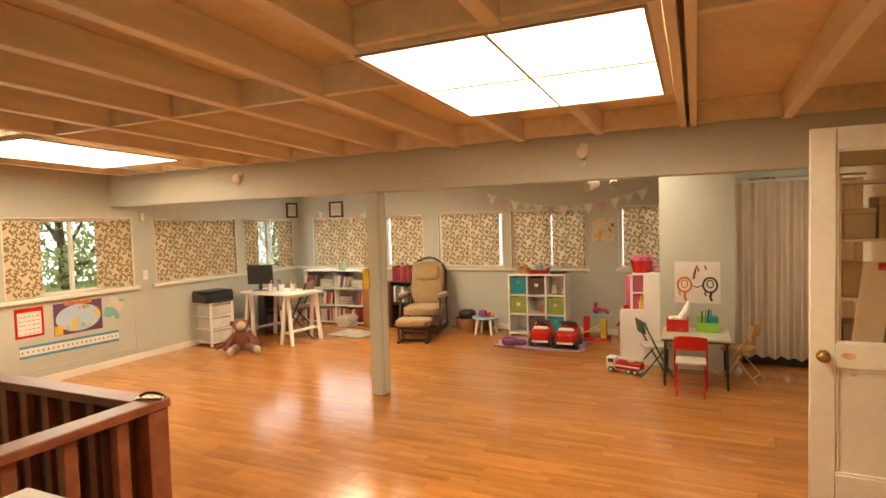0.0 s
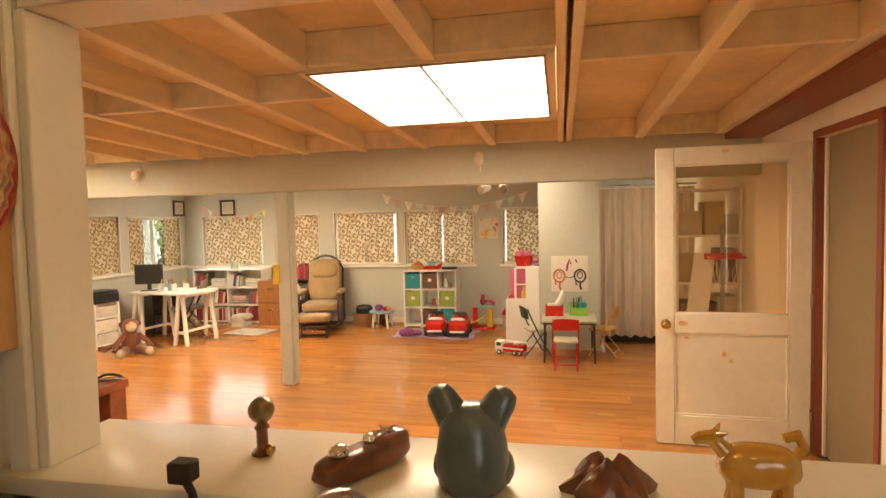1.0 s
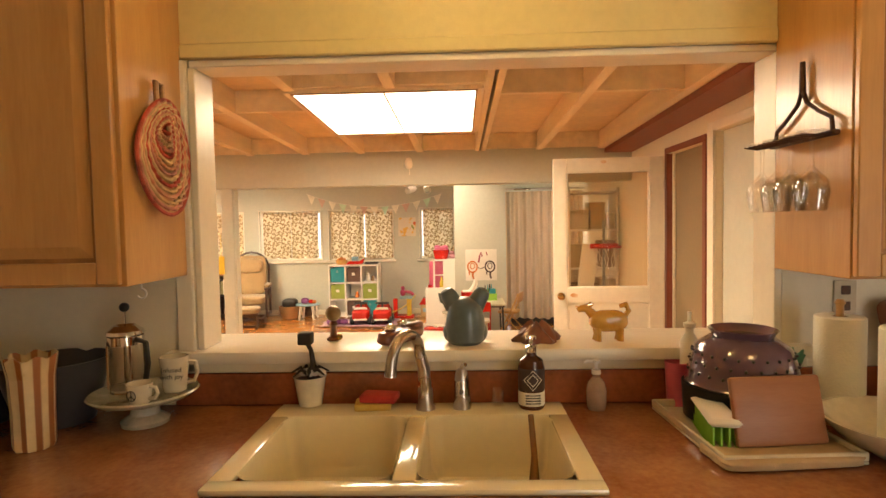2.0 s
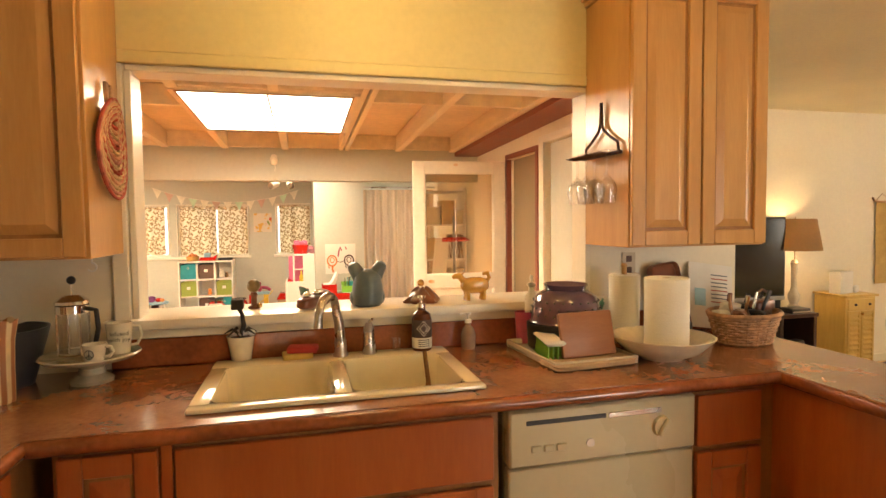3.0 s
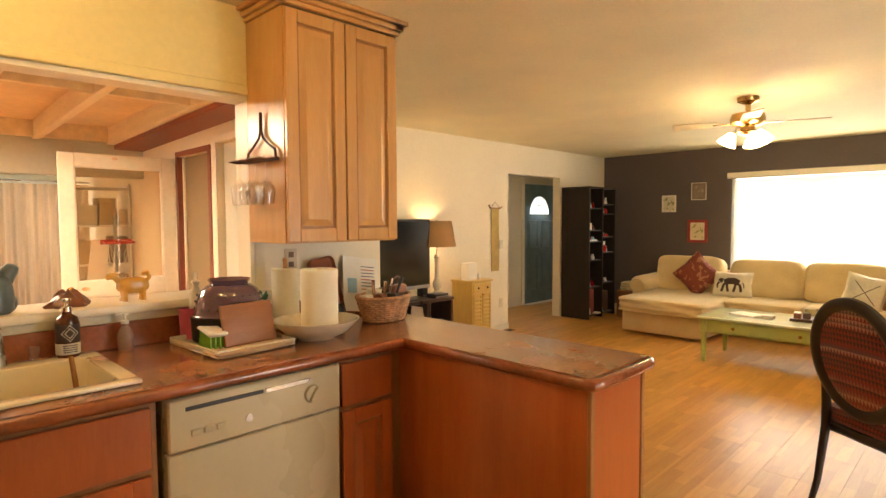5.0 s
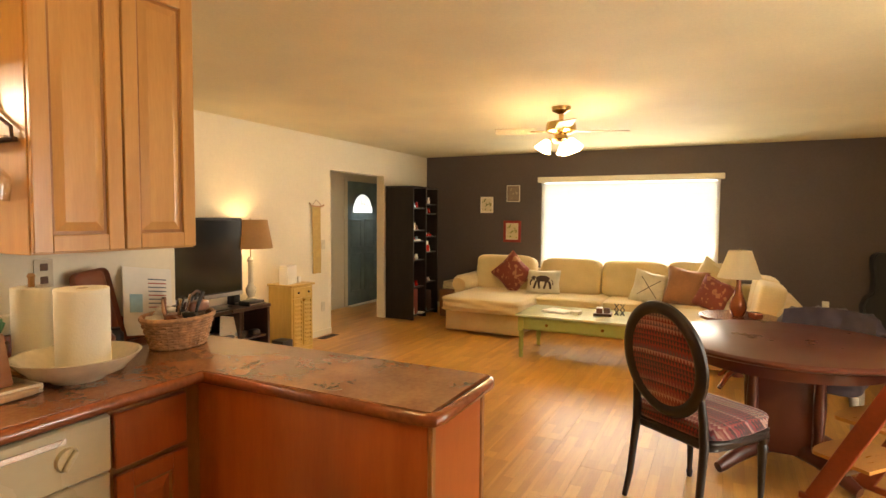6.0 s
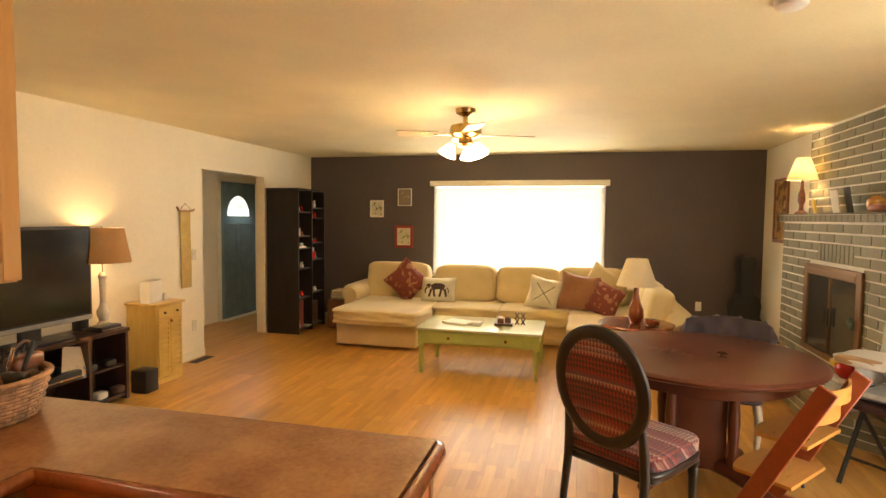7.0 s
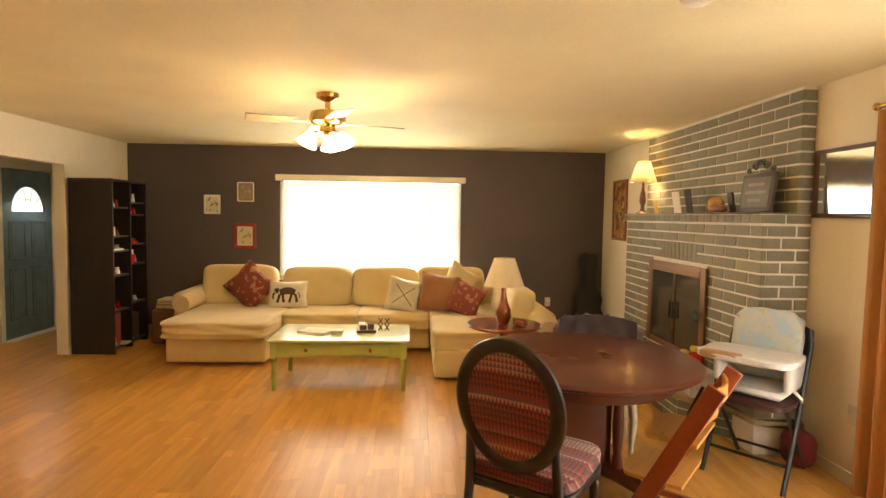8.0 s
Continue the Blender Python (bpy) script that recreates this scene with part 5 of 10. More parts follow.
ride_on((-1.60, 6.58, 0.016), 6)
ride_on((-1.27, 6.55, 0.016), 2)
bm = B()
cushion(bm, (0, 0, 0.055), (0.20, 0.15, 0.11), 0.8, 8)
cushion(bm, (0.14, 0.02, 0.04), (0.16, 0.10, 0.07), 0.8, 8, seed=3)
solid("plush_toy", "dark purple plush toy lying on the rug", "toy", bm, PURPLE, (-1.98, 6.38, 0.017), 20)

# glider chair with ottoman
DARKW = plain("dark walnut", (0.055, 0.026, 0.016), 0.35)
gl = thing("glider_chair", "beige cushioned glider rocking chair with dark wood frame", "chair", (-3.42, 6.86, 0), 12)
gl.scale = (0.94, 0.94, 0.97)
bm = B()
box(bm, (-0.27, -0.28, 0.03), (-0.21, 0.33, 0.09), 0.01)
box(bm, (0.21, -0.28, 0.03), (0.27, 0.33, 0.09), 0.01)
box(bm, (-0.209, -0.22, 0.04), (0.209, -0.16, 0.08), 0.008)
box(bm, (-0.209, 0.20, 0.04), (0.209, 0.26, 0.08), 0.008)
part("glide_base", bm, DARKW, gl)
for sx in (-1, 1):
    bm = B()
    x = sx * 0.31
    tube(bm, [(x, -0.27, 0.12), (x, -0.26, 0.38), (x, -0.22, 0.55)], 0.02, 8)
    tube(bm, [(x, 0.22, 0.12), (x, 0.24, 0.56)], 0.02, 8)
    box(bm, (x - 0.03, -0.28, 0.54), (x + 0.03, 0.27, 0.575), 0.012, 2)
    box(bm, (x - 0.015, -0.27, 0.10), (x + 0.015, 0.26, 0.15), 0.006)
    side = part("arm_frame", bm, DARKW, gl)
    bm = B()
    cushion(bm, (x, -0.02, 0.595), (0.10, 0.40, 0.06), 0.5, 8)
    part("arm_pad", bm, BEIGE, side)
bm = B()
cushion(bm, (0, -0.05, 0.37), (0.54, 0.56, 0.14), 0.35, 12)
part("seat_cushion", bm, BEIGE, gl)
bm = B()
cushion(bm, (0, 0.27, 0.74), (0.52, 0.13, 0.66), 0.42, 12, pose(0, 0, 0, -12, 0, 0))
part("back_cushion", bm, BEIGE, gl)
bm = B()
cushion(bm, (0, 0.24, 0.90), (0.40, 0.10, 0.24), 0.5, 10, pose(0, 0, 0, -12, 0, 0))
part("head_pillow", bm, BEIGE, gl)
bm = B()
pts = [(-0.28, 0.28, 0.40), (-0.285, 0.34, 0.66)] + [(-0.30 * math.cos(a), 0.35 + 0.03 * math.sin(a), 0.80 + 0.32 * math.sin(a)) for a in [k * math.pi / 10 for k in range(1, 10)]] + [(0.285, 0.34, 0.66), (0.28, 0.28, 0.40)]
tube(bm, pts, 0.018, 8)
part("back_frame", bm, DARKW, gl)
ot = thing("ottoman", "beige cushioned gliding ottoman with dark wood base", "ottoman", (-3.30, 6.30, 0), 16)
ot.scale = (0.95, 0.95, 0.86)
bm = B()
cushion(bm, (0, 0, 0.315), (0.50, 0.36, 0.11), 0.35, 10)
part("cushion", bm, BEIGE, ot)
bm = B()
for sx in (-1, 1):
    box(bm, (sx * 0.20 - 0.02, -0.17, 0.0), (sx * 0.20 + 0.02, 0.17, 0.05), 0.006)
    box(bm, (sx * 0.20 - 0.012, -0.14, 0.05), (sx * 0.20 + 0.012, -0.10, 0.26), 0.004)
    box(bm, (sx * 0.20 - 0.012, 0.10, 0.05), (sx * 0.20 + 0.012, 0.14, 0.26), 0.004)
box(bm, (-0.18, -0.02, 0.01), (0.18, 0.02, 0.045), 0.004)
box(bm, (-0.22, -0.15, 0.235), (0.22, 0.15, 0.262), 0.006)
part("base", bm, DARKW, ot)

# filing cabinet, dark side shelf, white bookcase
CABWOOD = plain("orange-brown cabinet wood", (0.36, 0.16, 0.05), 0.4, col2=(0.28, 0.11, 0.035), stretch=(6, 6, 1))
fcab = thing("filing_cabinet", "orange-brown wooden two-drawer filing cabinet", "cabinet", (-4.58, 7.02, 0))
simple("body", (0, 0.01, 0), (0.44, 0.44, 0.70), CABWOOD, fcab, 0.004)
for z in (0.04, 0.37):
    f = simple("drawer_front", (0.015, -0.008, z), (0.425, 0.009, z + 0.30), CABWOOD, fcab, 0.004)
    simple("handle", (0.17, -0.022, z + 0.20), (0.27, -0.0085, z + 0.22), BRASS, f, 0.004)
shelf_unit("side_shelf", "dark wood low bookcase beside the glider chair", (-4.12, 7.10, 0), 0.55, 0.33, 0.72, 1, 2, DARKW)
book_row("red-spined book on the dark shelf", (-4.10, 7.15, 0.722), 0.50, 0.18, 0.24, 5, palette=BOOKS[:2], group="books on the dark shelf")
book_row("dark book in the low shelf", (-4.08, 7.13, 0.40), 0.46, 0.18, 0.26, 6, palette=[BOOKS[3], BOOKS[6], BOOKS[5]], group="books in the dark shelf")
book_pile((-3.80, 7.22, 0.045), 9, 0.30, 0.22, 7)
shelf_unit("bookcase", "white two-bay bookcase full of books and folders", (-5.80, 7.14, 0), 1.24, 0.32, 0.88, 2, 3, WHITE)
for i, x in enumerate((-5.77, -5.155)):
    book_row("book or binder in the white bookcase", (x, 7.16, 0.045), 0.55, 0.20, 0.225, 20 + i, palette=BOOKS[:3])
    book_pile((x + 0.16, 7.27, 0.329), 8, 0.28, 0.2, 30 + i, palette=BOOKS)
    book_row("book or binder in the white bookcase", (x + 0.33, 7.16, 0.329), 0.22, 0.2, 0.21, 40 + i, lean=8)
    book_row("book or binder in the white bookcase", (x, 7.16, 0.605), 0.20, 0.2, 0.20, 50 + i, lean=10)
    book_pile((x + 0.40, 7.27, 0.605), 7, 0.30, 0.2, 60 + i, palette=[BOOKS[2], BOOKS[6], BOOKS[3]])
book_pile((-4.84, 6.98, 0.0), 9, 0.24, 0.28, 70, palette=[BOOKS[6], BOOKS[2], BOOKS[1]], label="magazine in a stack on the floor")
jar = thing("candle_jar", "pale green glass jar on the bookcase", "jar", (-5.12, 7.28, 0.881))
bm = B()
lathe(bm, [(0, 0), (0.055, 0), (0.06, 0.01), (0.06, 0.10), (0.05, 0.12), (0.045, 0.12), (0.053, 0.10), (0.053, 0.012), (0, 0.012)], 20)
part("glass", bm, plain("pale green glass", (0.35, 0.45, 0.30), 0.1, spec=0.6), jar)

# trestle desk and what stands on it
dk = thing("trestle_desk", "white desk top on two white trestles", "desk", (-5.19, 5.87, 0), -8)
dk.scale = (1.0, 1.0, 0.94)
simple("tabletop", (-0.52, -0.30, 0.715), (0.52, 0.30, 0.745), WHITE, dk, 0.003)
for sx in (-0.38, 0.38):
    tr = simple("cross_beam", (sx - 0.03, -0.29, 0.675), (sx + 0.03, 0.29, 0.714), WHITE, dk, 0.003)
    for sy in (-1, 1):
        for lean in (-1, 1):
            a = Vector((sx + lean * 0.03, sy * 0.25, 0.70))
            b = Vector((sx + lean * 0.10, sy * 0.27, 0.0))
            d = (b - a)
            m = Matrix.Translation((a + b) / 2) @ d.to_track_quat("Z", "Y").to_matrix().to_4x4()
            bm = B()
            box(bm, (-0.022, -0.022, -d.length / 2), (0.022, 0.022, d.length / 2), 0.003, m=m)
            part("leg", bm, WHITE, tr)
    simple("stretcher", (sx - 0.085, -0.262, 0.16), (sx + 0.085, -0.242, 0.20), WHITE, tr, 0.002)
    simple("stretcher", (sx - 0.085, 0.242, 0.16), (sx + 0.085, 0.262, 0.20), WHITE, tr, 0.002)
    simple("shelf_rail", (sx - 0.012, -0.24, 0.165), (sx + 0.012, 0.24, 0.20), WHITE, tr, 0.002)
mo = thing("monitor", "black flat computer monitor seen from behind", "monitor", (-5.53, 5.83, 0.702), 25)
mo.scale = (0.86, 0.86, 0.92)
simple("screen", (-0.21, -0.02, 0.10), (0.21, 0.02, 0.40), BLACK, mo, 0.01)
simple("back_bulge", (-0.12, 0.021, 0.16), (0.12, 0.05, 0.34), BLACK, mo, 0.012)
simple("neck", (-0.03, -0.015, 0.012), (0.03, 0.018, 0.10), BLACK, mo, 0.006)
simple("foot", (-0.12, -0.09, 0.0), (0.12, 0.09, 0.012), BLACK, mo, 0.005)
rnd = random.Random(3)
for k, (x, y) in enumerate(((-5.33, 5.80), (-5.22, 5.86), (-5.10, 5.78), (-4.97, 5.86))):
    cup = thing("pencil_cup", "cup of pens and pencils on the desk", "cup", (x, y, 0.702), group="pencil cups")
    bm = B()
    lathe(bm, [(0, 0), (0.036, 0), (0.04, 0.10), (0.036, 0.10), (0.033, 0.006), (0, 0.006)], 16)
    part("cup", bm, (FROST, SKYBLUE, WHITE, FROST)[k], cup)
    for j in range(5):
        bm = B()
        a = rnd.uniform(0, 6.28)
        cyl(bm, (0.012 * math.cos(a), 0.012 * math.sin(a), 0.01), (0.04 * math.cos(a), 0.04 * math.sin(a), rnd.uniform(0.13, 0.18)), 0.004, n=6)
        part("pencil", bm, rnd.choice((RED, ORANGE, YELLOW, BLACK, WHITE)), cup)
FAB = plain("taupe seat vinyl", (0.22, 0.16, 0.12), 0.7)


def folding_chair(at, turn, frame, seat, label, s=1.0, back=None, name="folding_chair", group=""):
    """A small folding chair, front towards -y; s scales it."""
    t = thing(name, label, "chair", at, turn, group)
    m = Matrix.Diagonal((s, s, s, 1))

    def put(nm, bm, mt):
        bmesh.ops.transform(bm, matrix=m, verts=bm.verts)
        return part(nm, bm, mt, t)

    for sx in (-1, 1):
        x = sx * 0.20
        bm = B()
        tube(bm, [(x, -0.20, 0.0), (x, 0.02, 0.40), (x, 0.17, 0.72), (x * 0.94, 0.19, 0.80)], 0.013, 8)
        put("front_leg", bm, frame)
        bm = B()
        tube(bm, [(x * 0.86, 0.26, 0.0), (x * 0.86, -0.12, 0.43)], 0.012, 8)
        put("rear_leg", bm, frame)
    bm = B()
    cyl(bm, (-0.20, -0.13, 0.13), (0.20, -0.13, 0.13), 0.009, n=8)
    cyl(bm, (-0.17, 0.20, 0.08), (0.17, 0.20, 0.08), 0.009, n=8)
    put("stretcher", bm, frame)
    bm = B()
    cushion(bm, (0, -0.03, 0.435), (0.39, 0.38, 0.045), 0.3, 10)
    put("seat", bm, seat)
    bm = B()

    def f(u, v):
        x = (u - 0.5) * 0.40
        return (x, 0.185 + 0.03 * (1 - (2 * u - 1) ** 2) + 0.03 * v, 0.63 + 0.19 * v - 0.03 * (2 * u - 1) ** 4 * v)

    sheet(bm, f, 12, 4, 0.012)
    put("backrest", bm, back or seat)
    return t


folding_chair((-5.12, 6.12, 0), -68, DARKW, FAB, "brown metal folding chair with a taupe seat at the desk")
# printer on drawers, dark shelf beside it
pd = thing("drawer_tower", "three-drawer frosted plastic storage tower", "drawers", (-5.97, 5.36, 0), 80)
for x in (-0.17, 0.17):
    for y in (-0.19, 0.19):
        simple("post", (x - 0.015, y - 0.015, 0), (x + 0.015, y + 0.015, 0.58), WHITE, pd, 0.003)
for k in range(4):
    simple("tray", (-0.185, -0.205, 0.04 + 0.178 * k), (0.185, 0.205, 0.058 + 0.178 * k), WHITE, pd, 0.003)
for k in range(3):
    simple("drawer", (-0.152, -0.195, 0.062 + 0.178 * k), (0.152, 0.19, 0.205 + 0.178 * k), FROST, pd, 0.008)
pr = thing("printer", "black inkjet printer on the drawer tower", "printer", (-5.97, 5.36, 0.594), 80)
simple("body", (-0.22, -0.17, 0), (0.22, 0.17, 0.13), BLACK, pr, 0.015)
simple("lid", (-0.21, -0.165, 0.131), (0.21, 0.165, 0.16), BLACK, pr, 0.01)
simple("tray", (-0.14, -0.26, 0.02), (0.14, -0.171, 0.035), BLACK, pr, 0.003)
shelf_unit("low_shelf", "dark low shelf with folders behind the desk", (-5.72, 6.10, 0), 0.42, 0.32, 0.62, 1, 2, BLACKWOOD, 60)
book_row("dark folder in the low shelf", (-5.70, 6.13, 0.05), 0.34, 0.2, 0.24, 81, 60, palette=[BOOKS[0], BOOKS[3], BOOKS[4]], group="folders in the low shelf")
# mat, plush, small table
bm = B()
sheet(bm, lambda u, v: (-4.75 + 0.62 * u + 0.10 * v, 6.30 + 0.45 * v - 0.1 * u, 0.010), 12, 10, -0.008)
solid("mat", "cream patterned mat under the desk", "rug", bm, plain("cream patterned mat", (0.60, 0.52, 0.40), 0.9, col2=(0.25, 0.24, 0.22), scale=14), (0, 0, 0))
PLUSH = plain("russet plush", (0.15, 0.04, 0.014), 0.95, col2=(0.20, 0.06, 0.022), scale=10, bump=0.5, bscale=160, sheen=0.4)
bm = B()
ball(bm, (0, 0, 0.15), (0.11, 0.10, 0.14), 18)
ball(bm, (0, -0.02, 0.345), (0.095, 0.09, 0.095), 18)
for sx in (-1, 1):
    ball(bm, (sx * 0.10, 0, 0.37), (0.03, 0.02, 0.035), 10)
    tube(bm, [(sx * 0.08, -0.04, 0.23), (sx * 0.17, -0.10, 0.15), (sx * 0.20, -0.16, 0.07)], [0.035, 0.032, 0.036], 10)
    tube(bm, [(sx * 0.06, -0.05, 0.06), (sx * 0.14, -0.17, 0.045), (sx * 0.16, -0.28, 0.05)], [0.05, 0.045, 0.05], 10)
    ball(bm, (sx * 0.16, -0.31, 0.055), (0.05, 0.045, 0.055), 10)
ball(bm, (0, -0.10, 0.325), (0.05, 0.04, 0.045), 12)
tube(bm, [(-0.05, 0.08, 0.06), (-0.18, 0.10, 0.10), (-0.30, 0.05, 0.06)], 0.03, 8)
solid("plush_monkey", "russet brown plush toy animal sitting on the floor", "plush toy", bm, PLUSH, (-5.25, 5.12, 0.0), 50)
monkey = bpy.data.objects["plush_monkey"].data
monkey.materials.append(plain("cream plush", (0.52, 0.38, 0.24), 0.95))
for f in monkey.polygons:
    c = f.center
    f.material_index = 1 if (c.y < -0.085 and 0.27 < c.z < 0.40) or c.y < -0.30 else 0
st = thing("kids_stool", "small pale blue plastic kids' table", "table", (-2.55, 7.08, 0))
bm = B()
lathe(bm, [(0, 0.225), (0.19, 0.225), (0.20, 0.235), (0.195, 0.248), (0, 0.25)], 24)
part("tabletop", bm, SKYBLUE, st)
for k in range(4):
    a = radians(45 + 90 * k)
    bm = B()
    cyl(bm, (0.17 * math.cos(a), 0.17 * math.sin(a), 0), (0.13 * math.cos(a), 0.13 * math.sin(a), 0.224), 0.016, 0.022, 10)
    part("leg", bm, PAPER, st)
for x, m_, s in ((-2.60, PURPLE, 0.06), (-2.50, RED, 0.04), (-2.45, ORANGE, 0.035)):
    bm = B()
    cushion(bm, (0, 0, s * 0.75), (s * 2, s * 1.6, s * 1.5), 0.7, 6)
    solid("toy", "small soft toy on the kids' table", "toy", bm, m_, (x, 7.08, 0.251))
bs = thing("wicker_basket", "wicker basket of toys on the floor", "basket", (-2.88, 7.20, 0))
bm = B()
lathe(bm, [(0, 0), (0.13, 0), (0.17, 0.09), (0.18, 0.20), (0.168, 0.20), (0.158, 0.09), (0.12, 0.01), (0, 0.01)], 24)
part("body", bm, plain("brown wicker", (0.33, 0.17, 0.07), 0.7, bump=0.6, bscale=90), bs)
bm = B()
cushion(bm, (0, 0, 0.24), (0.24, 0.2, 0.16), 0.6, 8)
part("toys", bm, BLACK, bs)
bm = B()
ball(bm, (0, 0, 0.10), (0.10, 0.08, 0.10), 14)
solid("plush_toy", "dark plush toy behind the kids' table", "toy", bm, MOCHA, (-2.62, 7.33, 0.0))

# toy heap by the window: ramp set, figure and a toy house
rs = thing("toy_ramp_set", "red and yellow toy garage ramp set", "toy", (-1.02, 7.12, 0))
simple("base", (-0.16, -0.12, 0), (0.18, 0.12, 0.03), RED, rs, 0.006)
for x in (-0.12, 0.10):
    simple("column", (x - 0.035, -0.05, 0.03), (x + 0.035, 0.05, 0.30), (YELLOW if x > 0 else RED), rs, 0.006)
bm = B()
sheet(bm, lambda u, v: (-0.22 + 0.42 * u, -0.09 + 0.12 * v, 0.10 + 0.26 * u * u), 10, 2, 0.012)
part("ramp", bm, YELLOW, rs)
bm = B()
box(bm, (-0.05, -0.06, 0.30), (0.16, 0.08, 0.34), 0.006)
part("deck", bm, SKYBLUE, rs)
bm = B()
ball(bm, (0, 0, 0.055), (0.045, 0.04, 0.055), 12)
ball(bm, (0, 0, 0.13), 0.032, 12)
tube(bm, [(0.04, 0, 0.07), (0.12, 0, 0.06), (0.17, 0, 0.02)], 0.025, 8)
solid("toy_figure", "plain red and purple toy figure on the ramp set", "toy", bm, plain("red and violet toy paint", (0.36, 0.03, 0.09), 0.4), (-1.02, 7.12, 0.341))
th = thing("toy_house", "small toy house with a red roof", "toy", (-0.62, 7.22, 0))
simple("body", (-0.12, -0.1, 0), (0.12, 0.1, 0.20), plain("tan toy plastic", (0.50, 0.34, 0.16), 0.5), th, 0.01)
bm = B()
prism(bm, [(-0.14, 0.20), (0.14, 0.20), (0.08, 0.30), (-0.08, 0.30)], -0.11, 0.11, pose(0, 0, 0, 90, 0, 0))
part("roof", bm, RED, th)
for x in (-0.06, 0.05):
    simple("window", (x - 0.025, -0.106, 0.08), (x + 0.025, -0.1005, 0.14), SKYBLUE, th, 0.002)

# white stepped toy shelf by the chase, with pink things on it
ws = thing("toy_shelf", "white stepped toy shelf with its back to the room", "shelf", (0, 0, 0))
simple("side_low", (-0.58, 5.98, 0), (-0.555, 6.70, 0.58), WHITE, ws, 0.003)
simple("end_panel_low", (-0.554, 5.98, 0), (-0.33, 6.0, 0.60), WHITE, ws, 0.003)
simple("end_panel_high", (-0.329, 5.975, 0), (-0.165, 6.0, 0.99), WHITE, ws, 0.003)
simple("top_low", (-0.554, 6.001, 0.56), (-0.33, 6.70, 0.58), WHITE, ws, 0.002)
simple("top_high", (-0.45, 6.001, 0.97), (-0.165, 6.70, 0.99), WHITE, ws, 0.002)
simple("post", (-0.47, 6.02, 0.581), (-0.445, 6.045, 0.969), WHITE, ws, 0.002)
simple("shelf", (-0.45, 6.046, 0.76), (-0.18, 6.68, 0.775), WHITE, ws, 0.002)
bm = B()
box(bm, (-0.13, -0.04, 0), (0.13, 0.04, 0.38), 0.02, 2)
solid("toy_box", "pink plastic toy case on the stepped shelf", "toy", bm, PINK, (-0.40, 6.12, 0.582))
bm = B()
lathe(bm, [(0, 0), (0.028, 0), (0.03, 0.09), (0.012, 0.12), (0.012, 0.16), (0, 0.165)], 12)
solid("toy_bottle", "yellow plastic toy bottle", "toy", bm, YELLOW, (-0.355, 6.05, 0.582))
for k in range(5):
    bm = B()
    cushion(bm, (0, 0, 0.025), (0.06, 0.08, 0.05), 0.6, 5)
    solid("toy_block", "small coloured toy on the stepped shelf", "toy", bm, (RED, YELLOW, DARKW, ORANGE, PINK)[k], (-0.52 + 0.03 * (k % 2), 6.05 + 0.11 * k, 0.582))
pb = thing("toy_basket", "red plastic basket heaped with pink toys", "basket", (-0.36, 6.16, 0.991))
bm = B()
lathe(bm, [(0, 0), (0.09, 0), (0.12, 0.13), (0.112, 0.13), (0.083, 0.008), (0, 0.008)], 20)
part("body", bm, RED, pb)
bm = B()
for k in range(7):
    cushion(bm, (0.06 * math.cos(k * 1.3), 0.06 * math.sin(k * 1.3), 0.14 + 0.012 * (k % 3)), (0.09, 0.07, 0.06), 0.7, 5, seed=k)
part("toys", bm, PINK, pb)
bm = B()
for k in range(5):
    cushion(bm, (-0.05 + 0.03 * k, 0.02 * math.sin(k * 2), 0.03 + 0.025 * (k % 3)), (0.10, 0.10, 0.06), 0.6, 6, seed=k)
solid("soft_toys", "pile of pink and grey soft toys", "toy", bm, plain("pink plush", (0.55, 0.25, 0.28), 0.9), (-0.23, 6.22, 0.991))

# fire truck
ft = thing("toy_fire_truck", "red and white toy fire truck on the floor", "toy truck", (-0.49, 5.60, 0), -16)
ft.scale = (0.82, 0.82, 0.82)
simple("cab", (-0.22, -0.07, 0.045), (-0.10, 0.07, 0.19), PAPER, ft, 0.015)
simple("body", (-0.098, -0.075, 0.045), (0.22, 0.075, 0.145), RED, ft, 0.01)
simple("chassis", (-0.215, -0.06, 0.03), (0.215, 0.06, 0.046), PAPER, ft, 0.003)
simple("windscreen", (-0.224, -0.055, 0.115), (-0.2195, 0.055, 0.17), BLACK, ft, 0.002)
simple("side_window", (-0.19, -0.074, 0.12), (-0.12, -0.0705, 0.17), BLACK, ft, 0.002)
bm = B()
for y in (-0.035, 0.035):
    box(bm, (-0.10, y - 0.006, 0.17), (0.24, y + 0.006, 0.185), 0.002)
for k in range(9):
    box(bm, (-0.08 + 0.037 * k, -0.029, 0.173), (-0.07 + 0.037 * k, 0.029, 0.182))
box(bm, (0.05, -0.03, 0.146), (0.12, 0.03, 0.17), 0.004)
part("ladder", bm, PAPER, ft)
simple("stripe", (-0.096, -0.0785, 0.085), (0.216, -0.0755, 0.105), PAPER, ft)
for x in (-0.15, 0.08, 0.16):
    for y in (-0.07, 0.07):
        bm = B()
        lathe(bm, [(0, -0.014), (0.034, -0.014), (0.036, 0), (0.034, 0.014), (0, 0.014)], 16, m=pose(x, y, 0.036, 90, 0, 0))
        w_ = part("wheel", bm, BLACK, ft)
        bm = B()
        lathe(bm, [(0, -0.0165), (0.018, -0.0165), (0.018, 0.0165), (0, 0.0165)], 12, m=pose(x, y, 0.036, 90, 0, 0))
        part("rim", bm, PAPER, w_)

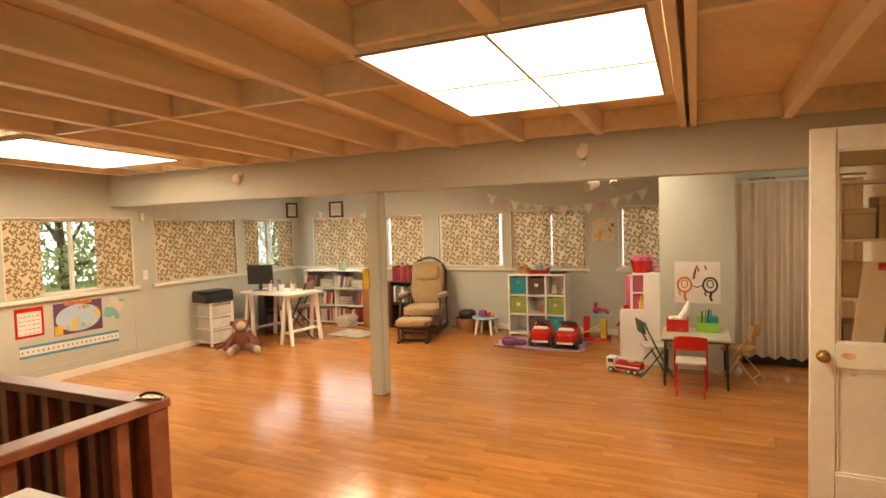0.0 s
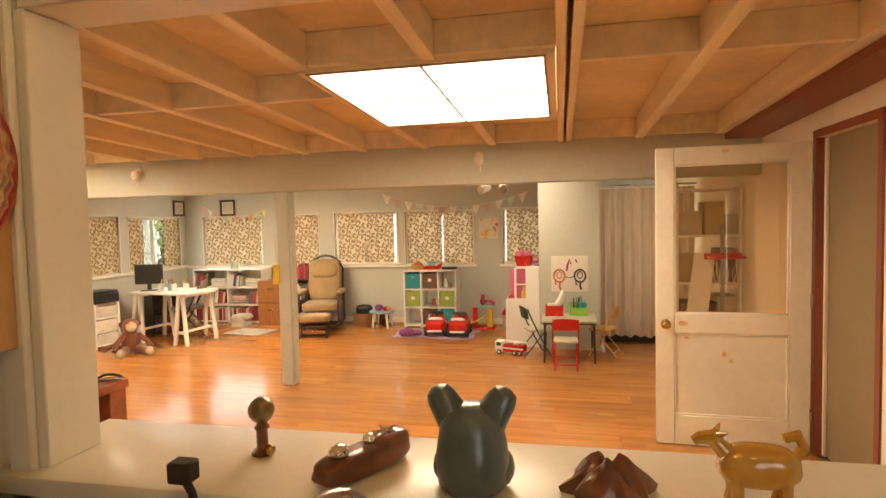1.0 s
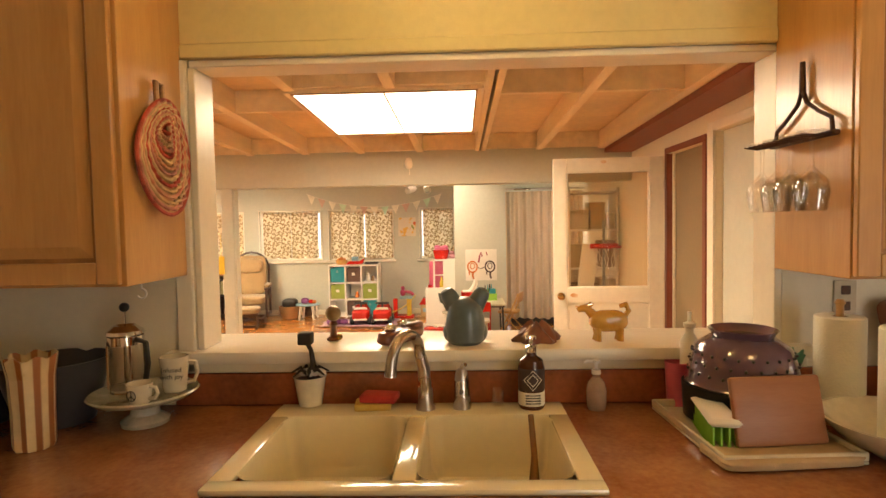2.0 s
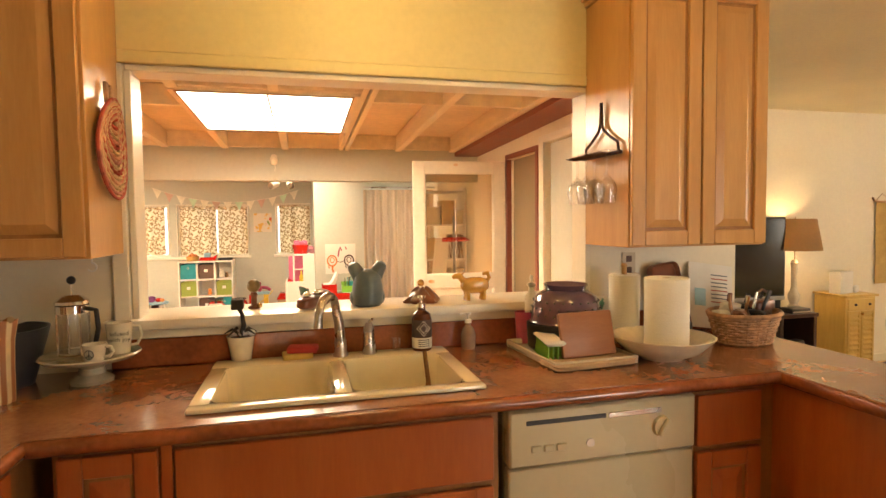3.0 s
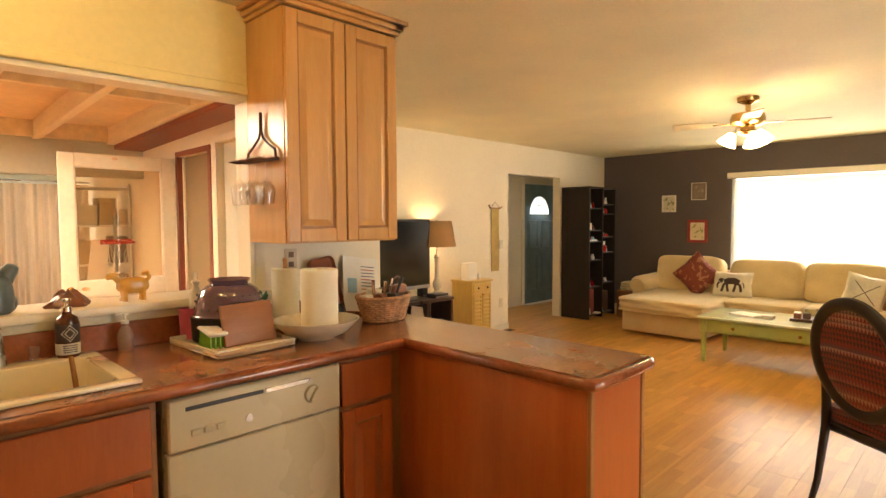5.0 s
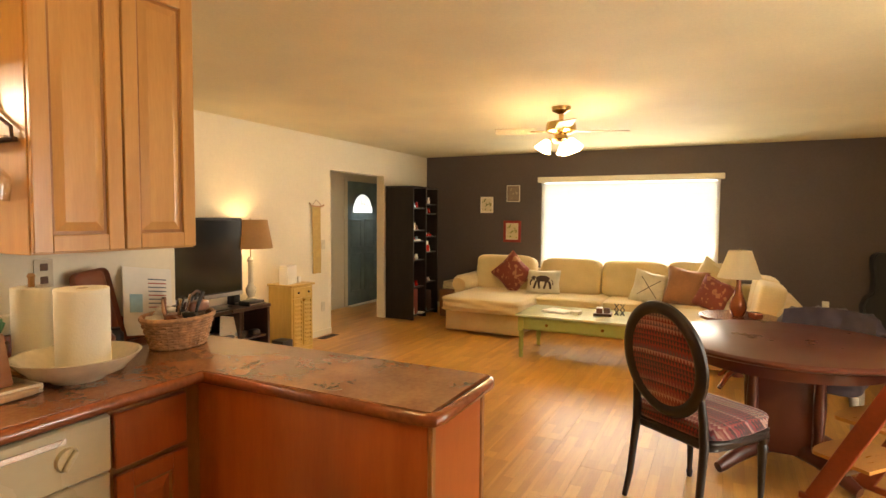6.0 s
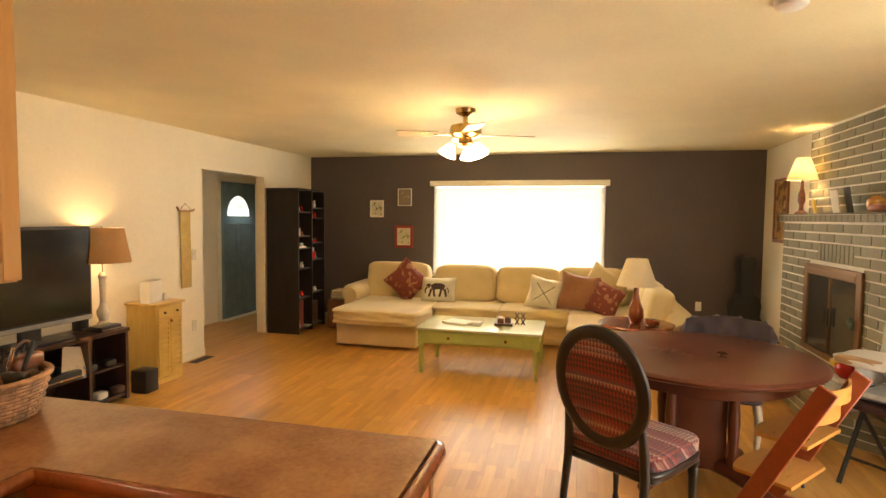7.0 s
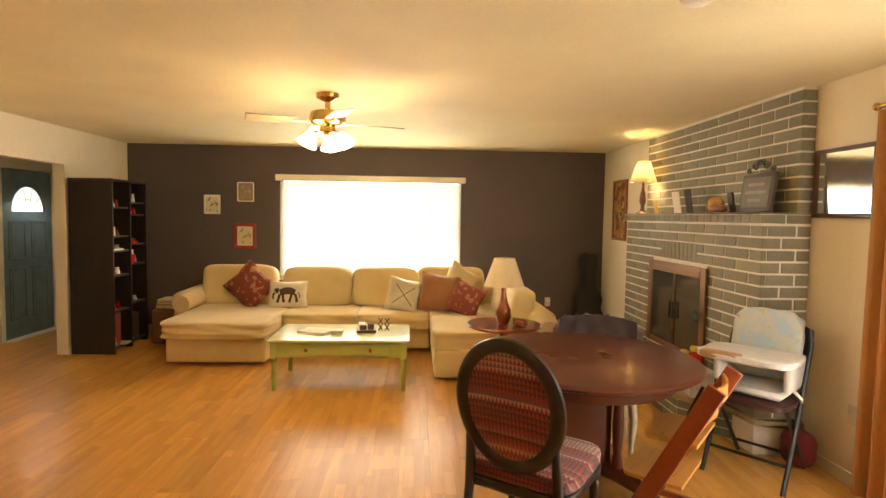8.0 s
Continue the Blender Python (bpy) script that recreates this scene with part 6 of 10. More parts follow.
# kids' table with three folding chairs
KT = plain("pale table laminate", (0.52, 0.48, 0.34), 0.35)
kt = thing("kids_table", "pale folding card table with dark metal legs", "table", (0.18, 5.50, 0))
kt.scale = (1.0, 1.0, 0.83)
simple("tabletop", (-0.30, -0.29, 0.535), (0.30, 0.29, 0.56), KT, kt, 0.006)
simple("apron", (-0.285, -0.275, 0.51), (0.285, 0.275, 0.534), DARKW, kt, 0.003)
for sx in (-1, 1):
    for sy in (-1, 1):
        bm = B()
        cyl(bm, (sx * 0.27, sy * 0.26, 0.0), (sx * 0.26, sy * 0.25, 0.51), 0.012)
        part("leg", bm, BLACK, kt)
DKGREEN = plain("dark green enamel", (0.035, 0.075, 0.045), 0.4)
CREAMV = plain("cream vinyl", (0.66, 0.60, 0.46), 0.5)
folding_chair((0.14, 5.08, 0), 180, RED, CREAMV, "red metal folding chair with a cream seat", 0.66, RED, group="kids' folding chairs")
folding_chair((-0.20, 5.60, 0), 112, DKGREEN, KT, "dark green metal folding chair", 0.70, DKGREEN, group="kids' folding chairs")
folding_chair((0.58, 5.68, 0), -110, PINE, PINE, "golden wooden folding chair", 0.70, PINE, group="kids' folding chairs")
rb = thing("toy_basket", "red basket with toys on the kids' table", "basket", (0.02, 5.60, 0.466))
bm = B()
for a, b in (((-0.10, -0.08, 0), (0.10, 0.08, 0.006)), ((-0.10, -0.08, 0.006), (0.10, -0.074, 0.12)), ((-0.10, 0.074, 0.006), (0.10, 0.08, 0.12)), ((-0.10, -0.074, 0.006), (-0.094, 0.074, 0.12)), ((0.094, -0.074, 0.006), (0.10, 0.074, 0.12))):
    box(bm, a, b, 0.001)
part("body", bm, RED, rb)
bm = B()
for k in range(5):
    cushion(bm, (-0.05 + 0.025 * k, 0.02 * math.sin(2 * k), 0.11), (0.07, 0.06, 0.06), 0.6, 5, seed=k)
tube(bm, [(0.03, 0, 0.12), (0.07, 0, 0.18), (0.09, 0, 0.24), (0.10, 0, 0.29)], [0.04, 0.035, 0.03, 0.012], 8)
part("toys", bm, PAPER, rb)
gc = thing("craft_caddy", "lime green plastic craft caddy with pens", "caddy", (0.29, 5.64, 0.466))
bm = B()
for a, b in (((-0.10, -0.07, 0), (0.10, 0.07, 0.006)), ((-0.10, -0.07, 0.006), (0.10, -0.064, 0.09)), ((-0.10, 0.064, 0.006), (0.10, 0.07, 0.14)), ((-0.10, -0.064, 0.006), (-0.094, 0.064, 0.09)), ((0.094, -0.064, 0.006), (0.10, 0.064, 0.09))):
    box(bm, a, b, 0.001)
part("body", bm, LIMEPL, gc)
for k in range(6):
    bm = B()
    x = -0.05 + 0.02 * k
    cyl(bm, (x, 0, 0.01), (x + 0.02 * math.sin(k), 0.03, 0.19 + 0.01 * (k % 3)), 0.006, n=6)
    part("pen", bm, (BLACK, TEAL, BLACK, TEAL, MOCHA, TEAL)[k], gc)
simple("cup", (0.01, -0.05, 0.02), (0.085, 0.05, 0.15), TEAL, gc, 0.008)

# things on the walls
FRAME_BROWN = plain("brown frame wood", (0.10, 0.04, 0.02), 0.35)


def framed(name, label, at, w, h, turn, frame_m, mat_m, inner_m, fw=0.02, border=0.03, cat="picture"):
    """A framed picture; its back at the origin plane, front towards local -y."""
    t = thing(name, label, cat, at, turn)
    bm = B()
    for a, b, c, d in ((-w / 2, w / 2, -h / 2, -h / 2 + fw), (-w / 2, w / 2, h / 2 - fw, h / 2), (-w / 2, -w / 2 + fw, -h / 2 + fw, h / 2 - fw), (w / 2 - fw, w / 2, -h / 2 + fw, h / 2 - fw)):
        box(bm, (a, -0.022, c), (b, -0.001, d), 0.003)
    part("frame", bm, frame_m, t)
    simple("mount", (-w / 2 + fw, -0.010, -h / 2 + fw), (w / 2 - fw, -0.003, h / 2 - fw), mat_m, t)
    if inner_m:
        b_ = fw + border
        simple("picture", (-w / 2 + b_, -0.0135, -h / 2 + b_), (w / 2 - b_, -0.0105, h / 2 - b_), inner_m, t)
    return t


def blotch(name, base, cols, scale=9.0):
    """Paper with a few washes of colour."""
    m = plain(name, base, 0.7, var=0.03)
    N, L = m.node_tree.nodes, m.node_tree.links
    src = N["Principled BSDF"].inputs["Base Color"].links[0].from_socket
    tc = N.new("ShaderNodeTexCoord")
    for k, (c, lo) in enumerate(cols):
        n, r, mx, mp = N.new("ShaderNodeTexNoise"), N.new("ShaderNodeValToRGB"), N.new("ShaderNodeMix"), N.new("ShaderNodeMapping")
        mp.inputs["Location"].default_value = (k * 3.7, k * 1.9, k * 2.3)
        n.inputs["Scale"].default_value = scale
        L.new(tc.outputs["Object"], mp.inputs[0])
        L.new(mp.outputs[0], n.inputs[0])
        r.color_ramp.elements[0].position, r.color_ramp.elements[1].position = lo, lo + 0.04
        L.new(n.outputs[0], r.inputs[0])
        mx.data_type = "RGBA"
        L.new(r.outputs[0], mx.inputs["Factor"])
        L.new(src, mx.inputs["A"])
        mx.inputs["B"].default_value = (*c, 1)
        src = mx.outputs["Result"]
    L.new(src, N["Principled BSDF"].inputs["Base Color"])
    return m


framed("certificate", "framed certificate in dark brown wood", (PX0 + 0.001, 7.32, 1.89), 0.28, 0.26, 90, FRAME_BROWN, PAPER, plain("cream certificate", (0.62, 0.55, 0.40), 0.7), 0.035, 0.02)
framed("certificate", "framed certificate in dark brown wood", (-5.33, PY1 - 0.001, 1.88), 0.28, 0.27, 0, FRAME_BROWN, PAPER, plain("cream certificate", (0.62, 0.55, 0.40), 0.7), 0.035, 0.02)
ART = blotch("paper with orange and green washes", (0.68, 0.60, 0.46), [((0.70, 0.42, 0.08), 0.55), ((0.62, 0.12, 0.04), 0.60), ((0.25, 0.30, 0.08), 0.66)], 9)
pa = thing("painting", "child's leaf painting on paper pinned to the wall", "picture", (-0.965, PY1 - 0.001, 1.45), 0)
simple("sheet", (-0.145, -0.006, -0.155), (0.145, -0.002, 0.155), ART, pa)
# large drawing on the chase: plain loops and strokes
pd_ = thing("child_drawing", "child's painted paper taped to the chase", "picture", (0.200, 5.908, 0.91))
bm = B()
sheet(bm, lambda u, v: (-0.215 + 0.43 * u, -0.004 - 0.010 * (u - 0.5) ** 2 - 0.006 * v * v, -0.21 + 0.43 * v), 8, 8, 0.002)
part("sheet", bm, PAPER, pd_)


def stroke(parent, pts, r, m_, nm="brush_stroke"):
    bm = B()
    tube(bm, [(x, -0.012, z) for x, z in pts], r, 6)
    ob = part(nm, bm, m_, parent)
    ob.scale.y = 0.25
    ob.location.y = -0.008
    return ob


BR_OR, BR_BR, BR_MA = plain("orange poster paint", (0.62, 0.17, 0.03), 0.7), plain("brown poster paint", (0.06, 0.03, 0.025), 0.7), plain("maroon poster paint", (0.30, 0.02, 0.06), 0.7)
for cx, m_ in ((-0.12, BR_OR), (0.12, BR_BR)):
    stroke(pd_, [(cx + 0.065 * math.cos(a), -0.02 + 0.075 * math.sin(a)) for a in [k * math.pi / 8 for k in range(17)]], 0.010, m_)
    stroke(pd_, [(cx + 0.03 * math.cos(a), -0.01 + 0.04 * math.sin(a)) for a in [k * math.pi / 6 for k in range(13)]], 0.006, m_)
    stroke(pd_, [(cx + 0.01, -0.09), (cx + 0.0, -0.14), (cx + 0.015, -0.185)], 0.012, m_)
    stroke(pd_, [(cx - 0.05, -0.09), (cx - 0.04, -0.13)], 0.008, m_)
stroke(pd_, [(-0.035, 0.04), (-0.02, 0.12), (0.0, 0.18), (0.015, 0.12)], 0.011, BR_MA)
stroke(pd_, [(0.07, 0.18), (0.085, 0.14)], 0.008, BR_MA)
stroke(pd_, [(-0.05, -0.03), (0.0, -0.045), (0.06, -0.02)], 0.005, BR_BR)

# posters on the west wall
MAP = blotch("world map print", (0.42, 0.55, 0.66), [((0.62, 0.50, 0.16), 0.56), ((0.30, 0.42, 0.18), 0.62), ((0.55, 0.22, 0.08), 0.66)], 7)
pm = thing("world_map_poster", "children's world map poster with a purple border", "poster", (PX0 + 0.001, 3.61, 0.67), 90)
simple("sheet", (-0.27, -0.004, -0.185), (0.27, -0.001, 0.185), plain("purple print", (0.13, 0.05, 0.14), 0.5), pm)
bm = B()
lathe(bm, [(0, 0), (1, 0), (1, 0.001), (0, 0.001)], 40, m=pose(0, -0.0045, -0.015, 90, 0, 0) @ Matrix.Diagonal((0.25, 0.15, 1, 1)))
part("map", bm, MAP, pm)
simple("title_banner", (-0.15, -0.0062, 0.135), (0.15, -0.0045, 0.175), ORANGE, pm)
simple("legend", (-0.265, -0.006, -0.18), (-0.18, -0.0042, -0.08), YELLOW, pm)
fc_ = bpy.data.curves.new("title", "FONT")
fc_.body, fc_.size, fc_.align_x, fc_.extrude = "The World", 0.048, "CENTER", 0.0004
tx = new("title", fc_)
tx.parent = pm
tx.matrix_basis = pose(0, -0.0068, 0.140, 90, 0, 0)
fc_.materials.append(plain("dark print", (0.12, 0.02, 0.04), 0.6))
pc = thing("calendar_poster", "cream calendar chart with a red border", "poster", (PX0 + 0.001, 3.10, 0.69), 90)
simple("sheet", (-0.14, -0.004, -0.165), (0.14, -0.001, 0.165), RED, pc)
simple("chart", (-0.115, -0.0058, -0.14), (0.115, -0.0042, 0.10), PAPER, pc)
for j in range(5):
    for i in range(5):
        simple("print_mark", (-0.10 + 0.042 * i, -0.0068, -0.125 + 0.044 * j), (-0.075 + 0.042 * i, -0.006, -0.119 + 0.044 * j), BOOKS[3], pc)
pp = thing("teal_paper", "cream paper with teal paint stuck askew", "poster", (PX0 + 0.001, 4.03, 0.70), 90)
pp.matrix_basis = pp.matrix_basis @ pose(0, 0, 0, 0, 24, 0)
simple("sheet", (-0.10, -0.004, -0.125), (0.10, -0.001, 0.125), blotch("paper with teal wash", (0.62, 0.58, 0.45), [((0.20, 0.45, 0.38), 0.5)], 5), pp)
pn = thing("number_line", "long white number strip with blue borders", "poster", (PX0 + 0.001, 3.53, 0.365), 90)
pn.matrix_basis = pn.matrix_basis @ pose(0, 0, 0, 0, 0.8, 0)
simple("strip", (-0.54, -0.003, -0.035), (0.54, -0.001, 0.040), PAPER, pn)
for z in (-0.062, 0.041):
    simple("border", (-0.54, -0.0035, z), (0.54, -0.001, z + 0.026), plain("blue print", (0.06, 0.28, 0.45), 0.5), pn)
for k in range(21):
    simple("print_mark", (-0.52 + 0.051 * k, -0.0042, -0.008), (-0.508 + 0.051 * k, -0.0032, 0.012), BLACK, pn)
bd = thing("wall_board", "pale painted panel with wooden edges on the wall", "panel", (PX0 + 0.0005, 3.48, 0), 90)
for a, b, c, d in ((-0.84, 0.84, 0.835, 0.86), (0.815, 0.84, 0.15, 0.834), (-0.84, 0.814, 0.15, 0.175)):
    simple("edge_strip", (a, -0.006, c), (b, -0.0005, d), WALL_GREEN, bd, 0.002)
sw = thing("wall_switch", "white light switch plate", "switch", (PX0 + 0.001, 4.47, 1.05), 90)
simple("plate", (-0.035, -0.006, -0.06), (0.035, -0.0005, 0.06), WHITE, sw, 0.002)
simple("toggle", (-0.006, -0.014, -0.012), (0.006, -0.0062, 0.012), WHITE, sw, 0.002)
sn = thing("alarm_sensor", "small white alarm sensor below the beam", "sensor", (PX0 + 0.001, 4.45, 1.78), 90)
simple("case", (-0.03, -0.03, -0.05), (0.03, -0.0005, 0.05), WHITE, sn, 0.008)

# bunting
BUNT = [plain("bunting %s" % n, c, 0.9) for n, c in (("pink", (0.80, 0.42, 0.40)), ("cream", (0.82, 0.78, 0.64)), ("orange", (0.82, 0.46, 0.17)), ("mint", (0.55, 0.74, 0.55)), ("lemon", (0.82, 0.76, 0.34)), ("dusty rose", (0.62, 0.42, 0.34)))]


def bunting(p, q, n, sag, label, cols, size=0.11):
    t = thing("bunting", label, "bunting")
    p, q = Vector(p), Vector(q)
    pt = lambda u: p.lerp(q, u) - Vector((0, 0, sag * 4 * u * (1 - u)))
    bm = B()
    tube(bm, [pt(k / 30) for k in range(31)], 0.003, 5)
    part("string", bm, PAPER, t)
    for k in range(n):
        a, b = pt((k + 0.12) / n), pt((k + 0.88) / n)
        c = (a + b) / 2 - Vector((0, 0, size * 1.25))
        bm = B()
        d = Vector((0, 0.003, 0))
        f1 = [bm.verts.new(v) for v in (a, b, c)]
        f2 = [bm.verts.new(v + d) for v in (a, b, c)]
        bm.faces.new(f1)
        bm.faces.new(f2[::-1])
        for i in range(3):
            bm.faces.new((f1[i], f2[i], f2[(i + 1) % 3], f1[(i + 1) % 3]))
        part("pennant", bm, cols[k % len(cols)], t, smooth=False)


bunting((-5.84, 7.468, 1.94), (-4.60, 7.468, 1.86), 10, 0.16, "pastel paper pennant bunting across the corner", BUNT[:5])
bunting((-2.64, 7.462, 2.03), (-0.36, 7.462, 2.00), 13, 0.22, "cream cloth pennant bunting along the windows", [BUNT[1], BUNT[5], BUNT[1], BUNT[3]], 0.12)
# yellow tag and hook on the post
tg = thing("fly_swatter", "yellow plastic tag hanging on the post", "tag", (-2.62, 4.062, 1.10))
simple("blade", (-0.035, -0.008, -0.10), (0.035, -0.002, 0.09), YELLOW, tg, 0.008)
bm = B()
tube(bm, [(0, -0.004, 0.09), (0.004, -0.004, 0.2), (0, -0.004, 0.32)], 0.004, 6)
part("handle", bm, YELLOW, tg)

# storage shelf behind the open glazed door
sh = thing("storage_shelf", "white storage shelf full of boxes behind the glazed door", "shelf", (0, 0, 0))
for x in (1.13, 1.665):
    simple("upright", (x, 4.50, 0.0), (x + 0.022, 4.84, 1.86), WHITE, sh, 0.002)
for z in (0.10, 0.52, 0.95, 1.38, 1.80):
    simple("shelf_board", (1.153, 4.50, z), (1.664, 4.84, z + 0.02), WHITE, sh, 0.002)
for k, (x, z, w_, h_, m_) in enumerate(((1.16, 1.4005, 0.20, 0.22, "grey"), (1.38, 1.4005, 0.16, 0.30, "buff"), (1.555, 1.4005, 0.10, 0.18, "grey"), (1.16, 0.9705, 0.15, 0.26, "buff"), (1.50, 0.9705, 0.15, 0.30, "dun"), (1.17, 0.5405, 0.30, 0.24, "dun"), (1.49, 0.5405, 0.16, 0.30, "grey"))):
    c_ = {"grey": (0.52, 0.46, 0.34), "buff": (0.46, 0.34, 0.18), "dun": (0.24, 0.15, 0.08)}[m_]
    bxs = thing("storage_box", "%s cardboard box stored on the white shelf" % m_, "box", (x, 4.53, z))
    cm = plain("%s carton" % m_, c_, 0.75)
    simple("carton", (0, 0, 0), (w_, 0.26, h_ * 0.8), cm, bxs, 0.004)
    simple("lid", (-0.004, -0.004, h_ * 0.8 + 0.0005), (w_ + 0.004, 0.264, h_), cm, bxs, 0.004)
hp = thing("toy_basketball_hoop", "toy basketball hoop with a red rim and white net", "hoop", (1.50, 4.36, 0))
simple("stand_pole", (-0.015, 0.05, 0.05), (0.015, 0.08, 1.50), plain("grey pole", (0.30, 0.30, 0.30), 0.4, metal=0.5), hp, 0.004)
simple("foot", (-0.20, -0.10, 0.0), (0.15, 0.12, 0.05), BLACK, hp, 0.015)
bm = B()
tube(bm, [(0.15 * math.cos(a), -0.06 + 0.11 * math.sin(a), 1.21) for a in [2 * math.pi * k / 24 for k in range(24)]], 0.012, 8, True)
box(bm, (-0.155, 0.035, 1.185), (0.155, 0.049, 1.24), 0.004)
part("rim", bm, RED, hp)
for k in range(10):
    a = 2 * math.pi * k / 10
    bm = B()
    tube(bm, [(0.15 * math.cos(a), -0.06 + 0.11 * math.sin(a), 1.20), (0.11 * math.cos(a + 0.3), -0.06 + 0.08 * math.sin(a + 0.3), 1.08), (0.085 * math.cos(a), -0.06 + 0.06 * math.sin(a), 0.94)], 0.004, 5)
    part("net_cord", bm, PAPER, hp)
wb = thing("white_board", "white board leaning aslant behind the glazed door", "board", (1.20, 4.36, 0))
bm = B()
box(bm, (-0.09, -0.008, 0.0), (0.09, 0.008, 1.22), 0.004, m=pose(0, 0, 0.03, -6, 8, 0))
part("panel", bm, WHITE, wb)

# ---- kitchen: things on the ledge, the worktop and the cabinets ----
CERAMIC = plain("cream glazed ceramic", (0.74, 0.68, 0.54), 0.15, coat=0.5)
BLUEGLAZE = plain("dark teal glaze", (0.065, 0.09, 0.095), 0.32, col2=(0.11, 0.145, 0.145), scale=8, coat=0.25)
AMBER = plain("amber glaze", (0.50, 0.24, 0.03), 0.18, col2=(0.62, 0.36, 0.08), scale=10, coat=0.6)
CLAY = plain("brown fired clay", (0.20, 0.065, 0.03), 0.3, var=0.25, scale=12, coat=0.4)
BRONZE = plain("patinated bronze", (0.30, 0.24, 0.13), 0.3, metal=0.8, var=0.25)
WICKER = plain("honey wicker", (0.48, 0.26, 0.13), 0.6, var=0.25, scale=20, bump=0.3)
LZ = 1.1003

# dark glazed pot with two large ears, a coin slot between them
bm = B()
lathe(bm, [(0, 0), (0.050, 0), (0.062, 0.012), (0.066, 0.05), (0.062, 0.085), (0.058, 0.105), (0.057, 0.125), (0.045, 0.142), (0.02, 0.152), (0, 0.153)], 28)
for sx in (-1, 1):
    tube(bm, [(sx * 0.026, 0, 0.10), (sx * 0.040, 0, 0.138), (sx * 0.054, 0, 0.160), (sx * 0.062, 0, 0.174), (sx * 0.065, 0, 0.180)], [0.028, 0.030, 0.027, 0.021, 0.008], 16)
    ball(bm, (sx * 0.052, 0.012, 0.035), (0.022, 0.035, 0.032), 12)
solid("ceramic_bunny", "dark teal glazed ceramic bank with two ears", "ornament", bm, BLUEGLAZE, (-0.06, 0.055, LZ))
# little bronze lamp-like figure
br = thing("bronze_ornament", "small patinated bronze ornament with a round top", "ornament", (-0.515, 0.13, LZ), 20)
bm = B()
lathe(bm, [(0, 0), (0.022, 0), (0.024, 0.006), (0.012, 0.014), (0.012, 0.05), (0.016, 0.056), (0.010, 0.066), (0, 0.068)], 16)
part("base", bm, CLAY, br)
bm = B()
ball(bm, (0, 0, 0.092), 0.027, 18)
part("globe", bm, BRONZE, br)
bm = B()
ball(bm, (0.018, -0.015, 0.012), 0.011, 10)
part("foot_ball", bm, BRASS, br)
# slipper-shaped ornament
so = thing("slipper_ornament", "brown ceramic slipper-shaped ornament with silver trim", "ornament", (-0.275, 0.085, LZ), 60)
so.scale = (1.32, 1.32, 1.32)
bm = B()
cushion(bm, (0, 0, 0.019), (0.165, 0.052, 0.038), 0.55, 10)
cushion(bm, (0.045, 0, 0.032), (0.075, 0.044, 0.030), 0.7, 8)
part("shoe", bm, CLAY, so)
bm = B()
ball(bm, (-0.045, 0, 0.042), (0.016, 0.014, 0.012), 10)
ball(bm, (0.01, 0, 0.044), (0.010, 0.010, 0.009), 10)
for k in range(5):
    a = k * 1.26
    tube(bm, [(0.04, 0, 0.046), (0.04 + 0.02 * math.cos(a), 0.02 * math.sin(a), 0.050)], [0.004, 0.001], 6)
part("trim", bm, CHROME, so)
# brown folded pottery
bm = B()
# a mound of folded clay: an uneven cone, creased round its side, with a torn lip
lathe(bm, [(0, 0), (0.068, 0), (0.072, 0.010), (0.062, 0.024), (0.045, 0.042), (0.034, 0.055), (0.020, 0.062), (0.010, 0.052), (0, 0.050)], 32)
for v in bm.verts:
    a_ = math.atan2(v.co.y, v.co.x)
    f_ = 1 + 0.16 * math.sin(5 * a_ + 60 * v.co.z) + 0.10 * math.sin(9 * a_) + 0.10 * noise.noise(v.co * 40)
    v.co.x, v.co.y = v.co.x * f_ * 1.05, v.co.y * f_ * 0.75
    v.co.z *= 1 + 0.22 * math.sin(3 * a_ + 1)
solid("clay_ornament", "rough brown fired clay ornament", "ornament", bm, CLAY, (0.175, 0.065, LZ), 10).scale = (0.95, 0.95, 0.95)
# amber glazed cow
bm = B()
cushion(bm, (0.015, 0, 0.065), (0.125, 0.065, 0.070), 0.75, 10)
for x in (-0.022, 0.05):
    for y in (-0.014, 0.014):
        tube(bm, [(x, y, 0.05), (x + 0.002, y, 0.02), (x, y * 1.1, 0.0)], [0.013, 0.010, 0.012], 8)
tube(bm, [(-0.02, 0, 0.07), (-0.045, 0, 0.095), (-0.055, 0, 0.108)], [0.018, 0.014, 0.013], 10)
tube(bm, [(-0.050, 0, 0.108), (-0.075, 0, 0.106), (-0.085, 0, 0.100)], [0.014, 0.011, 0.008], 8)
for y in (-0.014, 0.014):
    tube(bm, [(-0.048, y * 0.6, 0.115), (-0.038, y * 1.6, 0.124)], [0.006, 0.002], 6)
tube(bm, [(0.066, 0, 0.075), (0.082, 0, 0.098), (0.072, 0, 0.118), (0.052, 0, 0.112)], [0.009, 0.009, 0.010, 0.007], 8)
solid("ceramic_cow", "amber glazed ceramic cow creamer on the ledge", "ornament", bm, AMBER, (0.395, 0.07, LZ))

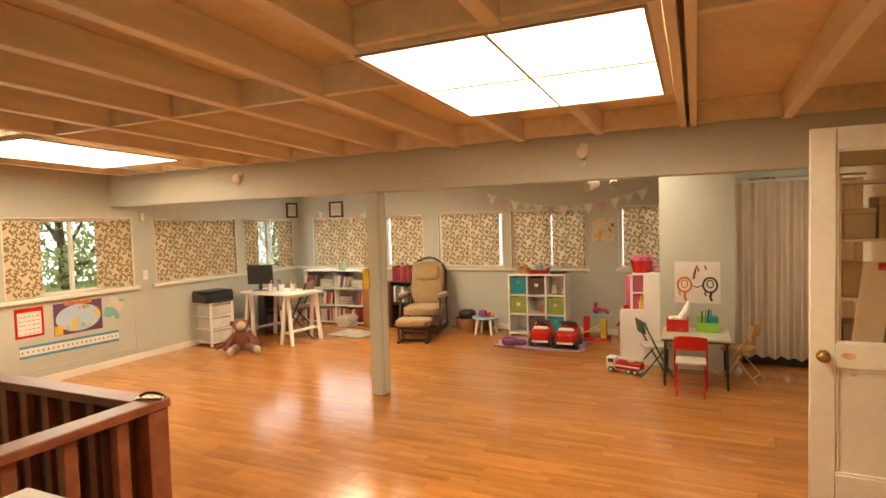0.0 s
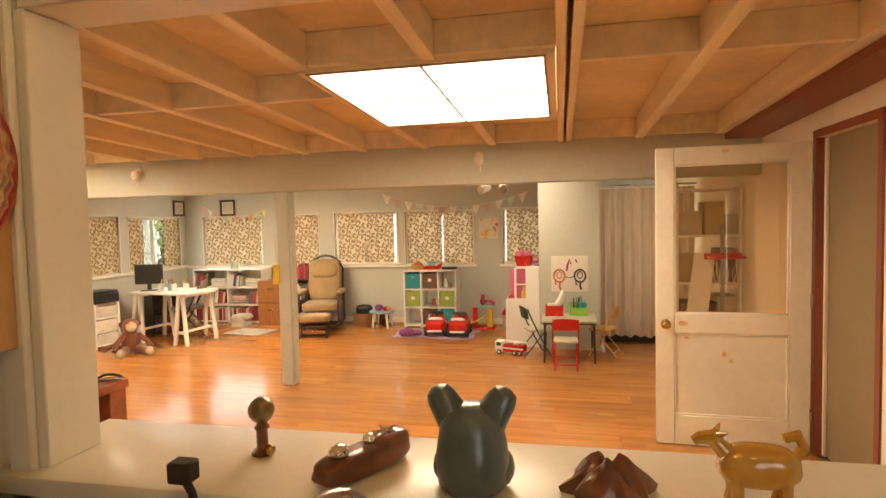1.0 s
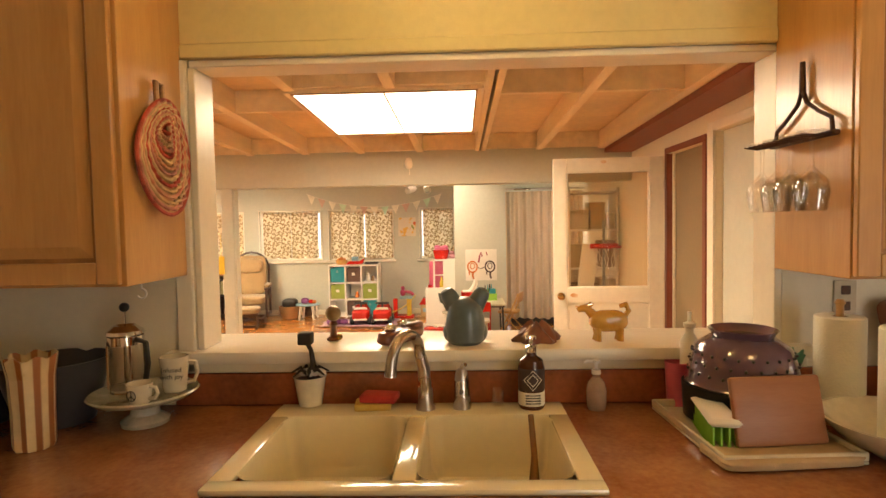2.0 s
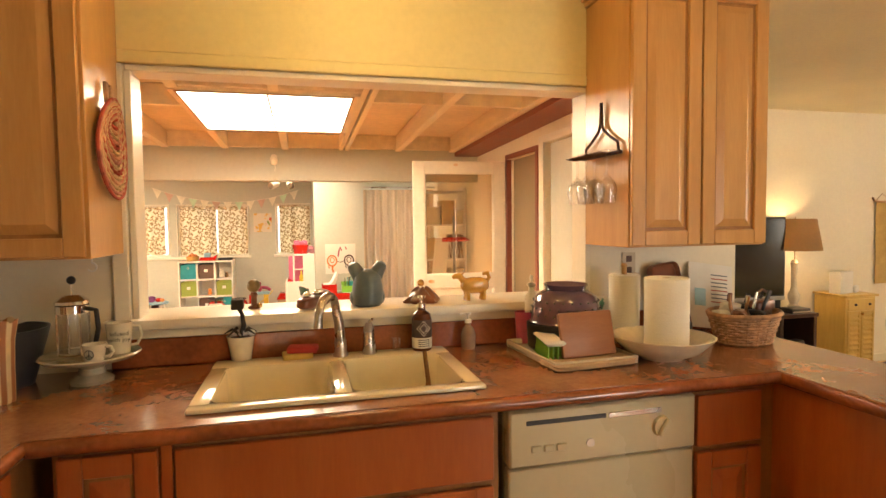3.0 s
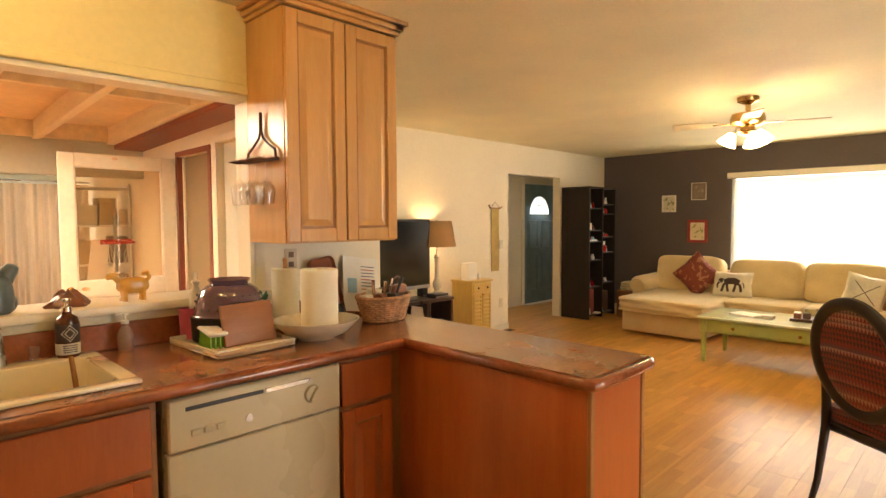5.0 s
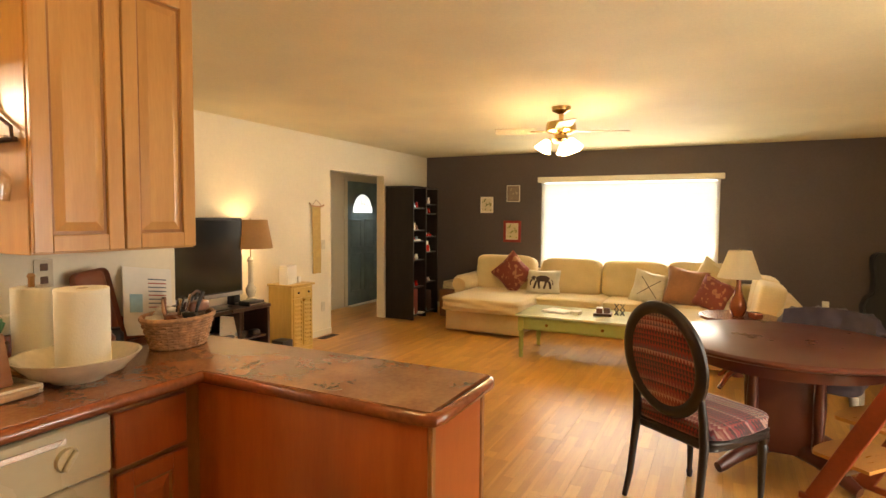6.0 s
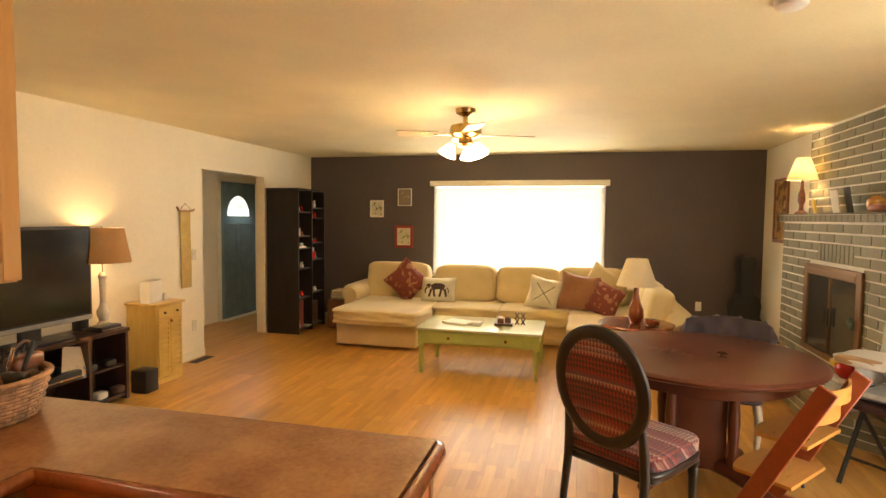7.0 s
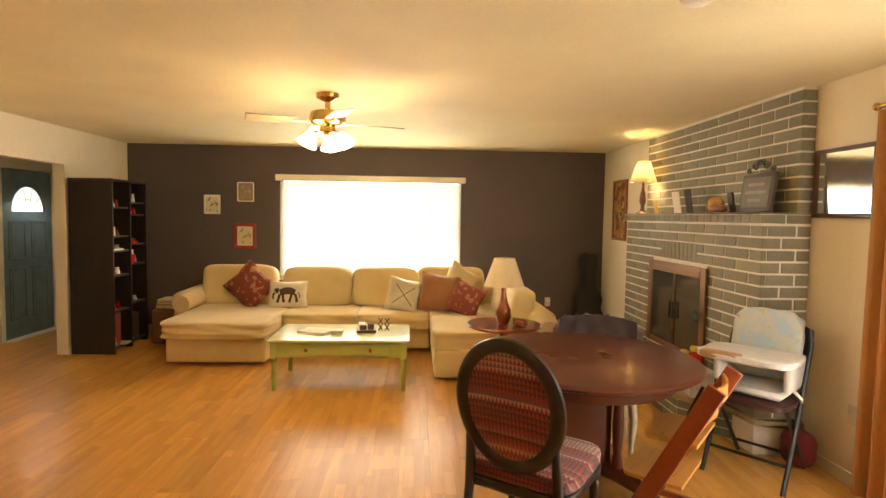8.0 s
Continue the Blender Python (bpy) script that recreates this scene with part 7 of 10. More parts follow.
# orchid-like plant in a white pot, by the sink
pl = thing("potted_plant", "small white pot with a dried dark stem", "plant", (-0.55, -0.055, 0.937))
bm = B()
lathe(bm, [(0, 0), (0.036, 0), (0.050, 0.085), (0.053, 0.09), (0.047, 0.09), (0.034, 0.008), (0, 0.008)], 22)
part("pot", bm, CERAMIC, pl)
bm = B()
lathe(bm, [(0, 0.078), (0.046, 0.080)], 18)
part("soil", bm, MOCHA, pl)
STEM = plain("dark dry stem", (0.028, 0.022, 0.016), 0.7)
bm = B()
tube(bm, [(0, 0, 0.08), (0.012, -0.004, 0.13), (0.008, -0.006, 0.17), (-0.004, -0.008, 0.195)], [0.010, 0.009, 0.007, 0.008], 8)
box(bm, (-0.030, -0.024, 0.190), (0.014, 0.012, 0.228), 0.004, m=pose(0, 0, 0, 0, 0, 0))
part("stem", bm, STEM, pl)
for k in range(7):
    a = k * 0.9 + 0.4
    bm = B()
    tube(bm, [(0, 0, 0.088), (0.03 * math.cos(a), 0.03 * math.sin(a), 0.115), (0.06 * math.cos(a), 0.06 * math.sin(a), 0.098)], [0.007, 0.006, 0.002], 6)
    part("leaf", bm, STEM, pl)
bm = B()
for k in range(6):
    ball(bm, (-0.02 + 0.012 * k, 0.012 * math.sin(k * 2), 0.10), (0.014, 0.012, 0.012), 8)
part("pebbles", bm, PAPER, pl)
# sponges
for k, (x, m_, z, tn) in enumerate(((-0.345, plain("yellow sponge", (0.62, 0.42, 0.10), 0.95, bump=0.6, bscale=220), 0.0, 5), (-0.325, plain("red scourer", (0.42, 0.04, 0.03), 0.95, bump=0.6, bscale=220), 0.023, -8))):
    bm = B()
    box(bm, (-0.055, -0.035, 0), (0.055, 0.035, 0.022), 0.005, 2)
    solid("sponge", ("yellow kitchen sponge on the sink deck", "red scouring sponge on another sponge")[k], "sponge", bm, m_, (x, -0.098, 0.937 + z), tn)
# soap bottle with printed label
sb = thing("soap_bottle", "brown dish soap bottle with a patterned label and pump", "soap bottle", (0.135, -0.10, 0.937))
bm = B()
lathe(bm, [(0, 0), (0.036, 0), (0.039, 0.006), (0.039, 0.125), (0.034, 0.145), (0.016, 0.158), (0.015, 0.168), (0, 0.168)], 24)
part("bottle", bm, plain("dark amber plastic", (0.10, 0.035, 0.015), 0.15), sb)
bm = B()
lathe(bm, [(0.0395, 0.012), (0.0398, 0.013), (0.0398, 0.052), (0.0395, 0.053)], 24)
part("label_lower", bm, PAPER, sb, "cream paper label band")
bm = B()
lathe(bm, [(0.0395, 0.056), (0.0399, 0.057), (0.0399, 0.122), (0.0395, 0.123)], 24)
lab = part("label_upper", bm, plain("dark printed label", (0.06, 0.035, 0.03), 0.5), sb, "dark label with a cream diamond")
bm = B()
for r_ in (0.016, 0.026):
    pts = [(0.0, r_ * 1.15), (r_, 0), (0, -r_ * 1.15), (-r_, 0)]
    tube(bm, [(x, -0.0405 + x * x * 12.0, 0.09 + z) for x, z in pts], 0.0018, 5, True)
part("diamond", bm, PAPER, lab)
bm = B()
for k in range(4):
    box(bm, (-0.022, -0.0402, 0.020 + 0.008 * k), (0.022, -0.0334, 0.0225 + 0.008 * k))
part("print_mark", bm, BLACK, lab)
bm = B()
lathe(bm, [(0, 0.168), (0.018, 0.168), (0.018, 0.184), (0.006, 0.188), (0.006, 0.205), (0.016, 0.207), (0.016, 0.215), (0, 0.217)], 16)
tube(bm, [(0, 0, 0.21), (-0.004, -0.03, 0.212), (-0.005, -0.042, 0.205)], 0.005, 8)
part("pump", bm, CHROME, sb)
s2 = thing("soap_bottle", "small clear hand soap bottle with a white pump", "soap bottle", (0.335, -0.075, 0.921))
bm = B()
lathe(bm, [(0, 0), (0.026, 0), (0.030, 0.01), (0.031, 0.06), (0.024, 0.085), (0.012, 0.098), (0.012, 0.108), (0, 0.108)], 20)
part("bottle", bm, plain("pale pink clear plastic", (0.62, 0.44, 0.32), 0.12, trans=0.5), s2)
bm = B()
lathe(bm, [(0, 0.108), (0.014, 0.108), (0.014, 0.120), (0.005, 0.123), (0.005, 0.140), (0.013, 0.142), (0.013, 0.150), (0, 0.152)], 14)
tube(bm, [(0, 0, 0.146), (-0.028, -0.004, 0.148), (-0.036, -0.005, 0.142)], 0.005, 8)
part("pump", bm, WHITE, s2)
gb = thing("glass_tumbler", "small clear glass beside the faucet", "glass", (0.035, -0.085, 0.937))
bm = B()
lathe(bm, [(0, 0), (0.018, 0), (0.020, 0.05), (0.018, 0.05), (0.0165, 0.004), (0, 0.004)], 16)
part("glass", bm, GLASS, gb)
wb = thing("dish_wand", "amber plastic dish wand standing in the sink", "dish wand", (0.115, -0.30, 0.762))
bm = B()
tube(bm, [(0, 0, 0.0), (0.004, 0.02, 0.10), (0.0, 0.06, 0.20)], [0.018, 0.009, 0.008], 10)
part("handle", bm, plain("clear amber plastic", (0.40, 0.20, 0.07), 0.2, trans=0.4), wb)

# drying tray with upturned colander, cutting board and bottle brush
tr = thing("dish_tray", "cream dish drying tray with a folded towel", "tray", (0.68, -0.28, 0.921), 3)
bm = B()
box(bm, (-0.17, -0.21, 0), (0.17, 0.21, 0.008), 0.003)
for a, b in (((-0.17, -0.21, 0.008), (0.17, -0.20, 0.03)), ((-0.17, 0.20, 0.008), (0.17, 0.21, 0.03)), ((-0.17, -0.20, 0.008), (-0.16, 0.20, 0.03)), ((0.16, -0.20, 0.008), (0.17, 0.20, 0.03))):
    box(bm, a, b, 0.003)
part("tray", bm, CERAMIC, tr)
tw = thing("towel", "folded beige striped dish towel", "towel", (0.68, -0.44, 0.921), 5)
bm = B()
cushion(bm, (0, 0, 0.012), (0.34, 0.14, 0.022), 0.25, 10)
part("cloth", bm, plain("beige towelling", (0.52, 0.38, 0.24), 0.95, bump=0.4, bscale=200), tw)
co = thing("colander", "dark purple enamel colander upside down", "colander", (0.70, -0.22, 1.04))
PURP = plain("purple-brown enamel", (0.13, 0.075, 0.11), 0.12, coat=0.6)
bm = B()
lathe(bm, [(0.140, 0.0), (0.148, 0.004), (0.140, 0.012), (0.134, 0.06), (0.118, 0.105), (0.085, 0.128), (0.075, 0.13), (0.088, 0.15), (0.085, 0.152), (0.068, 0.132), (0, 0.130)], 40)
part("bowl", bm, PURP, co)
bm = B()
for ring_, (rr, zz) in enumerate(((0.1385, 0.035), (0.1345, 0.062), (0.1275, 0.088))):
    for k in range(24):
        a = 2 * math.pi * (k + 0.5 * (ring_ % 2)) / 24
        ball(bm, (rr * math.cos(a), rr * math.sin(a), zz), 0.0042, 6)
tagged(part("holes", bm, BLACK, co), kind="stuff")
for sx in (-1, 1):
    bm = B()
    tube(bm, [(sx * 0.03 - 0.03 * 0 + x, -0.146 - 0.02 * math.sin(math.pi * (i / 6)), 0.0 + 0.0) for i, x in enumerate([sx * 0 + -0.045 + 0.015 * j for j in range(7)])], 0.004, 6)
    ob = part("handle", bm, CHROME, co)
    if sx > 0:
        ob.rotation_euler.z = math.pi
    break
pot = thing("cooking_pot", "black pot under the colander", "pot", (0.67, -0.20, 0.93))
bm = B()
lathe(bm, [(0, 0), (0.10, 0), (0.115, 0.01), (0.12, 0.105), (0.113, 0.105), (0.108, 0.012), (0, 0.012)], 28)
part("body", bm, BLACK, pot)
cb = thing("cutting_board", "wooden cutting board leaning on the colander", "cutting board", (0.695, -0.425, 0.945), 6)
bm = B()
box(bm, (-0.115, -0.009, 0), (0.115, 0.009, 0.165), 0.008, 2, m=pose(0, 0, 0, -14, 0, 0))
part("board", bm, plain("worn red-brown board", (0.30, 0.12, 0.055), 0.45, col2=(0.38, 0.17, 0.08), scale=4, stretch=(1, 1, 6)), cb)
bb = thing("scrub_brush", "green bristled scrub brush lying in the tray", "brush", (0.578, -0.32, 0.93), 80)
bb.scale = (1.45, 1.5, 1.35)
bm = B()
box(bm, (-0.08, -0.025, 0.045), (0.08, 0.025, 0.06), 0.006)
part("back", bm, PAPER, bb)
bm = B()
for i in range(16):
    for j in range(4):
        x, y = -0.072 + 0.0096 * i, -0.018 + 0.012 * j
        cyl(bm, (x, y, 0.0), (x + 0.002, y, 0.045), 0.0028, n=5)
tagged(part("bristles", bm, LIMEPL, bb), kind="stuff")
gl2 = thing("drinking_glass", "pink plastic beaker at the wall", "cup", (0.585, -0.06, 0.921))
bm = B()
lathe(bm, [(0, 0), (0.03, 0), (0.038, 0.14), (0.035, 0.14), (0.028, 0.005), (0, 0.005)], 18)
part("cup", bm, PINK, gl2)
ld = thing("lotion_bottle", "clear lotion bottle with a silver pump", "bottle", (0.625, -0.05, 1.102 - 0.181))
bm = B()
lathe(bm, [(0, 0), (0.026, 0), (0.028, 0.20), (0.012, 0.225), (0.012, 0.24), (0.018, 0.245), (0.018, 0.255), (0.006, 0.26), (0.006, 0.29), (0, 0.292)], 18)
part("bottle", bm, PAPER, ld)
sv = thing("succulent_jar", "terracotta pot with a teal leafy plant", "plant", (0.885, -0.10, 0.921))
bm = B()
lathe(bm, [(0, 0), (0.045, 0), (0.06, 0.10), (0.054, 0.10), (0.042, 0.006), (0, 0.006)], 20)
part("pot", bm, plain("terracotta", (0.36, 0.15, 0.06), 0.7), sv)
TEALLEAF = plain("teal leaf", (0.05, 0.20, 0.12), 0.6)
for k in range(10):
    a = k * 0.66
    bm = B()
    tube(bm, [(0, 0, 0.09), (0.03 * math.cos(a), 0.03 * math.sin(a), 0.15), (0.05 * math.cos(a), 0.05 * math.sin(a), 0.17 + 0.01 * (k % 3))], [0.010, 0.016, 0.003], 7)
    part("leaf", bm, TEALLEAF, sv)
# bowl with two paper towel rolls
bw = thing("serving_bowl", "large cream ceramic bowl", "bowl", (0.995, -0.425, 0.921))
bw.scale = (1.07, 1.07, 1.0)
bm = B()
lathe(bm, [(0, 0.0), (0.075, 0.0), (0.08, 0.008), (0.135, 0.032), (0.172, 0.075), (0.178, 0.085), (0.170, 0.085), (0.128, 0.042), (0.07, 0.018), (0, 0.016)], 44)
part("bowl", bm, CERAMIC, bw)
TOWEL = plain("white paper towel", (0.80, 0.76, 0.64), 0.95, var=0.03, bump=0.3, bscale=160)


def roll(at, r, h, label):
    t = thing("paper_towel_roll", label, "paper towel", at, group="paper towel rolls")
    bm = B()
    lathe(bm, [(0.02, 0.0), (r - 0.003, 0.0), (r, 0.003), (r, h - 0.003), (r - 0.003, h), (0.02, h), (0.02, 0.0)], 32)
    part("paper", bm, TOWEL, t)
    bm = B()
    lathe(bm, [(0.0195, 0.002), (0.0195, h - 0.002), (0.017, h - 0.002), (0.017, 0.002), (0.0195, 0.002)], 18)
    part("core", bm, WICKER, t)


roll((1.015, -0.425, 0.939), 0.081, 0.285, "white paper towel roll standing in the bowl")
hold = thing("paper_towel_holder", "wooden paper towel stand", "holder", (0.985, -0.185, 0.921))
bm = B()
lathe(bm, [(0, 0), (0.07, 0), (0.07, 0.012), (0.012, 0.014), (0.010, 0.325), (0.014, 0.332), (0.008, 0.342), (0, 0.343)], 24)
part("stand", bm, MAPLE, hold)
roll((0.985, -0.185, 0.936), 0.062, 0.28, "white paper towel roll on its wooden stand")
# wicker basket with oddments, standing board and recipe sheet behind it
wk = thing("wicker_basket", "honey wicker basket of oddments on the worktop", "basket", (1.485, -0.295, 0.921), 20)


def weave(parent, a0, b0, a1, b1, h, rows, n, mt):
    for j in range(rows):
        u = j / (rows - 1)
        a, b, z = a0 + (a1 - a0) * u, b0 + (b1 - b0) * u, 0.008 + h * u
        bm = B()
        tube(bm, [((a + 0.004 * (-1) ** (k + j)) * math.cos(2 * math.pi * k / n), (b + 0.004 * (-1) ** (k + j)) * math.sin(2 * math.pi * k / n), z) for k in range(n)], h / rows * 0.56, 6, True)
        part("strand", bm, mt, parent)
    for k in range(0, n, 2):
        bm = B()
        a = 2 * math.pi * k / n
        tube(bm, [(a0 * math.cos(a), b0 * math.sin(a), 0.004), (a1 * math.cos(a), b1 * math.sin(a), h + 0.012)], 0.0035, 5)
        part("stake", bm, mt, parent)


weave(wk, 0.125, 0.095, 0.165, 0.125, 0.115, 11, 36, WICKER)
bm = B()
lathe(bm, [(0, 0.002), (0.95, 0.002), (0.95, 0.008), (0, 0.008)], 30, m=Matrix.Diagonal((0.125, 0.095, 1, 1)))
part("base", bm, WICKER, wk)
bm = B()
tube(bm, [(0.167 * math.cos(a), 0.127 * math.sin(a), 0.126) for a in [2 * math.pi * k / 36 for k in range(36)]], 0.010, 8, True)
part("rim", bm, WICKER, wk)
rnd = random.Random(12)
for k, (x, y, s, m_) in enumerate(((-0.09, 0.02, 0.05, PAPER), (-0.05, -0.04, 0.045, CLAY), (0.03, 0.04, 0.05, BLACK), (0.08, -0.02, 0.05, MOCHA), (0.01, -0.05, 0.04, BLACK), (-0.02, 0.05, 0.05, PAPER), (0.10, 0.04, 0.04, BLACK))):
    bm = B()
    cushion(bm, (0, 0, 0), (s * 1.7, s * 1.3, s * 0.9), 0.7, 8, seed=k)
    for v in bm.verts:
        v.co *= 1 + 0.35 * noise.noise(v.co * 45 + Vector((k, 0, 0)))
    solid("oddment", "small dark oddment lying in the wicker basket", "oddment", bm, m_, (1.485 + x, -0.295 + y, 1.035 + 0.012 * (k % 3)), 30 * k)
for k in range(9):
    a = k * 2.4
    bm = B()
    x, y = 0.085 * math.cos(a) * (0.5 + 0.06 * k), 0.06 * math.sin(a) * (0.5 + 0.06 * k)
    tube(bm, [(x, y, 0.0), (x * 1.25, y * 1.25, 0.05), (x * 1.5 + 0.01, y * 1.4, 0.085 + 0.012 * (k % 3))], [0.006, 0.007, 0.009 if k % 2 else 0.004], 8)
    solid("utensil", "thin dark handle sticking out of the wicker basket", "utensil", bm, (BLACK, CLAY, CHROME, BLACK, WICKER)[k % 5], (1.485, -0.295, 1.03))
bg = thing("sunglasses_case", "brown leather case with a looped handle", "case", (1.585, -0.285, 1.07), 15)
bm = B()
cushion(bm, (0, 0, 0), (0.13, 0.06, 0.055), 0.5, 8)
part("body", bm, CLAY, bg)
bm = B()
tube(bm, [(-0.05, 0, 0.015), (-0.045, 0, 0.05), (0, 0, 0.068), (0.045, 0, 0.05), (0.05, 0, 0.015)], 0.006, 8)
part("handle", bm, MOCHA, bg)
lb = thing("standing_board", "round-edged red-brown wooden board against the wall", "board", (1.31, -0.10, 0.921), 0)
bm = B()
box(bm, (-0.07, -0.009, 0), (0.07, 0.009, 0.33), 0.03, 3, m=pose(0, 0, 0, -10, -8, 0))
part("board", bm, plain("reddish board", (0.28, 0.10, 0.05), 0.4), lb)
rc = thing("recipe_sheet", "printed paper sheet leaning behind the basket", "paper", (1.50, -0.085, 0.9385), 0)
bm = B()
box(bm, (-0.12, -0.002, 0.0), (0.12, 0.0, 0.30), m=pose(0, 0, 0, -12, 8, 0))
part("sheet", bm, PAPER, rc)
for k in range(8):
    bm = B()
    box(bm, (0.0, -0.0035, 0.12 + 0.018 * k), (0.09, -0.0022, 0.125 + 0.018 * k), m=pose(0, 0, 0, -12, 8, 0))
    part("print_mark", bm, (BOOKS[3], BOOKS[1])[k % 3 == 0], rc)
bm = B()
box(bm, (-0.09, -0.0035, 0.10), (-0.03, -0.0022, 0.18), m=pose(0, 0, 0, -12, 8, 0))
part("print_block", bm, SKYBLUE, rc)
for k, (x, y, m_) in enumerate(((1.22, -0.13, GLASS), (1.29, -0.17, BLACK), (1.235, -0.20, CLAY))):
    bm = B()
    lathe(bm, [(0, 0), (0.03, 0), (0.032, 0.07), (0.02, 0.085), (0.02, 0.095), (0, 0.096)], 16)
    solid("spice_jar", "small dark jar beside the basket", "jar", bm, m_, (x, y, 0.921))

# left corner: vase, cake stand with press and mugs, pans
vs_ = thing("fluted_vase", "tall striped cream fluted vase", "vase", (-1.215, -0.34, 0.921))
vs_.scale = (0.88, 0.88, 1.0)
bm = B()
n = 36
prof = [(0.052, 0.0), (0.055, 0.01), (0.056, 0.10), (0.060, 0.19), (0.070, 0.245), (0.066, 0.245), (0.054, 0.18), (0.050, 0.02)]
rings = [[bm.verts.new((r * (1 + 0.05 * math.sin(9 * 2 * math.pi * k / n) + (0.03 * math.sin(5 * 2 * math.pi * k / n) if z > 0.2 else 0)) * math.cos(2 * math.pi * k / n), r * (1 + 0.05 * math.sin(9 * 2 * math.pi * k / n)) * math.sin(2 * math.pi * k / n), z + (0.006 * math.sin(7 * 2 * math.pi * k / n) if z > 0.24 else 0))) for k in range(n)] for r, z in prof]
for a, b in zip(rings, rings[1:]):
    for k in range(n):
        bm.faces.new((a[k], a[(k + 1) % n], b[(k + 1) % n], b[k]))
bm.faces.new(rings[0][::-1])
STRIPE = plain("cream and rust stripes", (0.72, 0.58, 0.34), 0.3)
N_, L_ = STRIPE.node_tree.nodes, STRIPE.node_tree.links
tc_n, gr, sn_, rp_, mx_ = (N_.new("ShaderNodeTexCoord"), N_.new("ShaderNodeTexGradient"), N_.new("ShaderNodeMath"), N_.new("ShaderNodeValToRGB"), N_.new("ShaderNodeMix"))
gr.gradient_type, sn_.operation, mx_.data_type = "RADIAL", "PINGPONG", "RGBA"
mul_ = N_.new("ShaderNodeMath")
mul_.operation = "MULTIPLY"
mul_.inputs[1].default_value, sn_.inputs[1].default_value = 18.0, 1.0
L_.new(tc_n.outputs["Object"], gr.inputs[0])
L_.new(gr.outputs["Fac"], mul_.inputs[0])
L_.new(mul_.outputs[0], sn_.inputs[0])
L_.new(sn_.outputs[0], rp_.inputs[0])
rp_.color_ramp.elements[0].position, rp_.color_ramp.elements[1].position = 0.50, 0.68
L_.new(rp_.outputs[0], mx_.inputs["Factor"])
L_.new(N_["Principled BSDF"].inputs["Base Color"].links[0].from_socket, mx_.inputs["A"])
mx_.inputs["B"].default_value = (0.34, 0.13, 0.05, 1)
L_.new(mx_.outputs["Result"], N_["Principled BSDF"].inputs["Base Color"])
part("body", bm, STRIPE, vs_)
cs = thing("cake_stand", "painted ceramic cake stand on a foot", "cake stand", (-1.015, -0.165, 0.921))
cs.scale = (0.93, 0.93, 1.0)
bm = B()
lathe(bm, [(0, 0), (0.07, 0), (0.072, 0.012), (0.045, 0.03), (0.04, 0.05), (0.065, 0.07), (0.150, 0.082), (0.163, 0.094), (0.158, 0.098), (0.145, 0.090), (0, 0.086)], 40)
part("stand", bm, plain("pale painted ceramic", (0.58, 0.52, 0.42), 0.2, col2=(0.30, 0.32, 0.24), scale=9, coat=0.5), cs)
fp_ = thing("french_press", "glass and steel french press with a black knob", "coffee press", (-1.065, -0.165, 1.008))
bm = B()
lathe(bm, [(0, 0), (0.050, 0), (0.050, 0.012), (0.047, 0.014), (0.047, 0.02), (0, 0.02)], 24)
lathe(bm, [(0.0485, 0.15), (0.050, 0.15), (0.050, 0.175), (0.0485, 0.175)], 24)
lathe(bm, [(0, 0.185), (0.030, 0.205), (0.050, 0.19), (0.052, 0.18), (0, 0.18)], 24)
for a in (0.6, 2.2, 3.9, 5.5):
    box(bm, (0.048 * math.cos(a) - 0.003, 0.048 * math.sin(a) - 0.003, 0.01), (0.048 * math.cos(a) + 0.003, 0.048 * math.sin(a) + 0.003, 0.15))
cyl(bm, (0, 0, 0.2), (0, 0, 0.25), 0.003, n=8)
part("frame", bm, CHROME, fp_)
bm = B()
lathe(bm, [(0.046, 0.021), (0.0465, 0.179), (0.0445, 0.179), (0.0445, 0.021), (0.046, 0.021)], 24)
part("glass", bm, GLASS, fp_)
bm = B()
ball(bm, (0, 0, 0.258), 0.014, 12)
part("knob", bm, BLACK, fp_)
bm = B()
tube(bm, [(0.05, -0.02, 0.165), (0.082, -0.035, 0.16), (0.088, -0.04, 0.10), (0.075, -0.035, 0.045), (0.05, -0.02, 0.04)], 0.008, 8)
part("handle", bm, BLACK, fp_)


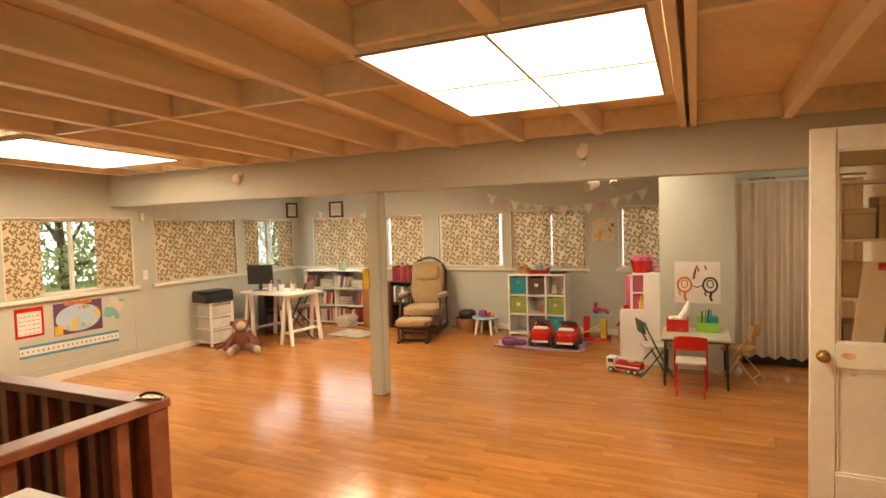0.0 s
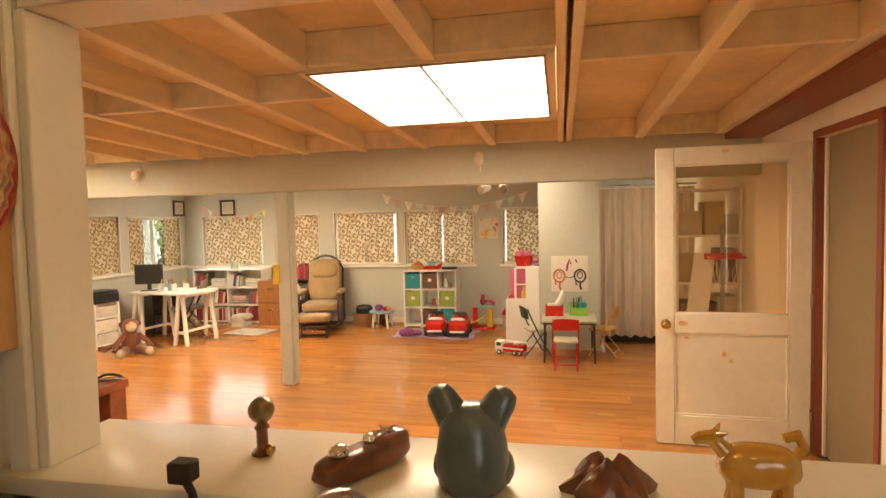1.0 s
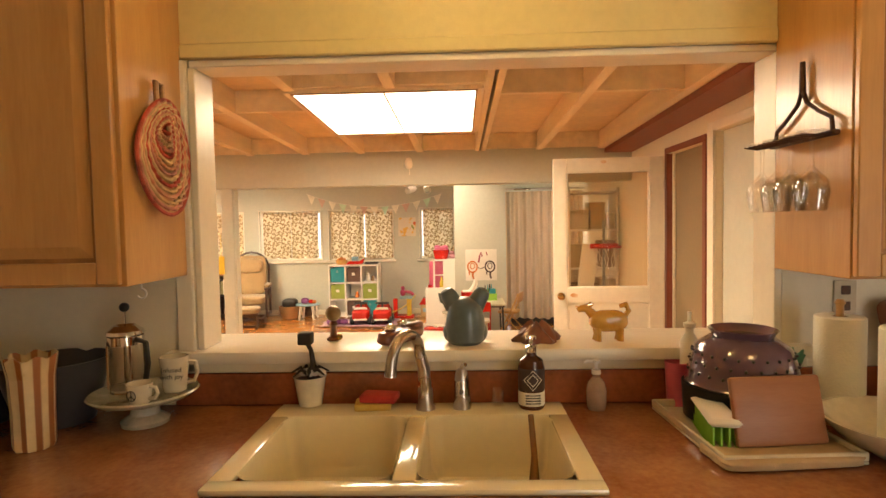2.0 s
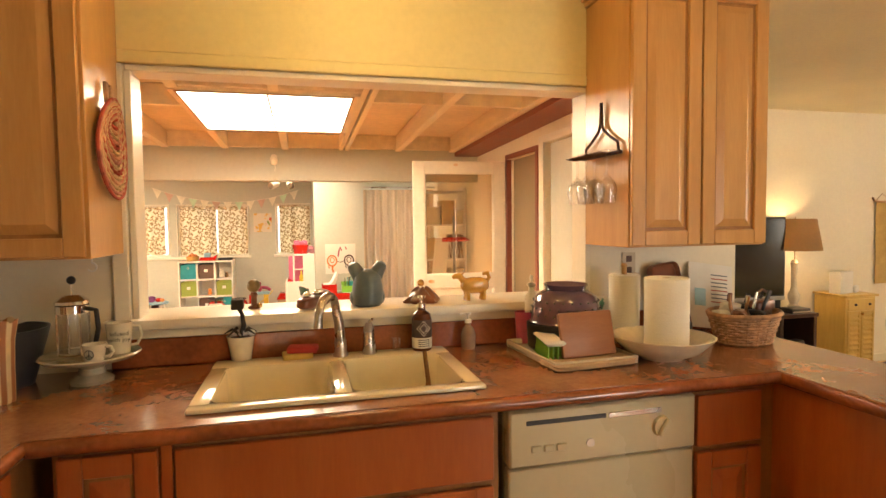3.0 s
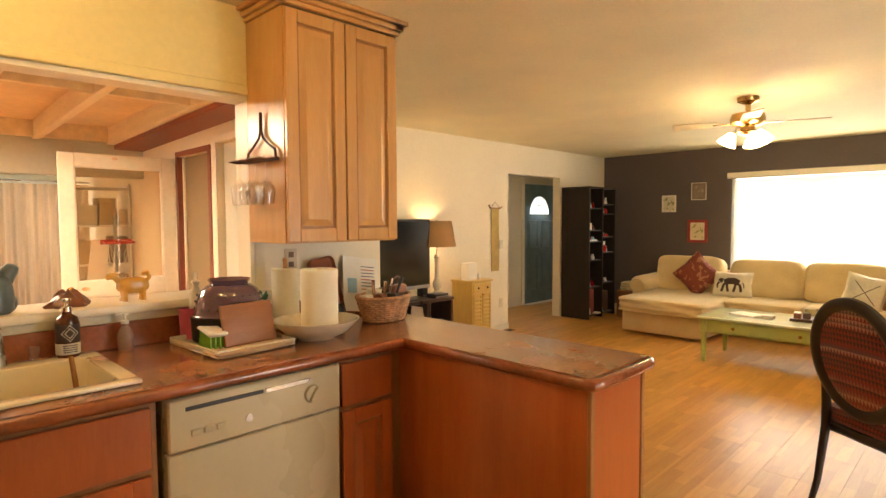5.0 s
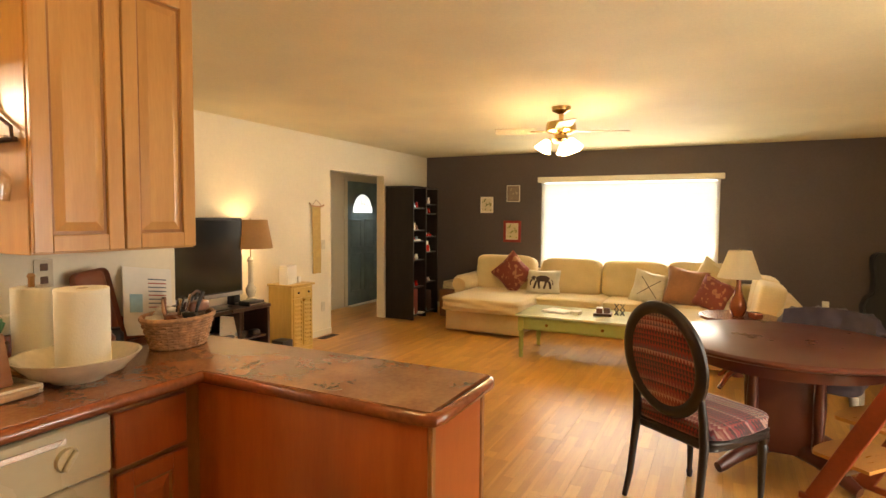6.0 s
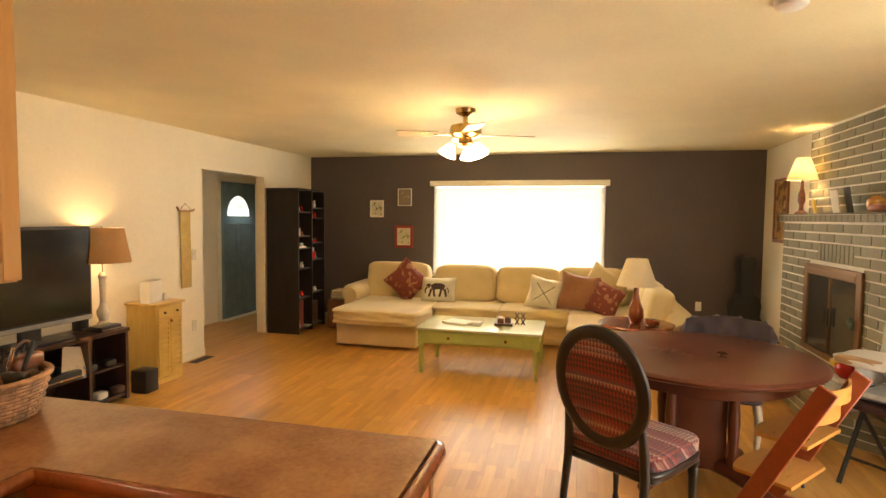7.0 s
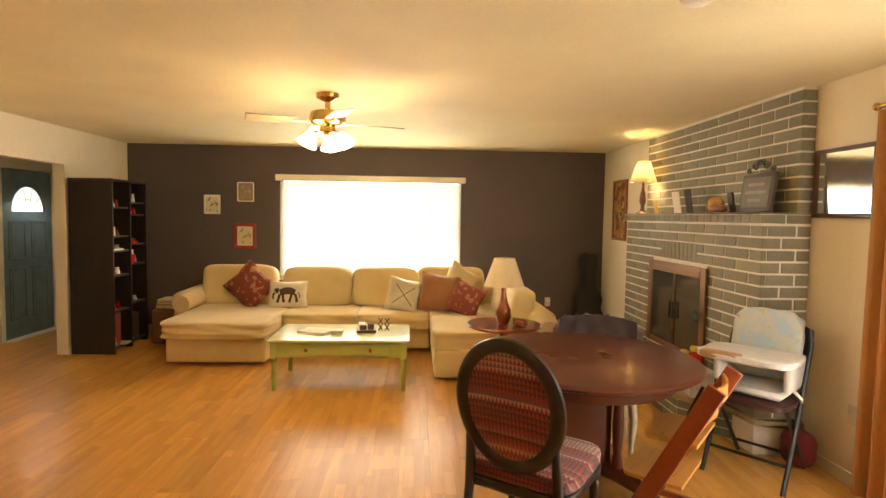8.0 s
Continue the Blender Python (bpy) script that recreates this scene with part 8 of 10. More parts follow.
def mug(at, r, h, turn, label, text="", ring_=False):
    t = thing("mug", label, "mug", at, turn, "mugs on the cake stand")
    bm = B()
    lathe(bm, [(0, 0), (r * 0.72, 0), (r * 0.78, 0.004), (r, h), (r * 0.93, h), (r * 0.72, 0.008), (0, 0.008)], 28)
    part("cup", bm, CERAMIC, t)
    bm = B()
    tube(bm, [(r * 0.92, 0, h * 0.85), (r * 1.45, 0, h * 0.82), (r * 1.6, 0, h * 0.52), (r * 1.3, 0, h * 0.25), (r * 0.82, 0, h * 0.22)], 0.0055, 8)
    part("handle", bm, CERAMIC, t)
    for k, line in enumerate(text.split("|") if text else []):
        cu = bpy.data.curves.new("lettering", "FONT")
        cu.body, cu.size, cu.align_x, cu.extrude = line, 0.020, "CENTER", 0.0006
        cu.materials.append(BLACK)
        ob = new("lettering", cu)
        ob.parent = t
        ob.matrix_basis = pose(0.004, -r * 0.985, h * 0.62 - 0.02 * k, 84, 0, 0)
    if ring_:
        bm = B()
        rr = 0.014
        tube(bm, [(rr * math.cos(a), -r * 0.93 - 0.0, h * 0.48 + rr * math.sin(a)) for a in [2 * math.pi * k / 20 for k in range(20)]], 0.0014, 5, True)
        for dx, dz in ((0, -1), (0, 1), (0.7, -0.7), (-0.7, -0.7)):
            tube(bm, [(0, -r * 0.93, h * 0.48), (rr * dx, -r * 0.93, h * 0.48 + rr * dz)], 0.0013, 5)
        part("peace_sign", bm, BLACK, t)


mug((-0.935, -0.14, 1.009), 0.042, 0.105, 10, "tall cream mug with lettering on the stand", "Infused|with joy")
mug((-0.975, -0.255, 1.011), 0.036, 0.055, -10, "small cream cup with a peace sign", "", True)
pn_ = thing("saucepan", "dark saucepan with a steel handle in the corner", "pan", (-1.44, -0.45, 0.921))
bm = B()
lathe(bm, [(0, 0), (0.10, 0), (0.115, 0.012), (0.12, 0.09), (0.114, 0.09), (0.108, 0.014), (0, 0.012)], 28)
part("body", bm, BLACK, pn_)
bm = B()
tube(bm, [(0.11, -0.04, 0.075), (0.18, -0.07, 0.088), (0.25, -0.10, 0.10)], 0.008, 8)
part("handle", bm, CHROME, pn_)
dr_ = thing("dish_rack", "dark blue dish bowl in the corner", "bowl", (-1.30, -0.14, 0.921))
bm = B()
lathe(bm, [(0, 0), (0.10, 0), (0.14, 0.15), (0.15, 0.19), (0.143, 0.19), (0.13, 0.15), (0.092, 0.01), (0, 0.01)], 32)
part("bowl", bm, plain("dark slate enamel", (0.05, 0.05, 0.06), 0.3), dr_)
bm = B()
cushion(bm, (0, 0, 0.08), (0.26, 0.2, 0.16), 0.7, 8)
solid("dark_pot", "dark cooking pot in the corner of the worktop", "pot", bm, BLACK, (-1.52, -0.18, 0.921))

# on the cabinet sides: plaited fan, hook, and the glass rack
STRAW = plain("red and straw plaiting", (0.50, 0.10, 0.05), 0.8, col2=(0.62, 0.42, 0.22), scale=14, fine=60)
pf = thing("straw_fan", "red and natural plaited straw fan hanging on the cabinet", "fan", (-0.940, -0.165, 1.70))
PLAITS = (STRAW, plain("straw plait", (0.60, 0.40, 0.19), 0.8, var=0.25, scale=30), plain("red straw plait", (0.44, 0.07, 0.04), 0.8, var=0.3, scale=30), plain("dusty pink plait", (0.50, 0.20, 0.13), 0.8, var=0.25, scale=30))
for k in range(15):
    s_ = 0.142 * (1 - k / 15.4)
    bm = B()
    n_ = 44
    pts = []
    for j in range(n_):
        a = 2 * math.pi * j / n_
        # a leaf shape: round below, drawn in towards the handle, each ring waved like a braid
        w_ = 1.0 - 0.16 * max(0.0, math.sin(a)) ** 2
        q_ = s_ * (1 + 0.018 * math.sin(a * 22 + k))
        pts.append((0.016 + 0.012 * math.sin(a) ** 2 + 0.003 * math.sin(a * 22 + k), q_ * w_ * math.cos(a), 0.012 * k * 0.5 + q_ * 1.16 * math.sin(a)))
    tube(bm, pts, 0.0056, 6, True)
    part("plait", bm, PLAITS[(2, 3, 1, 0, 1, 2, 1, 3, 0, 1, 2, 3, 1, 0, 2)[k]], pf)
bm = B()
tube(bm, [(0.020, 0.03, 0.02), (0.024, 0.01, 0.10), (0.016, 0.0, 0.17), (0.010, 0.01, 0.21), (0.008, -0.02, 0.215), (0.010, -0.02, 0.15)], 0.008, 8)
part("handle", bm, WICKER, pf)
hk = thing("cup_hook", "white cup hook under the cabinet", "hook", (-0.99, -0.20, 1.344))
bm = B()
tube(bm, [(0, 0, 0.0), (0, 0, -0.02)] + [(0.014 * math.sin(a), 0, -0.034 + 0.014 * math.cos(a)) for a in [k * math.pi / 6 for k in range(0, 9)]], 0.003, 6)
part("hook", bm, WHITE, hk)
IRON = plain("rusty iron", (0.085, 0.035, 0.020), 0.6, metal=0.4, var=0.3)
CRYSTAL = glass_mat("bright stemware glass", 0.08, (1.0, 1.0, 1.0))
CRYSTAL.node_tree.nodes["Math"].inputs[1].default_value = 0.42
CRYSTAL.node_tree.nodes["Math"].inputs[2].default_value = 0.07
rk = thing("rake_rack", "old iron rake head used as a wine glass rack", "rack", (0.903, -0.16, 1.71))
bm = B()
cyl(bm, (-0.012, 0.0, 0.13), (-0.012, 0.0, 0.215), 0.009, 0.007)
for sy in (-1, 1):
    tube(bm, [(-0.012, 0, 0.14), (-0.012, sy * 0.02, 0.10), (-0.012, sy * 0.075, 0.065), (-0.012, sy * 0.125, 0.04), (-0.012, sy * 0.13, 0.0)], 0.006, 8)
part("bow", bm, IRON, rk)
bm = B()
box(bm, (-0.022, -0.15, -0.008), (-0.004, 0.15, 0.006), 0.003)
part("bar", bm, IRON, rk)
for k in range(12):
    y = -0.14 + 0.0255 * k
    bm = B()
    tube(bm, [(-0.01, y, 0), (-0.06, y, -0.008), (-0.10, y, -0.003)], [0.004, 0.0035, 0.002], 6)
    part("tine", bm, IRON, rk)
for k, (y, dx) in enumerate(((-0.115, -0.055), (-0.03, -0.06), (0.045, -0.055), (0.115, -0.06))):
    wg = thing("wine_glass", "clear stemmed wine glass hanging upside down", "glass", (0.903 + dx, -0.16 + y, 1.706), group="hanging wine glasses")
    bm = B()
    lathe(bm, [(0, 0.012), (0.032, 0.010), (0.033, 0.006), (0.006, 0.0), (0.004, -0.07), (0.010, -0.078), (0.034, -0.105), (0.038, -0.13), (0.031, -0.175), (0.0295, -0.175), (0.036, -0.13), (0.032, -0.107), (0.0, -0.082)], 24)
    part("glass", bm, CRYSTAL, wg)
    wg.scale = (1.12, 1.12, 1.12)
# Stand-in plate, added where a reddish wooden object belongs.
so2 = thing("wall_outlet", "socket plate standing in for a reddish wooden object", "outlet", (1.12, -0.001, 1.24))
simple("plate", (-0.035, -0.006, -0.055), (0.035, -0.0005, 0.055), plain("ivory plate", (0.60, 0.50, 0.34), 0.4), so2, 0.002)
for z in (-0.025, 0.025):
    simple("socket", (-0.014, -0.009, z - 0.014), (0.014, -0.0062, z + 0.014), MOCHA, so2, 0.002)
kl = thing("ceiling_light", "round frosted flush ceiling light over the sink", "ceiling light", (-0.12, -0.62, H - 0.001), group="flush ceiling lights")
bm = B()
lathe(bm, [(0, -0.03), (0.10, -0.03), (0.12, 0.0), (0, 0.0)], 24)
part("base", bm, BRASS, kl)
copy_thing(kl, pose(0.65, -1.25, H - 0.001))

# ---- living room: window, doors, wall things ----
fw = thing("window_front", "wide white window with drawn-down slat blinds", "window", kind="structure")
bm = B()
for a, b, c, d in ((-2.31, 0.08, 0.72, 0.76), (-2.31, 0.08, 1.98, 2.02), (-2.31, -2.27, 0.76, 1.98), (0.04, 0.08, 0.76, 1.98)):
    box(bm, (LX1 + 0.05, a, c), (LX1 + 0.10, b, d), 0.003)
part("window_frame", bm, TRIM, fw)
for a, b in ((-2.27, 0.04),):
    bm = B()
    box(bm, (LX1 + 0.07, a, 0.76), (LX1 + 0.076, b, 1.98))
    part("pane", bm, GLASS, fw).visible_shadow = False
simple("valance", (LX1 - 0.055, -2.36, 1.985), (LX1 - 0.002, 0.12, 2.065), TRIM, fw, 0.006)
simple("window_sill", (LX1 - 0.05, -2.36, 0.685), (LX1 - 0.002, 0.12, 0.718), TRIM, fw, 0.005)
SLAT = cloth_mat("white blind slat", (0.80, 0.78, 0.72), 0.5, 0.4, var=0.02)
bm = B()
box(bm, (-0.024, -1.19, -0.0012), (0.024, 1.19, 0.0012))
slat_mesh = mesh_of("slat", bm, SLAT, False)
for k in range(30):
    ob = new("slat", slat_mesh)
    ob.parent = fw
    ob.matrix_basis = pose(LX1 + 0.022, -1.115, 0.745 + 0.0415 * k, 0, 58, 0)
for y in (-1.9, -1.115, -0.33):
    bm = B()
    cyl(bm, (LX1 - 0.004, y, 0.74), (LX1 - 0.004, y, 1.98), 0.002, n=6)
    part("lift_cord", bm, TRIM, fw)

# front door in the entry
SLATE = plain("slate blue door paint", (0.18, 0.27, 0.29), 0.4)
fd = thing("door_front", "slate blue panelled front door with a fan light", "door", kind="structure")
simple("leaf", (7.255, 3.085, 0.01), (8.165, 3.125, 2.035), SLATE, fd, 0.003)
for x in (7.37, 7.76):
    for z0, z1 in ((0.22, 0.85), (0.95, 1.42)):
        bm = B()
        for a, b, c, d in ((x, x + 0.29, z0, z0 + 0.02), (x, x + 0.29, z1 - 0.02, z1), (x, x + 0.02, z0 + 0.02, z1 - 0.02), (x + 0.27, x + 0.29, z0 + 0.02, z1 - 0.02)):
            box(bm, (a, 3.074, c), (b, 3.0845, d), 0.004)
        box(bm, (x + 0.05, 3.078, z0 + 0.05), (x + 0.24, 3.0845, z1 - 0.05), 0.004)
        part("panel", bm, SLATE, fd)
bm = B()
pts = [(7.71 + 0.27 * math.cos(a), 1.53 + 0.30 * math.sin(a)) for a in [math.pi * k / 20 for k in range(21)]]
prism(bm, pts, -3.084, -3.076, pose(0, 0, 0, 90, 0, 0))
part("fan_light", bm, glow_mat("daylit textured glass", (0.90, 0.92, 0.88), 0.8), fd, "half-round daylit glass")
bm = B()
for k in range(1, 5):
    a = math.pi * k / 5
    tube(bm, [(7.71 + 0.05 * math.cos(a), 3.073, 1.53 + 0.05 * math.sin(a)), (7.71 + 0.27 * math.cos(a), 3.073, 1.53 + 0.30 * math.sin(a))], 0.004, 6)
tube(bm, [(7.71 + 0.14 * math.cos(a), 3.073, 1.53 + 0.15 * math.sin(a)) for a in [math.pi * k / 14 for k in range(15)]], 0.004, 6)
part("leading", bm, STEEL, fd)
bm = B()
for a, b, c, d in ((7.17, 7.249, 0, 2.11), (8.171, 8.25, 0, 2.11), (7.25, 8.17, 2.04, 2.11)):
    box(bm, (a, 3.05, c), (b, 3.069, d), 0.004)
setting("trim_front_door", "cream casing of the front door", bm, TRIM_CREAM, "trim")
# Threshold and unseen strips round the leaf, added to stop light leaks.
bm = B()
box(bm, (7.2, 2.95, 0.001), (8.2, 3.068, 0.012), 0.003)
box(bm, (7.251, 3.126, 0.0), (8.169, 3.188, 0.03))
for a, b in ((7.2505, 7.29), (8.13, 8.1695)):
    box(bm, (a, 3.127, 0.031), (b, 3.188, 2.0))
box(bm, (7.2505, 3.127, 2.001), (8.1695, 3.188, 2.0395))
setting("threshold", "pale door threshold and edge strips added to stop light leaks", bm, TRIM_CREAM, "trim")

# television corner
tvs = thing("television_stand", "espresso television stand with open shelves", "stand", (0, 0, 0))
simple("top", (2.72, 1.65, 0.565), (4.06, 1.99, 0.60), ESPRESSO, tvs, 0.004)
for x in (2.74, 3.20, 3.66, 4.02):
    simple("upright", (x, 1.66, 0.0), (x + 0.03, 1.985, 0.564), ESPRESSO, tvs, 0.002)
for a, b in ((2.771, 3.199), (3.231, 3.659), (3.691, 4.019)):
    simple("shelf", (a, 1.68, 0.28), (b, 1.98, 0.30), ESPRESSO, tvs, 0.002)
    simple("floor_board", (a, 1.67, 0.03), (b, 1.98, 0.055), ESPRESSO, tvs, 0.002)
simple("back_panel", (2.771, 1.986, 0.05), (4.019, 1.992, 0.56), ESPRESSO, tvs)
tv = thing("television", "large black flat-screen television", "television", (3.305, 1.78, 0.601))
SCREEN = plain("glossy black screen", (0.010, 0.010, 0.011), 0.16, coat=0.9)
simple("housing", (-0.50, -0.02, 0.11), (0.50, 0.045, 0.845), BLACK, tv, 0.01)
simple("screen", (-0.475, -0.0235, 0.16), (0.475, -0.0205, 0.822), SCREEN, tv)
simple("bezel_strip", (-0.49, -0.026, 0.115), (0.49, -0.0206, 0.148), plain("silver strip", (0.45, 0.45, 0.45), 0.3, metal=0.7), tv, 0.003)
simple("neck", (-0.08, 0.0, 0.015), (0.08, 0.04, 0.11), BLACK, tv, 0.006)
simple("foot", (-0.26, -0.10, 0.0), (0.26, 0.12, 0.016), BLACK, tv, 0.006)
for nm, lb_, a, b, m_ in (("media_box", "black cable box beside the television", (3.78, 1.66, 0.601), (3.98, 1.80, 0.645), BLACK), ("speaker", "small black speaker behind the television", (3.78, 1.86, 0.601), (3.86, 1.95, 0.78), BLACK), ("game_console", "black game console in the stand", (3.26, 1.66, 0.301), (3.60, 1.92, 0.36), BLACK)):
    bm = B()
    box(bm, a, b, 0.006, 2)
    t_ = thing(nm, lb_, "electronics")
    part("case", bm, m_, t_)
    simple("front_strip", (a[0] + 0.01, a[1] - 0.0015, a[2] + 0.008), (b[0] - 0.01, a[1] - 0.0002, a[2] + 0.02), STEEL, t_)
mg = thing("magazine", "magazine leaning in the television stand", "magazine", (3.56, 1.70, 0.302), -15)
bm = B()
box(bm, (-0.09, -0.004, 0), (0.09, 0.002, 0.235), 0.001, m=pose(0, 0, 0, -16, 12, 0))
part("cover", bm, blotch("magazine cover", (0.62, 0.52, 0.38), [((0.55, 0.22, 0.08), 0.55), ((0.25, 0.30, 0.34), 0.62)], 12), mg)
for k in range(4):
    bm = B()
    cushion(bm, (0, 0, 0.03), (0.10, 0.09, 0.06), 0.5, 6, seed=k)
    solid("gadget", "small dark gadget on the stand's shelf", "electronics", bm, (BLACK, PAPER, BLACK, MOCHA)[k], (3.72 + 0.09 * k, 1.72, 0.056 if k % 2 else 0.301))
bx2 = solid("subwoofer", "small black subwoofer box on the floor", "speaker", (lambda b: (box(b, (-0.075, -0.08, 0), (0.075, 0.08, 0.20), 0.012, 2), b)[1])(B()), BLACK, (4.22, 1.66, 0))
SHADE = cloth_mat("taupe linen shade", (0.42, 0.28, 0.14), 0.35, 0.9, var=0.06, bump=0.2)
# Lit look put into the colour: paler and more translucent than SHADE_W.
SHADE_LIT = cloth_mat("cream shade paled as lit", (0.86, 0.80, 0.62), 0.75, 0.9, var=0.03)
SHADE_W = cloth_mat("cream linen shade", (0.82, 0.74, 0.56), 0.45, 0.9, var=0.04)


def table_lamp(at, label, base_m, prof, z0, z1, r0, r1, shade_m, name="table_lamp"):
    t = thing(name, label, "lamp", at)
    bm = B()
    lathe(bm, prof, 24)
    part("base", bm, base_m, t)
    bm = B()
    cyl(bm, (0, 0, prof[-1][1] - 0.005), (0, 0, z1 + 0.015), 0.004, n=8)
    tube(bm, [(0.0, 0, z0 + 0.03), (0.045, 0, z0 + 0.10), (0.045, 0, z1 - 0.03), (0, 0, z1 + 0.004), (-0.045, 0, z1 - 0.03), (-0.045, 0, z0 + 0.10), (0.0, 0, z0 + 0.03)], 0.002, 5)
    part("harp", bm, BRASS, t)
    bm = B()
    lathe(bm, [(r0, z0), (r1, z1), (r1 - 0.003, z1), (r0 - 0.003, z0), (r0, z0)], 40)
    part("shade", bm, shade_m, t)
    bm = B()
    ball(bm, (0, 0, (z0 + z1) / 2 + 0.0), (0.022, 0.022, 0.030), 12)
    part("bulb", bm, glow_mat("lit bulb", (1.0, 0.82, 0.5), 12.0), t).visible_shadow = False
    return t


table_lamp((3.97, 1.83, 0.601), "cream candlestick lamp with a taupe shade, lit", CERAMIC, [(0, 0), (0.075, 0), (0.078, 0.015), (0.05, 0.03), (0.03, 0.06), (0.045, 0.10), (0.05, 0.14), (0.028, 0.18), (0.022, 0.22), (0.026, 0.40), (0.034, 0.43), (0.016, 0.46), (0, 0.46)], 0.545, 0.825, 0.215, 0.165, SHADE)
# yellow louvred cabinet
YCAB = plain("pale yellow painted wood", (0.66, 0.45, 0.12), 0.4, col2=(0.56, 0.36, 0.085), scale=4, stretch=(6, 6, 1))
yc = thing("louvred_cabinet", "pale yellow cabinet with a drawer and louvred doors", "cabinet", (4.38, 1.665, 0))
simple("body", (0, 0.012, 0.05), (0.34, 0.33, 0.715), YCAB, yc, 0.004)
simple("top", (-0.02, -0.012, 0.716), (0.36, 0.335, 0.738), YCAB, yc, 0.006)
simple("plinth", (0.01, 0.004, 0.0), (0.33, 0.32, 0.049), YCAB, yc, 0.003)
d_ = simple("drawer_front", (0.02, -0.002, 0.60), (0.32, 0.011, 0.70), YCAB, yc, 0.003)
for x in (0.09, 0.25):
    bm = B()
    ball(bm, (x, -0.012, 0.65), 0.012, 10)
    part("knob", bm, DARKW, d_)
for x in (0.02, 0.175):
    dd = new("door")
    dd.parent = yc
    dd.location = (x, -0.002, 0.075)
    bm = B()
    for a, b, c, d in ((0, 0.022, 0, 0.515), (0.123, 0.145, 0, 0.515), (0.0225, 0.1225, 0, 0.03), (0.0225, 0.1225, 0.485, 0.515)):
        box(bm, (a, 0, c), (b, 0.013, d), 0.002)
    part("frame", bm, YCAB, dd)
    for k in range(10):
        bm = B()
        box(bm, (-0.05, -0.021, -0.003), (0.05, 0.009, 0.003), 0.001, m=pose(0.0725, 0.008, 0.052 + 0.0445 * k, 42, 0, 0))
        part("slat", bm, YCAB, dd, smooth=False)
bm = B()
ball(bm, (0.165, -0.014, 0.565), 0.014, 10)
part("knob", bm, BRASS, yc)
nb = solid("white_box", "white square box standing on the cabinet", "box", (lambda b: (box(b, (-0.10, -0.05, 0), (0.10, 0.05, 0.20), 0.004), b)[1])(B()), PAPER, (4.47, 1.80, 0.739), 12)
cl = thing("small_clock", "small white arched desk clock", "clock", (4.62, 1.78, 0.739), 20)
bm = B()
cushion(bm, (0, 0, 0.035), (0.075, 0.03, 0.07), 0.6, 8)
part("case", bm, PAPER, cl)
# wall hanging
wh = thing("wall_hanging", "narrow ochre cloth wall hanging on a wooden hanger", "wall hanging", (5.18, LY1 - 0.002, 0), 0)
bm = B()
sheet(bm, lambda u, v: (-0.075 + 0.15 * u, -0.014 - 0.004 * math.sin(6 * v), 0.78 + 0.80 * v), 6, 12, 0.004)
part("cloth", bm, plain("ochre cloth", (0.56, 0.40, 0.14), 0.9, col2=(0.44, 0.30, 0.10), scale=12), wh)
bm = B()
tube(bm, [(-0.13, -0.02, 1.62), (-0.10, -0.022, 1.585), (0.0, -0.022, 1.58), (0.10, -0.022, 1.585), (0.13, -0.02, 1.60)], 0.010, 8)
tube(bm, [(-0.09, -0.02, 1.59), (0, -0.012, 1.66), (0.09, -0.02, 1.59)], 0.003, 6)
part("hanger", bm, WICKER, wh)
for nm, x, z in (("wall_outlet", 5.31, 0.36), ("wall_switch", 5.32, 1.12)):
    o_ = thing(nm, "cream wall plate by the entry opening", "wall plate", (x, LY1 - 0.001, z))
    simple("plate", (-0.035, -0.006, -0.057), (0.035, -0.0005, 0.057), CREAMV, o_, 0.002)
    simple("insert", (-0.012, -0.009, -0.02), (0.012, -0.0062, 0.02), CREAMV, o_, 0.002)
vt = thing("floor_vent", "dark metal floor vent by the wall", "vent", (5.28, 1.90, 0.0))
simple("frame", (-0.15, -0.05, 0.0005), (0.15, 0.05, 0.005), MOCHA, vt, 0.001)
for k in range(9):
    simple("slat", (-0.13 + 0.03 * k, -0.04, 0.0052), (-0.12 + 0.03 * k, 0.04, 0.008), BLACK, vt)
# bookcase contents
for k, (x, z, r, h, m_) in enumerate(((6.84, 1.60, 0.03, 0.10, SKYBLUE), (6.95, 1.60, 0.025, 0.08, PAPER), (7.2, 1.66, 0.045, 0.13, SKYBLUE), (7.32, 1.52, 0.03, 0.08, PAPER), (7.20, 1.52, 0.03, 0.07, PAPER), (6.88, 1.28, 0.04, 0.05, PAPER))):
    bm = B()
    lathe(bm, [(0, 0), (r * 0.8, 0), (r, h * 0.4), (r * 0.6, h * 0.75), (r * 0.8, h), (0, h)], 16)
    solid("knick_knack", "small pale pottery piece in the bookcase", "ornament", bm, m_, (x, 1.68, z + 0.0005))
for at, m_, sz in (((6.83, 1.62, 1.2805), CREAMV, (0.09, 0.06, 0.10)), ((7.22, 1.63, 1.1805), RED, (0.20, 0.12, 0.03)), ((7.23, 1.62, 0.9505), RED, (0.16, 0.05, 0.10)), ((7.30, 1.66, 0.9505), PAPER, (0.14, 0.03, 0.15)), ((6.86, 1.64, 1.1205), PAPER, (0.24, 0.16, 0.02)), ((6.85, 1.66, 0.0605), plain("dusty red box", (0.28, 0.07, 0.06), 0.6), (0.20, 0.14, 0.36)), ((7.28, 1.66, 0.0605), MOCHA, (0.16, 0.14, 0.30)), ((6.98, 1.62, 0.0605), PAPER, (0.12, 0.2, 0.02))):
    bm = B()
    box(bm, (-sz[0] / 2, -sz[1] / 2, 0), (sz[0] / 2, sz[1] / 2, sz[2]), 0.003)
    solid("box", "small box kept in the bookcase", "box", bm, m_, at)
